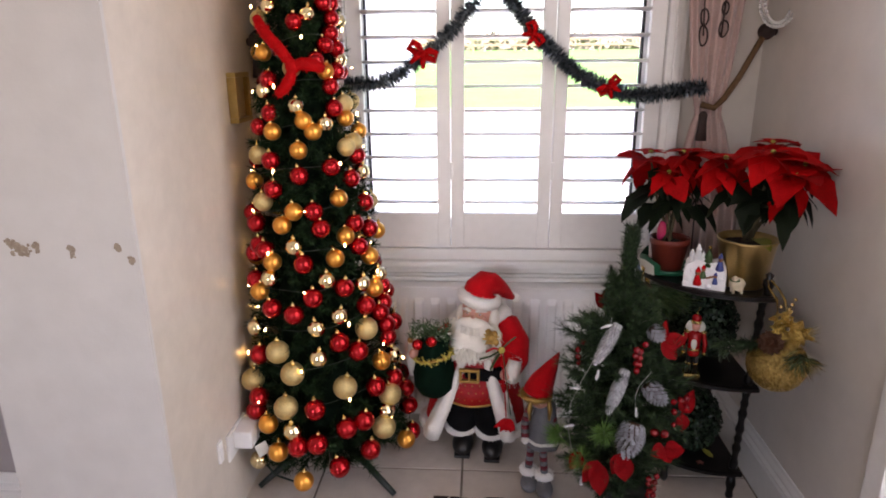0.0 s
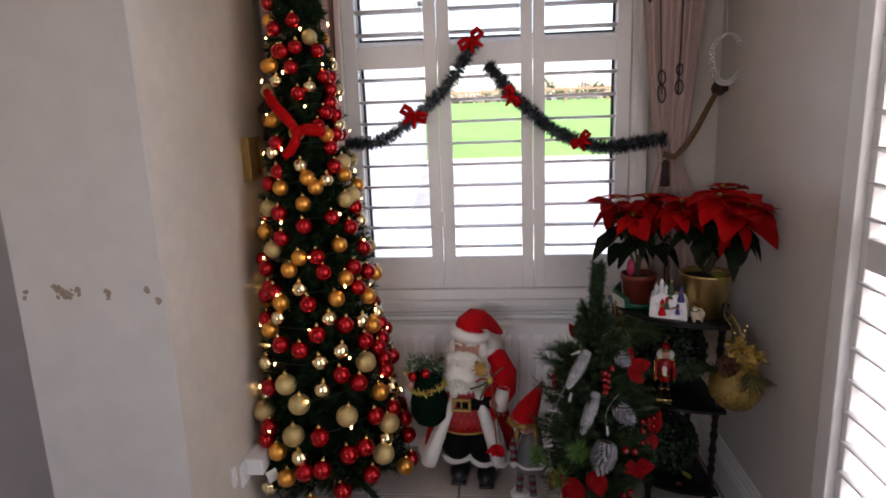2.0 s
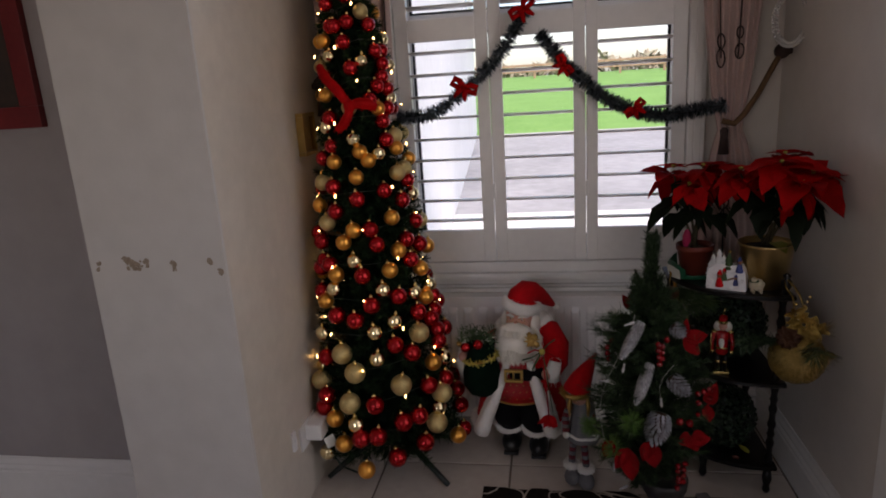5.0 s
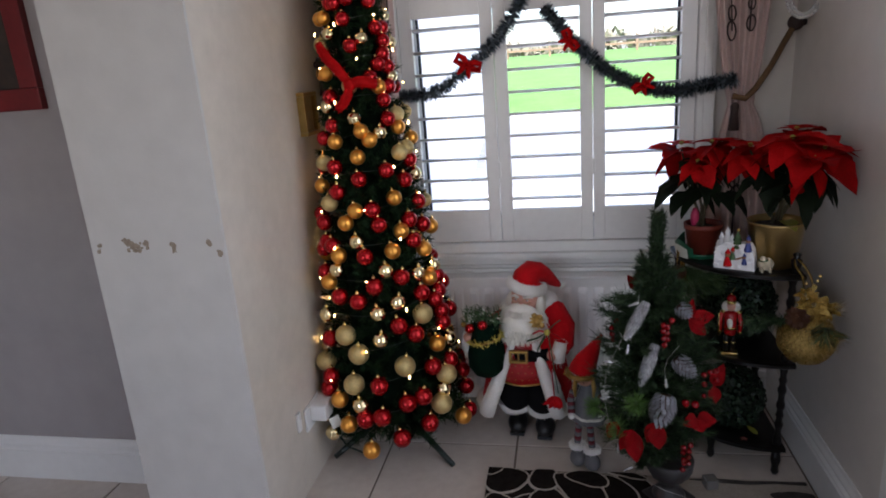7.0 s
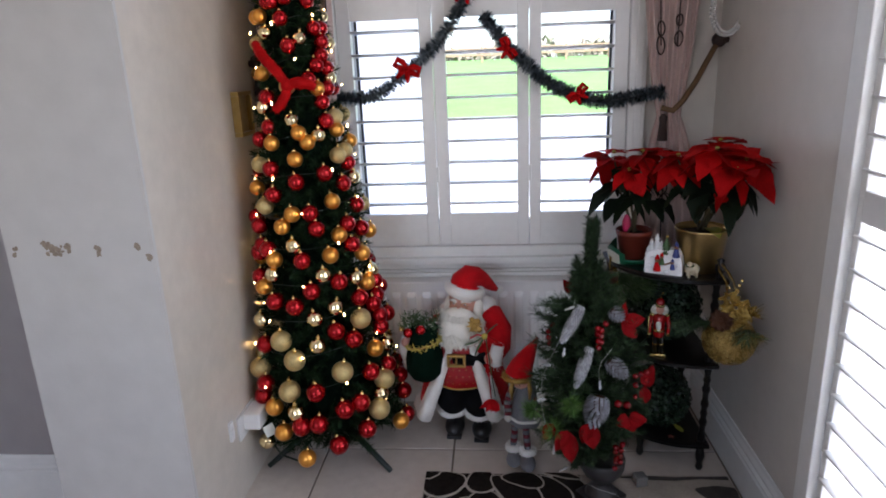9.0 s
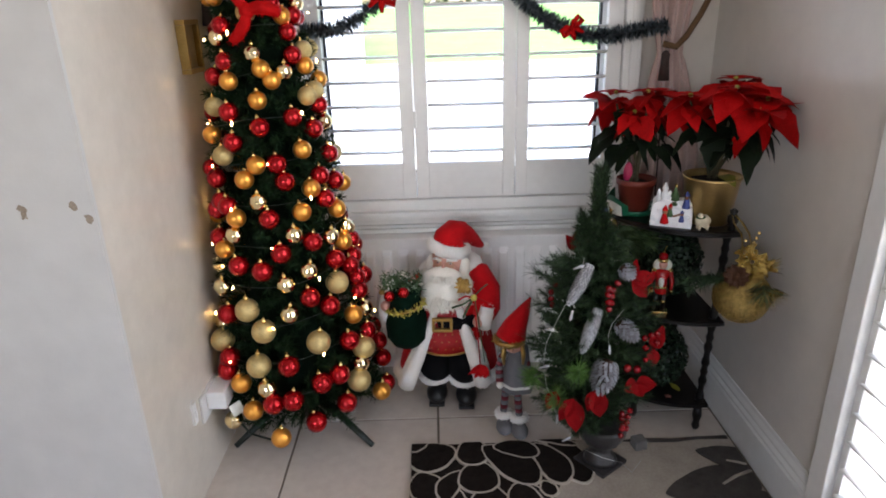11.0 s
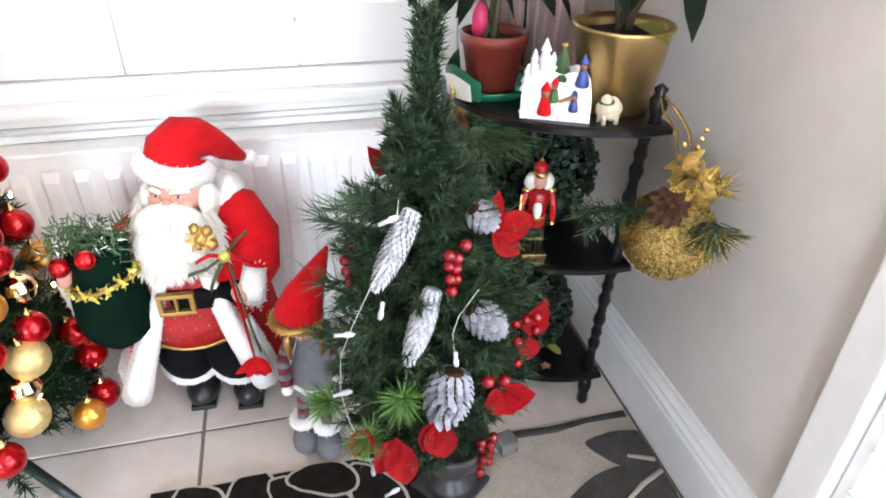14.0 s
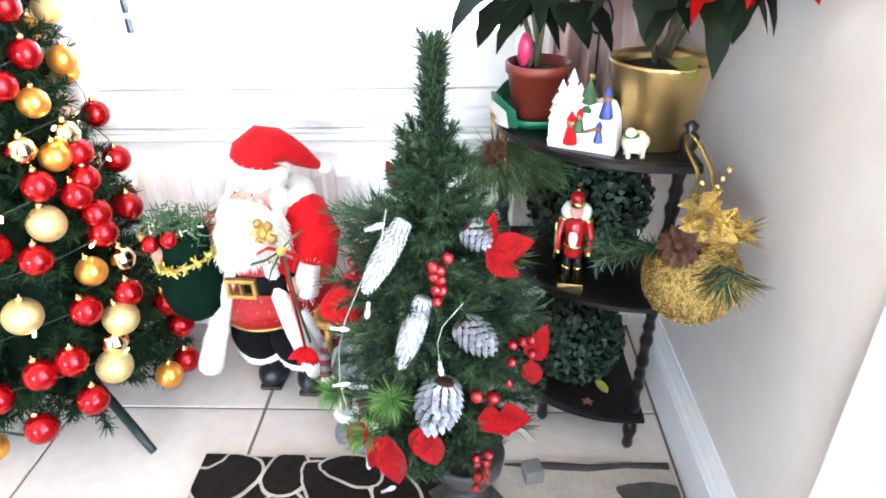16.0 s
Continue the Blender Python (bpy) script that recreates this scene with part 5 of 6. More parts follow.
PINKWRAP = mat("deep_pink_foil", (0.50, 0.02, 0.10), 0.4, var=0.2, scale=15)


def poinsettia(name, label, pot_at, pot_geo, pot_mat, pot_label, soil_r, heads, low_leaves, seed):
    """A potted plant: stems rise from the soil to heads of bracts over dark leaves."""
    ob = thing(name, label, "potted plant", pot_at)
    part("pot", pot_geo, pot_mat, ob, pot_label)
    top = max(v[2] for v in pot_geo.v)
    part("soil", Geo().lathe([(soil_r, top - 0.02), (soil_r * 0.6, top - 0.012), (0.0, top - 0.008)], 16), SOIL, ob)
    rng = random.Random(seed)
    for hx, hy, hz, size in heads:
        root = Vector((rng.uniform(-0.02, 0.02), rng.uniform(-0.02, 0.02), top - 0.01))
        head = Vector((hx, hy, hz))
        mid = root.lerp(head, 0.5) + Vector((rng.uniform(-0.015, 0.015), rng.uniform(-0.015, 0.015), 0.01))
        part("stem", Geo().tube([root, mid, head], [0.005, 0.004, 0.003], 7), PSTEM, ob)
        a0 = rng.uniform(0, 6.28)
        n = 9
        for k in range(n):
            a = a0 + k * 2 * math.pi / n + rng.uniform(-0.2, 0.2)
            ln = size * rng.uniform(0.62, 1.08)
            way = (math.cos(a), math.sin(a), rng.uniform(-1.1, 0.45))
            g = Geo().leaf(head + Vector((0, 0, rng.uniform(-0.02, 0.012))), way, (rng.uniform(-0.3, 0.3), rng.uniform(-0.3, 0.3), 1), ln, ln * rng.uniform(0.38, 0.48), rng.uniform(0.1, 0.75), lobes=0.07)
            part("bract", g, BRACT, ob)
        for k in range(5):
            a = a0 + 0.4 + k * 2 * math.pi / 5
            ln = size * 0.5 * rng.uniform(0.8, 1.2)
            part("bract", Geo().leaf(head + Vector((0, 0, 0.012)), (math.cos(a), math.sin(a), 0.25), (0, 0, 1), ln, ln * 0.28, 0.2), BRACT, ob)
        part("flower_centre", Geo().ball(tuple(head + Vector((0, 0, 0.016))), (0.007, 0.007, 0.006), 8, 6, rough=0.15), YELLOWLEAF, ob)
        for k in range(6):
            a = a0 + 0.2 + k * 2 * math.pi / 6 + rng.uniform(-0.3, 0.3)
            ln = size * rng.uniform(0.62, 0.92)
            p = root.lerp(head, rng.uniform(0.55, 0.92))
            part("leaf", Geo().leaf(p, (math.cos(a), math.sin(a), rng.uniform(-0.3, 0.1)), (rng.uniform(-0.4, 0.4), rng.uniform(-0.4, 0.4), 1), ln, ln * rng.uniform(0.26, 0.36), rng.uniform(0.3, 0.9), lobes=0.12), PLEAF, ob)
    for base, way, ln, yellow in low_leaves:
        part("leaf", Geo().leaf(base, way, (0, 0, 1), ln, ln * 0.36, 0.35, lobes=0.08), YELLOWLEAF if yellow else PLEAF, ob)
    return ob


gp = Geo().lathe([(0.056, 0.0), (0.060, 0.004), (0.078, 0.128), (0.0815, 0.134), (0.0815, 0.139), (0.0775, 0.139), (0.0745, 0.125), (0.066, 0.06)], 32)
poinsettia("poinsettia", "red poinsettia with dark leaves in a brushed gold pot", (1.327, 2.075, 0.735), gp, GOLDPOT, "tapered brushed gold pot", 0.072,
           ((0.080, -0.09, 0.345, 0.125), (0.0, -0.08, 0.375, 0.125), (0.045, 0.03, 0.385, 0.13), (-0.08, 0.02, 0.345, 0.12), (0.04, -0.13, 0.325, 0.11)),
           (((0.01, -0.02, 0.14), (0.1, -0.6, 0.1), 0.075, True), ((0.08, -0.05, 0.28), (0.5, -0.35, -0.5), 0.105, False), ((0.06, -0.07, 0.28), (0.15, -0.5, -0.8), 0.10, False), ((-0.03, -0.06, 0.27), (-0.3, -0.4, -0.8), 0.10, False), ((0.0, 0.0, 0.27), (0.1, -0.9, -0.4), 0.10, False)), 5)
tp = Geo().lathe([(0.040, 0.0), (0.042, 0.003), (0.054, 0.078), (0.058, 0.080), (0.059, 0.097), (0.055, 0.098), (0.052, 0.085), (0.044, 0.04)], 28)
left = poinsettia("poinsettia", "red poinsettia in a small terracotta pot", (1.145, 2.185, 0.745), tp, TERRA, "small terracotta coloured pot", 0.050,
                  ((-0.065, 0.05, 0.33, 0.125), (0.02, 0.02, 0.335, 0.115), (-0.03, -0.03, 0.285, 0.095), (0.06, 0.10, 0.325, 0.12)),
                  (((-0.06, 0.02, 0.235), (-0.85, -0.45, -0.35), 0.13, False), ((-0.05, 0.0, 0.20), (-0.6, -0.6, -0.3), 0.10, False), ((0.03, -0.03, 0.2), (0.4, -0.6, -0.3), 0.09, False), ((0.06, -0.01, 0.2), (0.7, -0.5, -0.5), 0.10, False)), 9)
tray = thing("pot_tray", "green plastic tray with white paper under the terracotta pot", "plant tray", (1.145, 2.185, 0.735))
part("dish", Geo().lathe([(0.052, 0.0), (0.062, 0.003), (0.074, 0.020), (0.071, 0.020), (0.060, 0.006), (0.0, 0.006)], 28, wave=lambda a, i: 1 + 0.03 * math.sin(a * 9)), GREENPLASTIC, tray)
wrap = Geo()
verts = [(0.076 * math.cos(radians(a)) * (1 + 0.10 * t), 0.076 * math.sin(radians(a)) * (1 + 0.10 * t), 0.006 + 0.045 * t + 0.012 * math.sin(radians(a * 4)) * t) for t in (0, 0.5, 1) for a in range(120, 241, 12)]
wrap.add(verts, [(r * 11 + k, r * 11 + k + 1, r * 11 + k + 12, r * 11 + k + 11) for r in range(2) for k in range(10)], 0, True)
part("wrap", wrap, GREENPLASTIC, tray, "crumpled green plastic wrap")
wrap = Geo().add([(x * 1.04, y * 1.04, z * 0.75) for r in range(3) for x, y, z in verts[r * 11 + 5:r * 11 + 10]], [(r * 5 + k, r * 5 + k + 1, r * 5 + k + 6, r * 5 + k + 5) for r in range(2) for k in range(4)], 0, True)
part("paper", wrap, WHITEPAPER, tray, "white printed paper edge")
tagged(part("pink_foil_bud", Geo().ball((0, 0, 0.03), (0.015, 0.014, 0.034), 12, 10, rough=0.04), PINKWRAP, at=(1.122, 2.195, 0.826)), "deep pink wrapped bud in the terracotta pot", "ornament")

fallen = thing("fallen_leaf", "yellow-green fallen leaf lying on the bottom shelf", "leaf", (1.335, 2.135, 0.1135))
part("blade", Geo().leaf((0, 0, 0), (-0.5, 0.8, 0.1), (0, 0, 1), 0.050, 0.013, -0.15, lobes=0.08), YELLOWLEAF, fallen)
fallen = thing("fallen_petal", "dried pinkish flower scrap lying on the bottom shelf", "petal", (1.285, 2.105, 0.1135))
for k in range(5):
    part("petal", Geo().leaf((0, 0, 0.001), (math.cos(k * 1.3), math.sin(k * 1.3), 0.25), (0, 0, 1), 0.014, 0.005, 0.2), mat("dried_pink_petal", (0.30, 0.12, 0.10), 0.8, var=0.3, scale=60), fallen)

# ---------- snowy village ornament ----------
SNOW = mat("white_glazed_snow", (0.82, 0.82, 0.84), 0.35, var=0.05, scale=40)
BLUE = mat("blue_glaze", (0.03, 0.05, 0.22), 0.4, var=0.1)
CARVEDBROWN = mat("brown_glaze", (0.22, 0.09, 0.03), 0.4, var=0.2)


def snow_scene():
    ob = thing("snow_scene_ornament", "white snowy village ornament with tiny red and blue figures", "ornament", Matrix.Translation((1.212, 2.048, 0.735)) @ Matrix.Rotation(radians(-25), 4, "Z") @ Matrix.Scale(1.08, 4))
    outline = [(-0.052, 0.0), (0.052, 0.0), (0.051, 0.034), (0.047, 0.056), (0.038, 0.072), (0.024, 0.076), (0.008, 0.070), (-0.008, 0.072), (-0.022, 0.076), (-0.036, 0.066), (-0.046, 0.060), (-0.052, 0.036)]
    n = len(outline)
    g = Geo().add([(x, y, z) for y in (-0.018, 0.018) for x, z in outline], [tuple(range(n)), tuple(range(2 * n - 1, n - 1, -1))] + [(k, n + k, n + (k + 1) % n, (k + 1) % n) for k in range(n)], 0, False)
    part("snow_bank", g, SNOW, ob)
    for x, z, s in ((-0.037, 0.056, 1.10), (-0.022, 0.066, 1.25), (-0.046, 0.040, 0.95), (-0.010, 0.066, 0.8)):
        part("snowy_tree", Geo().lathe([(0.012 * s, 0), (0.006 * s, 0.012 * s), (0.010 * s, 0.013 * s), (0.004 * s, 0.026 * s), (0.007 * s, 0.027 * s), (0.0, 0.042 * s)], 9, at=Matrix.Translation((x, -0.006, z))), SNOW, ob)
    part("green_tree", Geo().lathe([(0.017, 0), (0.008, 0.02), (0.012, 0.021), (0.0, 0.048)], 10, at=Matrix.Translation((0.004, -0.006, 0.060))), DLEAF, ob, "small green painted tree")
    part("yellow_star", Geo().ball((0.004, 0, 0.108), 0.005, 8, 6), DGOLD, ob)
    # carol singers and a child with a sledge in front of the snow bank
    for x, z, h, coat in ((-0.016, 0.010, 1.25, DRED), (-0.004, 0.030, 0.9, DLEAF), (0.034, 0.056, 1.15, BLUE), (0.026, 0.018, 0.8, BLUE)):
        part("figure", Geo().lathe([(0.0085 * h, 0.0), (0.0090 * h, 0.003), (0.0060 * h, 0.016 * h), (0.0045 * h, 0.022 * h)], 10, at=Matrix.Translation((x, -0.021, z))), coat, ob)
        part("figure_head", Geo().ball((x, -0.022, z + 0.026 * h), 0.0058 * h, 10, 8), CARVEDBROWN, ob)
        part("figure_hat", Geo().lathe([(0.0062 * h, 0.0), (0.0050 * h, 0.004), (0.0, 0.012 * h)], 10, at=Matrix.Translation((x, -0.021, z + 0.029 * h))), coat if coat != DLEAF else DRED, ob)
    part("sledge", Geo().box(-0.013, -0.004, -0.002, 0.013, 0.004, 0.002, 0.001, at=Matrix.Translation((0.016, -0.022, 0.036)) @ Matrix.Rotation(radians(-22), 4, "Y")), CARVEDBROWN, ob)
    for x, z, r in ((-0.040, 0.022, 0.010), (-0.046, 0.010, 0.008), (0.010, 0.008, 0.009), (0.040, 0.030, 0.008), (-0.030, 0.045, 0.008), (0.016, 0.056, 0.010)):
        part("snow_lump", Geo().ball((x, -0.017, z), (r, r * 0.6, r * 0.8), 10, 8, rough=0.05), SNOW, ob)
    part("pebble", Geo().ball((-0.012, -0.021, 0.031), (0.006, 0.005, 0.009), 8, 6), DLEAF, ob)


snow_scene()
WOOLLY = mat("cream_woolly_resin", (0.58, 0.50, 0.36), 0.8, var=0.2, scale=80, bump=0.6, bscale=160)
lamb = thing("lamb_figurine", "small cream woolly lamb figurine with green collar", "figurine", (1.285, 2.005, 0.735))
part("body", Geo().ball((0, 0, 0.024), (0.022, 0.017, 0.019), 14, 10, rough=0.05), WOOLLY, lamb)
part("head", Geo().ball((-0.012, -0.010, 0.042), (0.009, 0.009, 0.009), 10, 8), WOOLLY, lamb)
part("collar", Geo().tube([(-0.010 + 0.011 * math.cos(k * 0.7), -0.006 + 0.010 * math.sin(k * 0.7), 0.038) for k in range(10)], 0.003, 6), DLEAF, lamb, "green collar")
for x, y in ((-0.011, -0.008), (0.011, -0.008), (-0.011, 0.008), (0.011, 0.008)):
    part("leg", Geo().tube([(x, y, 0.0), (x, y, 0.016)], 0.004, 8), WOOLLY, lamb)

# ---------- nutcracker doll ----------
NRED = mat("red_glitter_lacquer", (0.36, 0.004, 0.006), 0.25, var=0.2, scale=60, coat=0.4)


def nutcracker():
    g = Geo()
    RD, BK, GD, WT, FC = range(5)
    g.box(-0.026, -0.018, 0.0, 0.026, 0.018, 0.012, 0.002, GD)
    for x in (-0.011, 0.011):
        g.lathe([(0.008, 0.012), (0.008, 0.05), (0.007, 0.075)], 10, BK, Matrix.Translation((x, 0, 0)))
        g.lathe([(0.009, 0.040), (0.009, 0.046)], 10, GD, Matrix.Translation((x, 0, 0)))
    g.lathe([(0.018, 0.073), (0.020, 0.08), (0.019, 0.12), (0.023, 0.148), (0.016, 0.154)], 16, RD)
    g.lathe([(0.0205, 0.094), (0.0205, 0.100)], 16, GD)
    g.ball((-0.002, -0.016, 0.118), (0.009, 0.008, 0.022), 10, 8, WT, rough=0.08)
    for s in (-1, 1):
        g.tube([(s * 0.025, 0, 0.148), (s * 0.032, -0.004, 0.115), (s * 0.030, -0.010, 0.088)], [0.008, 0.007, 0.006], 8, RD)
        g.ball((s * 0.030, -0.012, 0.083), 0.006, 8, 6, GD)
        g.ball((s * 0.024, 0, 0.152), (0.010, 0.009, 0.006), 8, 6, GD)
    g.tube([(-0.036, -0.016, 0.07), (-0.036, -0.016, 0.15)], 0.0025, 6, GD)
    g.ball((0, 0, 0.172), (0.015, 0.014, 0.018), 12, 10, FC)
    for s in (-1, 1):
        g.ball((s * 0.016, 0.004, 0.168), (0.013, 0.012, 0.018), 10, 8, WT, rough=0.12)
    g.lathe([(0.015, 0.182), (0.016, 0.190), (0.014, 0.192)], 14, GD)
    g.ball((0, 0, 0.199), (0.015, 0.015, 0.013), 12, 8, RD)
    g.ball((0, 0, 0.214), 0.004, 8, 6, GD)
    g.tube([(0, 0, 0.216), (0.004, 0, 0.228), (0.008, 0, 0.236)], 0.001, 5, GD)
    ob = part("nutcracker_doll", g, [NRED, BLACKWOOD, GOLDMETAL, DFUR, DFACE], at=Matrix.Translation((1.221, 2.100, 0.428)) @ Matrix.Rotation(radians(-12), 4, "Z") @ Matrix.Scale(0.95, 4))
    tagged(ob, "small wooden nutcracker doll in red and gold", "doll")


nutcracker()

# ---------- leafy topiary balls ----------
BOXLEAF = mat("dark_boxwood_leaf", (0.003, 0.009, 0.005), 0.42, second=(0.030, 0.058, 0.032), scale=20, per_island=1.0, spec=0.3)


def topiary(c, r, seed, label):
    rg = np.random.RandomState(seed)
    g = Geo()
    n = 2600
    d = rg.normal(size=(n, 3))
    d /= np.linalg.norm(d, axis=1, keepdims=True)
    for k in range(n):
        v = Vector(d[k])
        t = v.cross(Vector(rg.normal(size=3))).normalized()
        way = (t + v * rg.uniform(0.3, 1.1)).normalized()
        g.leaf(v * r * rg.uniform(0.86, 1.0), way, v, rg.uniform(0.011, 0.017), 0.0058, 0.1)
    ob = tagged(thing("topiary_ball", label, "topiary", c), label, "topiary")
    part("leaves", g, BOXLEAF, ob)
    # core coloured near-black for the shade in the leaf gaps
    part("core", Geo().ball((0, 0, 0), r * 0.84, 16, 12), SHADEFILL, ob)


topiary((1.268, 2.245, 0.428 + 0.125), 0.124, 1, "dark green artificial boxwood ball on the middle shelf")
topiary((1.262, 2.215, 0.112 + 0.104), 0.108, 2, "dark green artificial boxwood ball on the bottom shelf")

# ---------- gold glitter ball on the finial ----------
GLITTER = mat("gold_glitter", (0.66, 0.48, 0.17), 0.2, metal=0.95, second=(0.17, 0.11, 0.025), scale=160, bump=0.8, bscale=420, per_island=0.8)
GOLDLEAF = mat("gold_mesh_leaf", (0.64, 0.45, 0.13), 0.25, metal=0.9, second=(0.20, 0.12, 0.02), scale=160, bump=1.0, bscale=300, per_object=0.5)


def glitter_ball():
    ob = thing("glitter_ball_ornament", "gold glitter ball with cone and gold flower hanging on the stand", "ornament", (1.374, 1.905, 0.572))
    rg = np.random.RandomState(3)
    R = 0.075
    part("ball", Geo().ball((0, 0, 0), R, 32, 20), GLITTER, ob)
    d = rg.normal(size=(5200, 3))
    d /= np.linalg.norm(d, axis=1, keepdims=True)
    flakes = part("glitter", Geo().needles(d * (R - 0.0002), d * 0.35 + rg.normal(size=d.shape) * 0.6, rg.uniform(0.002, 0.0042, len(d)), 0.0013), GLITTER, ob)
    tagged(flakes, kind="stuff")
    # open brown cone with its scales spread
    g = Geo()
    for ring_, (n, rad, up) in enumerate(((5, 0.010, 1.4), (8, 0.020, 0.75), (10, 0.029, 0.25), (10, 0.033, -0.25))):
        for k in range(n):
            a = 2 * math.pi * (k + 0.5 * (ring_ % 2)) / n
            g.leaf((0.2 * rad * math.cos(a), 0.2 * rad * math.sin(a), 0.010 - 0.006 * ring_), (math.cos(a), math.sin(a), up), (0, 0, 1), rad * 0.92, 0.0095, 0.35, fold=0.8)
    g.ball((0, 0, 0.0), (0.011, 0.011, 0.016), 10, 8)
    part("pine_cone", g, BROWNCONE, ob, "open brown pine cone", at=Matrix.Translation((-0.046, -0.050, 0.084)) @ Matrix.Rotation(radians(58), 4, "X") @ Matrix.Rotation(radians(-18), 4, "Y"))
    # gold mesh flower: whorls of crinkled petals
    petals = random.Random(14)
    for c, count, ln0 in (((0.000, -0.030, 0.112), 9, 0.044), ((0.026, -0.022, 0.092), 8, 0.044), ((-0.018, -0.012, 0.136), 6, 0.036)):
        for k in range(count):
            a = 2 * math.pi * k / count + petals.uniform(-0.25, 0.25)
            ln = ln0 * petals.uniform(0.75, 1.2)
            way = (math.cos(a), -0.45 + petals.uniform(-0.3, 0.3), math.sin(a) * 0.9 + 0.1)
            part("gold_petal", Geo().leaf((c[0] + 0.004 * math.cos(a), c[1], c[2] + 0.004 * math.sin(a)), way, (petals.uniform(-0.4, 0.4), -1, petals.uniform(0.1, 0.6)), ln, ln * petals.uniform(0.24, 0.34), petals.uniform(-0.2, 0.5), lobes=0.16, fold=0.7), GOLDLEAF, ob)
    g = Geo()
    n = 46
    a = rg.uniform(-0.5, 1.1, n)
    g.needles(np.tile(np.array([0.030, -0.03, 0.092]), (n, 1)), np.stack([np.cos(a), -0.2 + rg.normal(size=n) * 0.25, np.sin(a) * 0.7], 1), rg.uniform(0.035, 0.062, n), 0.0011)
    part("gold_spikes", g, GLITTER, ob)
    g = Geo()
    n = 300
    st = np.array([0.018, -0.074, 0.052]) + rg.normal(size=(n, 3)) * 0.006
    a = rg.uniform(-3.0, -0.1, n)
    g.needles(st, np.stack([np.cos(a), -0.32 + rg.normal(size=n) * 0.16, np.sin(a) * 0.72], 1), rg.uniform(0.030, 0.058, n), 0.0010)
    part("pine_sprig", g, FIR, ob, "dark green pine sprig")
    g = Geo()
    n = 120
    a = rg.uniform(-3.1, -0.1, n)
    g.needles(np.array([0.016, -0.078, 0.052]) + rg.normal(size=(n, 3)) * 0.004, np.stack([np.cos(a), -0.38 + rg.normal(size=n) * 0.12, np.sin(a) * 0.75], 1), rg.uniform(0.045, 0.072, n), 0.0009)
    part("gold_needles", g, GLITTER, ob)
    g = Geo()
    for k in range(8):
        branch_needles(g, (-0.055, 0.0, 0.055), (-0.135 - 0.010 * (k % 3), -0.02 + 0.012 * k, 0.050 - 0.012 * (k % 4)), rg, 0.030, 60, 0.0009)
    part("fir_sprig", g, FIR, ob)
    for dx in (-0.016, 0.010):
        part("hanging_ribbon", ribbon_strip([(dx, -0.005, 0.13), (dx * 0.8 - 0.004, 0.015, 0.175), (dx * 0.9 - 0.014, 0.042, 0.198), (dx * 0.3 - 0.022, 0.060, 0.214)], 0.0035, (0.4, -1, 0.1)), GOLDLEAF, ob, "gold gauze ribbon")
    for p in ((0.012, -0.01, 0.172), (0.020, -0.005, 0.184), (-0.016, -0.01, 0.165), (0.006, -0.012, 0.160)):
        part("gold_bead", Geo().ball(p, 0.0050, 8, 6), GOLDMETAL, ob)


glitter_ball()
# gold-ribboned pine spray hanging off the stand's other end
sp = thing("pine_spray_ornament", "green pine spray with brown cone and gold ribbon", "ornament", (1.075, 2.175, 0.70))
rg = np.random.RandomState(17)
g = Geo()
for a in range(-60, 76, 12):
    branch_needles(g, (0, 0, 0), (0.10 * math.sin(radians(a)) + 0.03, -0.045, -0.02 - 0.05 * math.cos(radians(a))), rg, 0.058, 90, 0.0008, spread=0.4)
part("pine_needles", g, mat("olive_pine_needle", (0.07, 0.11, 0.03), 0.55, second=(0.03, 0.07, 0.025), scale=15, per_island=0.6), sp)
part("pine_cone", cone_geo(0.042, 0.021, lambda t: math.sin(math.pi * min(0.97, 0.2 + 0.76 * t)) ** 0.7, 8), [BROWNCONE, BROWNCONE], sp, "brown pine cone", at=(-0.01, -0.05, 0.015))
part("ribbon", Geo().tube([(0, -0.01, -0.04), (-0.012, -0.03, 0.03), (-0.004, -0.005, 0.075), (0.008, 0.0, 0.03), (0.012, -0.03, -0.05)], 0.008, 6, flat=0.2), GOLDLEAF, sp, "gold gauze ribbon")

# ---------- curtains ----------
# pink cloth, its colour lightened in place of daylight shining through
CURTAIN = mat("dusty_pink_curtain_cloth", (0.54, 0.40, 0.36), 0.8, var=0.15, scale=12, sheen=0.25, bump=0.25, bscale=400)
EMBROIDER = mat("dark_brown_embroidery", (0.035, 0.018, 0.015), 0.7, var=0.3, scale=60)
ROPE = mat("brown_gold_rope", (0.13, 0.07, 0.028), 0.8, var=0.4, scale=60, bump=0.5, bscale=200)


def curtain_point(u, z, top, tie, low, ztop, ztie, zlow, y0, folds, depth):
    """Point of a gathered curtain: u from 0 to 1 across; edges given as (x left, x right) at three heights."""
    if z >= ztie:
        t = (z - ztie) / (ztop - ztie)
        t = t ** 0.62
        a, b = tie[0] + (top[0] - tie[0]) * t, tie[1] + (top[1] - tie[1]) * t
    else:
        t = min(1, (ztie - z) / 0.35) ** 0.7
        a, b = tie[0] + (low[0] - tie[0]) * t, tie[1] + (low[1] - tie[1]) * t
    squeeze = 0.45 + 0.55 * min(1, abs(z - ztie) / 0.35)
    w = math.sin(u * folds * 2 * math.pi + 0.5 * math.sin(z * 2.3)) * depth * squeeze
    return Vector((a + (b - a) * u + 0.25 * w, y0 + w + 0.012 * math.sin(u * 9 + z * 3), z))


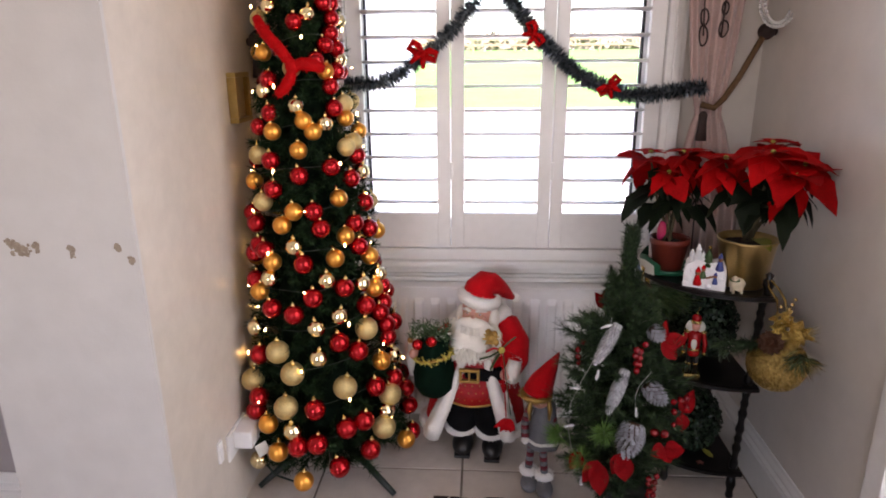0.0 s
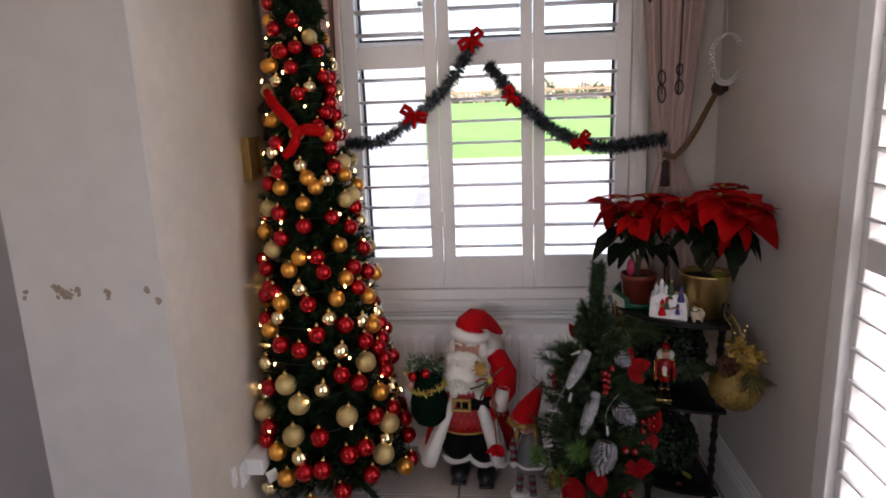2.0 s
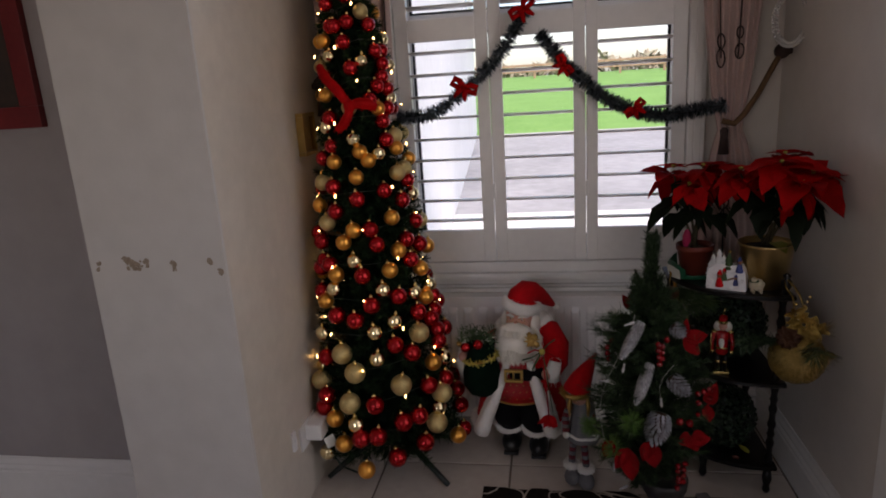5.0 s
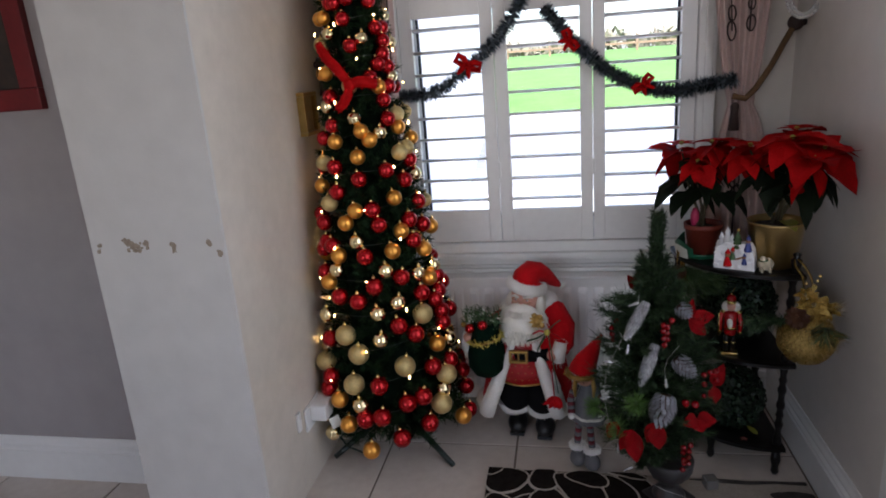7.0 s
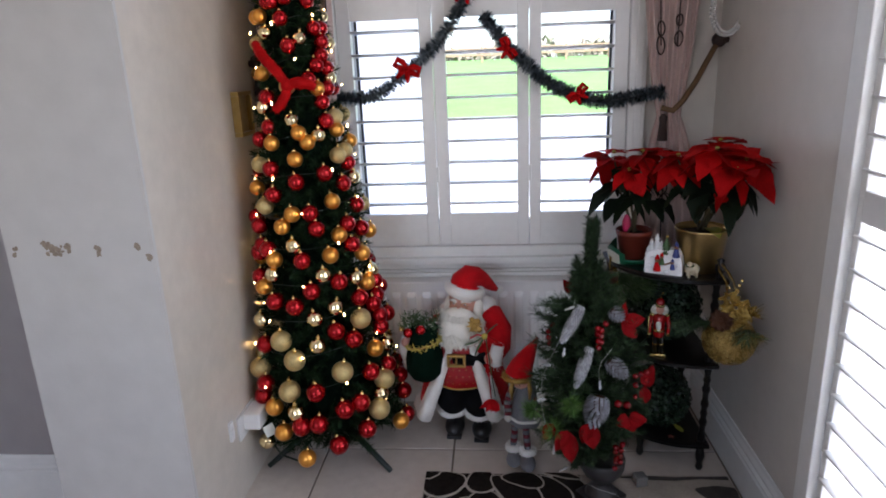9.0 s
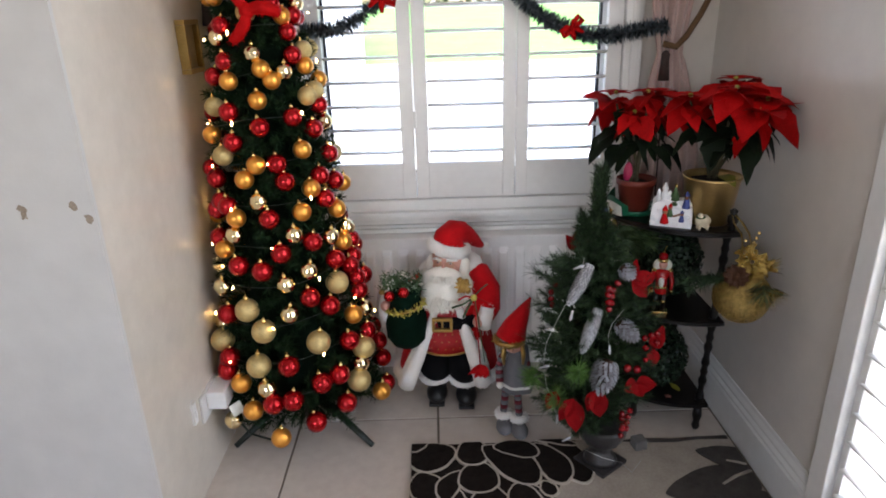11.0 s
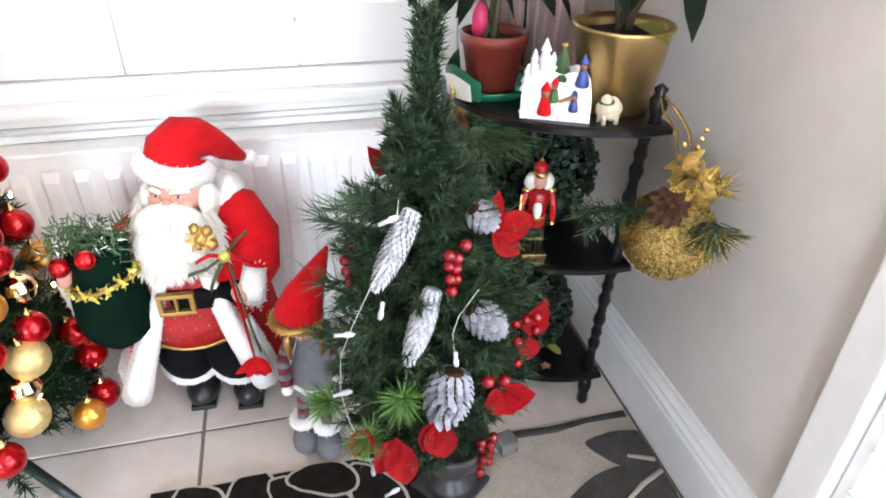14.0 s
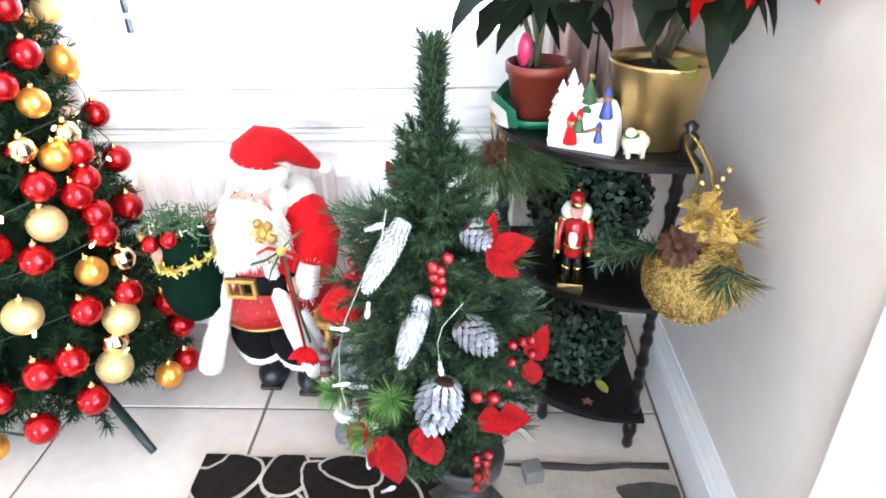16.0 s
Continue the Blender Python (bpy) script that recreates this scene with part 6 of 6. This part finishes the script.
def curtain(label, spec, motifs, rope):
    ob = thing("curtain", label, "curtain", (0, 0, 0))
    ztop, zlow = spec["ztop"], spec["zlow"]
    U, V = 90, 60
    verts, faces = [], []
    for j in range(V):
        z = zlow + (ztop - zlow) * j / (V - 1)
        for i in range(U):
            verts.append(curtain_point(i / (U - 1), z, **spec))
    faces = [(j * U + i, j * U + i + 1, (j + 1) * U + i + 1, (j + 1) * U + i) for j in range(V - 1) for i in range(U - 1)]
    back = [v + Vector((0, 0.003, 0)) for v in verts]
    n = len(verts)
    part("cloth", Geo().add(verts + back, faces + [tuple(n + k for k in f[::-1]) for f in faces], 0, True), CURTAIN, ob)
    for u0, z0, z1, rings in motifs:
        at = lambda u, z: curtain_point(u, z, **spec) - Vector((0, 0.004, 0))
        if z1 > z0:
            part("embroidered_stalk", Geo().tube([at(u0, z0 + (z1 - z0) * k / 16) for k in range(17)], 0.0032, 5), EMBROIDER, ob, "dark embroidered stalk")
        for du, z, r in rings:
            part("embroidered_ring", Geo().tube([at(u0 + du + r * 3.2 * math.cos(k * math.pi / 8), z + r * math.sin(k * math.pi / 8)) for k in range(17)], 0.0030, 5), EMBROIDER, ob, "dark embroidered ring")
    if rope:
        rp = thing("curtain_tieback", "brown rope tieback hooked to the side wall", "tieback", (0, 0, 0))
        part("rope", Geo().tube(rope, 0.010, 8), ROPE, rp)
        part("hook", Geo().tube([rope[-1], Vector(rope[-1]) + Vector((0.03, 0, 0.0))], 0.012, 8).ball(rope[-1], (0.026, 0.026, 0.026), 12, 8), EMBROIDER, rp, "dark round wall hook")
        part("tassel", Geo().lathe([(0.006, 0.0), (0.014, -0.01), (0.012, -0.03), (0.018, -0.09), (0.0, -0.092)][::-1], 12, at=Matrix.Translation(Vector(rope[0]) + Vector((0.005, -0.018, -0.02)))), EMBROIDER, rp)
    return ob


curtain("dusty pink curtain with dark ring embroidery, tied back", dict(top=(1.13, 1.44), tie=(1.262, 1.335), low=(1.20, 1.43), ztop=2.46, ztie=1.19, zlow=0.62, y0=2.435, folds=5, depth=0.018),
        ((0.12, 1.72, 2.4, ((0.0, 1.74, 0.014),)), (0.30, 1.42, 2.42, ((-0.02, 1.42, 0.030), (0.0, 1.475, 0.024), (0.03, 1.90, 0.022), (0.02, 1.86, 0.016))), (0.62, 1.42, 2.2, ((0.02, 1.44, 0.024), (-0.02, 2.12, 0.036), (0.10, 2.15, 0.030), (-0.10, 2.19, 0.026), (0.04, 2.22, 0.030), (0.12, 2.06, 0.024), (0.01, 1.50, 0.018))), (0.40, 0.70, 1.05, ((0.0, 0.93, 0.028), (0.06, 0.985, 0.022), (0.02, 0.87, 0.034)))),
        [(1.262, 2.395, 1.215), (1.300, 2.385, 1.205), (1.335, 2.40, 1.235), (1.385, 2.43, 1.30), (1.425, 2.45, 1.37), (1.462, 2.465, 1.432)])
curtain("dusty pink curtain with dark embroidery behind the tree", dict(top=(-0.15, 0.145), tie=(-0.13, 0.115), low=(-0.15, 0.11), ztop=2.46, ztie=1.15, zlow=0.62, y0=2.445, folds=5, depth=0.016),
        ((0.30, 1.3, 2.4, ((0.0, 2.18, 0.026),)), (0.78, 1.3, 2.42, ((0.06, 2.08, 0.022), (0.04, 2.03, 0.028), (0.08, 1.93, 0.020))), (0.95, 1.3, 2.42, ())), None)
tie = thing("curtain_tieback", "dark round hook with a brown rope beside the tall tree", "tieback", (0, 0, 0))
part("rope", Geo().tube([(0.02, 2.41, 1.215), (-0.04, 2.405, 1.225), (-0.10, 2.41, 1.31), (-0.140, 2.415, 1.405)], 0.010, 8), ROPE, tie)
part("hook", Geo().tube([(-0.140, 2.415, 1.415), (WX0, 2.415, 1.415)], 0.012, 8).ball((-0.140, 2.415, 1.415), (0.030, 0.030, 0.036), 14, 10, rough=0.06), EMBROIDER, tie, "dark round wall hook")
part("tassel", Geo().lathe([(0.0, -0.092), (0.018, -0.09), (0.012, -0.03), (0.014, -0.01), (0.006, 0.0)], 12, at=Matrix.Translation((-0.142, 2.395, 1.395))), EMBROIDER, tie)
pole = thing("curtain_pole", "dark slim curtain pole above the window", "curtain pole", (0, 0, 0))
part("rod", Geo().tube([(-0.16, 2.445, 2.475), (1.48, 2.445, 2.475)], 0.012, 12), EMBROIDER, pole)
for x in (0.02, 1.30):
    part("bracket", Geo().box(x - 0.01, 2.445, 2.465, x + 0.01, WY, 2.485, 0.002), EMBROIDER, pole)

# ---------- tinsel garland over the shutters ----------
TINSEL = mat("dark_green_tinsel", (0.006, 0.016, 0.018), 0.3, second=(0.26, 0.30, 0.34), scale=60, metal=0.6, per_island=1.0)


def garland(label, pts, r0, seed):
    ob = thing("tinsel_garland", label, "garland", (0, 0, 0))
    pts = [Vector(p) for p in pts]
    path = []
    for i in range(len(pts) - 1):
        p0, p1, p2, p3 = pts[max(i - 1, 0)], pts[i], pts[i + 1], pts[min(i + 2, len(pts) - 1)]
        for k in range(10):
            t = k / 10
            path.append(0.5 * ((2 * p1) + (p2 - p0) * t + (2 * p0 - 5 * p1 + 4 * p2 - p3) * t * t + (3 * p1 - p0 - 3 * p2 + p3) * t ** 3))
    path.append(pts[-1])
    part("wire", Geo().tube(path, 0.003, 6), TINSEL, ob)
    rg = np.random.RandomState(seed)
    arr = np.array([tuple(p) for p in path])
    n = len(arr) * 62
    i = rg.randint(0, len(arr) - 1, n)
    st = arr[i] + (arr[i + 1] - arr[i]) * rg.uniform(0, 1, (n, 1))
    d = arr[i + 1] - arr[i]
    d /= np.linalg.norm(d, axis=1, keepdims=True)
    w = rg.normal(size=(n, 3))
    w -= d * (w * d).sum(1, keepdims=True) * 0.85
    part("tinsel", Geo().needles(st, w, r0 * rg.uniform(0.6, 1.25, n), 0.0017), TINSEL, ob)
    return ob


GYY = 2.478
garland("dark green tinsel garland draped across the shutters", [(0.09, 2.46, 1.285), (0.15, GYY, 1.278), (0.267, GYY, 1.292), (0.379, GYY, 1.364), (0.49, GYY, 1.457), (0.56, GYY, 1.545), (0.612, GYY, 1.63)], 0.030, 1)
garland("dark green tinsel garland draped from shutter to curtain", [(0.655, GYY, 1.545), (0.70, GYY, 1.495), (0.742, GYY, 1.437), (0.80, GYY, 1.385), (0.862, GYY, 1.328), (0.925, GYY, 1.288), (0.991, GYY, 1.261), (1.05, GYY, 1.242), (1.12, GYY, 1.240), (1.20, GYY - 0.03, 1.255), (1.272, 2.40, 1.268)], 0.030, 2)


def red_bow(x, z, tilt, s=1.0):
    ob = thing("garland_bow", "small bright red satin bow on the tinsel garland", "bow", Matrix.Translation((x, GYY - 0.032, z)) @ Matrix.Rotation(radians(tilt), 4, "Y") @ Matrix.Scale(s, 4), "bows on the garland")
    for k in (-1, 1):
        part("loop", ribbon_strip([(0, 0, 0), (k * 0.018, -0.010, 0.014), (k * 0.042, -0.006, 0.016), (k * 0.046, 0.002, -0.006), (k * 0.020, 0.002, -0.008), (0, 0.002, 0)], 0.011, (0, -1, 0.35)), REDSILK, ob)
        part("tail", ribbon_strip([(0, 0, 0), (k * 0.012, -0.004, -0.022), (k * 0.022, -0.002, -0.046)], 0.010, (0, -1, 0.1)), REDSILK, ob)
    part("knot", Geo().ball((0, -0.004, 0), (0.010, 0.008, 0.010), 10, 8), REDSILK, ob)


red_bow(0.385, 1.378, 25)
red_bow(0.600, 1.630, -35, 0.95)
red_bow(0.742, 1.432, 60, 0.8)
red_bow(0.985, 1.270, -40, 0.8)

# ---------- rug ----------
RUGBASE = mat("beige_rug_pile", (0.44, 0.385, 0.32), 0.98, second=(0.31, 0.265, 0.22), scale=16, bump=0.9, bscale=350)
RUGDARK = mat("dark_brown_rug_pile", (0.016, 0.012, 0.010), 0.98, var=0.6, scale=40, bump=0.9, bscale=350, spec=0.1)
RUGGREY = mat("grey_brown_rug_pile", (0.070, 0.063, 0.058), 0.98, var=0.45, scale=40, bump=0.9, bscale=350, spec=0.1)
RUGLINE = mat("cream_rug_pile", (0.46, 0.41, 0.34), 0.98, var=0.25, scale=40, bump=0.9, bscale=350)


def rug():
    ob = thing("rug", "beige rug with dark petals outlined cream and a grey leaf", "rug", (0, 0, 0))
    part("base", Geo().box(0.432, 1.34, 0.0, 1.462, 2.032, 0.010, 0.003), RUGBASE, ob, "beige short pile")
    low = 0.0095

    def outline(cx, cy, ln, w, deg, blunt=0.62, skew=0.0, grow=0.0):
        """A petal of length ln and width w, its long axis turned by deg, kept within the rug."""
        a = radians(deg)
        n = 18
        us = [math.cos(math.pi * k / n) for k in range(n + 1)]
        side = [(u, 1) for u in us] + [(u, -1) for u in us[::-1][1:-1]]
        pts = []
        for u, sgn in side:
            p = (0.5 * ln + grow) * u
            q = (0.5 * w + grow) * sgn * (1 - u * u) ** blunt * (1 + 0.22 * u) + skew * (u * u - 0.4)
            wob = 0.0012 * math.sin(31 * u + 5 * sgn + 40 * cx)
            pts.append((min(1.460, max(0.434, cx + p * math.cos(a) - (q + wob) * math.sin(a))), min(2.030, max(1.343, cy + p * math.sin(a) + (q + wob) * math.cos(a)))))
        return pts

    part("dark_field", Geo().prism([(0.436, 1.345), (0.790, 1.345), (0.830, 1.60), (0.850, 1.76), (0.885, 1.84), (0.945, 1.885), (0.965, 2.028), (0.436, 2.028)], low, 0.0108), RUGDARK, ob, "dark brown short pile")
    # scale-like petals, those towards the window lying over the ones before them
    petals = []
    for row in range(4):
        y = 1.44 + 0.105 * row
        for i in range(-1, 5):
            x = 0.485 + 0.122 * i + (0.060 if row % 2 else 0.0)
            if x < 0.86 - 0.03 * (3 - row):
                petals.append((x, y, 0.150, 0.112, -88 + 9 * (i - 1), 0.55, 0.0))
    petals += [(0.482, 1.835, 0.120, 0.100, -70, 0.6, 0.0), (0.552, 1.835, 0.130, 0.060, -112, 0.7, 0.01), (0.640, 1.868, 0.130, 0.114, -92, 0.5, 0.0), (0.765, 1.770, 0.125, 0.092, -80, 0.55, 0.0), (0.841, 1.808, 0.060, 0.042, -70, 0.6, 0.0),
               (0.926, 1.945, 0.240, 0.100, -72, 0.6, -0.012), (0.500, 1.968, 0.150, 0.126, -158, 0.5, 0.0), (0.452, 2.018, 0.070, 0.040, -150, 0.6, 0.0), (0.628, 1.985, 0.125, 0.092, -94, 0.5, 0.0),
               (0.868, 1.922, 0.190, 0.094, -72, 0.58, -0.010), (0.744, 1.925, 0.225, 0.112, -50, 0.6, -0.012), (0.768, 1.990, 0.140, 0.074, -16, 0.55, -0.010), (0.905, 2.018, 0.120, 0.024, -14, 0.7, -0.006)]
    for k, (x, y, ln, w, deg, blunt, skew) in enumerate(petals):
        z = 0.0112 + 0.00022 * k
        part("petal_border", Geo().prism(outline(x, y, ln, w, deg, blunt, skew, 0.0065), low, z), RUGLINE, ob)
        part("petal", Geo().prism(outline(x, y, ln, w, deg, blunt, skew), low, z + 0.00011), RUGDARK, ob)
    # grey leaves and stalk on the beige field
    for x, y, ln, w, deg, blunt, skew in ((1.330, 1.800, 0.315, 0.165, 14, 0.75, 0.020), (1.425, 1.925, 0.200, 0.105, -16, 0.8, 0.010), (1.440, 1.738, 0.070, 0.060, 70, 0.7, 0.0)):
        part("leaf", Geo().prism(outline(x, y, ln, w, deg, blunt, skew), low, 0.0128 + 0.0004 * x), RUGGREY, ob, "grey brown leaf")
    for pts in ([(1.352, 1.803), (1.405, 1.835), (1.458, 1.856)], [(1.405, 1.906), (1.430, 1.897), (1.458, 1.884)]):
        part("leaf_vein", Geo().tube([(x, y, 0.0136) for x, y in pts], [0.004, 0.006, 0.006], 6, flat=0.3), RUGLINE, ob)
    part("stalk", Geo().tube([(1.10, 2.016, 0.0125), (1.20, 2.014, 0.0125), (1.28, 2.010, 0.0125), (1.36, 2.018, 0.0125), (1.455, 2.018, 0.0125)], [0.003, 0.011, 0.010, 0.007, 0.010], 6, flat=0.25), RUGGREY, ob)


rug()
tagged(part("battery_box", Geo().box(-0.020, -0.020, 0, 0.020, 0.020, 0.034, 0.004), mat("smoky_clear_plastic", (0.30, 0.29, 0.28), 0.15, trans=0.5, var=0.1), at=Matrix.Translation((1.158, 1.985, 0.0105)) @ Matrix.Rotation(radians(12), 4, "Z")), "small clear plastic battery box on the rug", "battery box")

# ---------- wall lamp, hanging ring, pictures, socket ----------
CHROME = mat("polished_chrome", (0.75, 0.75, 0.77), 0.12, metal=1.0, var=0.05)
OPAL = mat("opal_glass_shade", (0.72, 0.70, 0.66), 0.25, var=0.05)
lamp = thing("wall_lamp", "chrome wall lamp with a pale glass shade, unlit", "wall lamp", (0, 0, 0))
part("wall_plate", Geo().lathe([(0.046, 0.0), (0.048, 0.006), (0.040, 0.016), (0.015, 0.020)], 24, at=Matrix.Translation((WX1, 2.107, 1.955)) @ Matrix.Rotation(radians(-90), 4, "Y") @ Matrix.Diagonal((1.15, 0.75, 1, 1))), CHROME, lamp)
part("arm", Geo().tube([(1.48, 2.107, 1.96), (1.45, 2.13, 1.99), (1.435, 2.20, 1.985), (1.425, 2.24, 1.965)], 0.005, 8), CHROME, lamp)
part("cone_holder", Geo().lathe([(0.004, 1.925), (0.007, 1.94), (0.010, 1.955), (0.030, 2.055), (0.028, 2.056)], 20, at=Matrix.Translation((1.418, 2.25, 0))), CHROME, lamp)
part("shade", Geo().lathe([(0.028, 2.056), (0.034, 2.07), (0.050, 2.24), (0.047, 2.24), (0.031, 2.075)], 24, at=Matrix.Translation((1.418, 2.25, 0))), OPAL, lamp)
ring = thing("hanging_ring_ornament", "beaded silver ring hanging under a black tag", "ornament", (1.452, 2.395, 0))
part("tag", Geo().box(-0.026, -0.006, 1.745, 0.026, 0.006, 1.905, 0.003), GASKET, ring, "black tag")
part("cord", Geo().tube([(0, 0, 1.93), (0, 0, 1.74), (0.004, 0, 1.61)], 0.0018, 6), WIRE, ring)
hoop = [(0.006 + 0.052 * math.cos(k * math.pi / 20), 0, 1.525 + 0.082 * math.sin(k * math.pi / 20)) for k in range(41)]
PEARL = mat("silver_white_bead", (0.70, 0.70, 0.69), 0.25, metal=0.3, var=0.1, scale=40)
bead = Geo().ball((0, 0, 0), 0.0062, 8, 6).mesh("bead", PEARL)
for turn, grow in ((-16, 1.0), (14, 0.94)):
    spin = Matrix.Translation((0.006, 0, 1.607)) @ Matrix.Rotation(radians(turn), 4, "Z") @ Matrix.Translation((-0.006, 0, -1.607))
    path = [spin @ Vector((0.006 + (x - 0.006) * grow, 0, 1.607 + (z - 1.607) * grow)) for x, y, z in hoop]
    part("hoop", Geo().tube(path, 0.0035, 8), CHROME, ring)
    for k in range(40):
        part("bead", bead, PEARL, ring, at=tuple(path[k] + Vector((0, -0.005, 0))))

FRAMERED = mat("dark_red_picture_frame", (0.16, 0.008, 0.010), 0.5, var=0.2, scale=10)
PICDARK = mat("dark_picture_print", (0.02, 0.018, 0.016), 0.5, second=(0.05, 0.03, 0.02), scale=6)
pic = thing("framed_picture", "dark picture in a wide deep red frame", "picture", (-1.06, 1.88, 1.56))
for a, b, c, d in ((-0.21, -0.22, 0.21, -0.155), (-0.21, 0.155, 0.21, 0.22), (-0.21, -0.155, -0.145, 0.155), (0.145, -0.155, 0.21, 0.155)):
    part("frame_rail", Geo().box(a, -0.025, b, c, 0.0, d, 0.003), FRAMERED, pic)
part("print", Geo().box(-0.145, -0.012, -0.155, 0.145, 0.0, 0.155), PICDARK, pic)
BRASS = mat("brushed_brass_frame", (0.40, 0.27, 0.09), 0.35, metal=0.9, var=0.25, scale=30)
gp2 = thing("brass_framed_picture", "small brass framed picture on the alcove wall", "picture", (WX0, 2.265, 1.252))
for a, b, c, d in ((-0.060, -0.074, 0.060, -0.060), (-0.060, 0.060, 0.060, 0.074), (-0.060, -0.060, -0.046, 0.060), (0.046, -0.060, 0.060, 0.060)):
    part("frame_rail", Geo().box(0.0, a, b, 0.028, c, d, 0.003), BRASS, gp2)
part("print", Geo().box(0.0, -0.046, -0.060, 0.012, 0.046, 0.060), mat("gold_toned_print", (0.32, 0.22, 0.09), 0.4, var=0.3, scale=25), gp2)
PLASTIC = mat("white_socket_plastic", (0.76, 0.76, 0.75), 0.35, var=0.05)
sock = thing("wall_socket", "white double wall socket with plugged-in adapter", "socket", (WX0, 1.985, 0.245))
part("plate", Geo().box(0, -0.073, -0.043, 0.008, 0.073, 0.043, 0.003), PLASTIC, sock)
part("adapter", Geo().box(0.008, -0.038, -0.018, 0.066, 0.060, 0.040, 0.006), PLASTIC, sock, "white plug adapter")
part("plug_cable", Geo().tube([(0.05, 0.02, -0.018), (0.06, 0.03, -0.09), (0.09, 0.06, -0.18), (0.15, 0.10, -0.238)], 0.0035, 8), CABLE, sock)
part("tag", Geo().box(-0.001, -0.018, -0.022, 0.001, 0.018, 0.022, at=Matrix.Translation((0.085, -0.01, -0.035)) @ Matrix.Rotation(radians(-55), 4, "Z") @ Matrix.Rotation(radians(15), 4, "X")), WHITEPAPER, sock, "white printed paper tag")
sw = thing("wall_switch", "narrow white fused switch plate on the alcove wall", "switch", (WX0, 1.862, 0.275))
part("plate", Geo().box(0, -0.012, -0.034, 0.009, 0.012, 0.034, 0.002), PLASTIC, sw)
part("rocker", Geo().box(0.009, -0.005, -0.012, 0.013, 0.005, 0.012, 0.001), PLASTIC, sw)

lay_tiles()
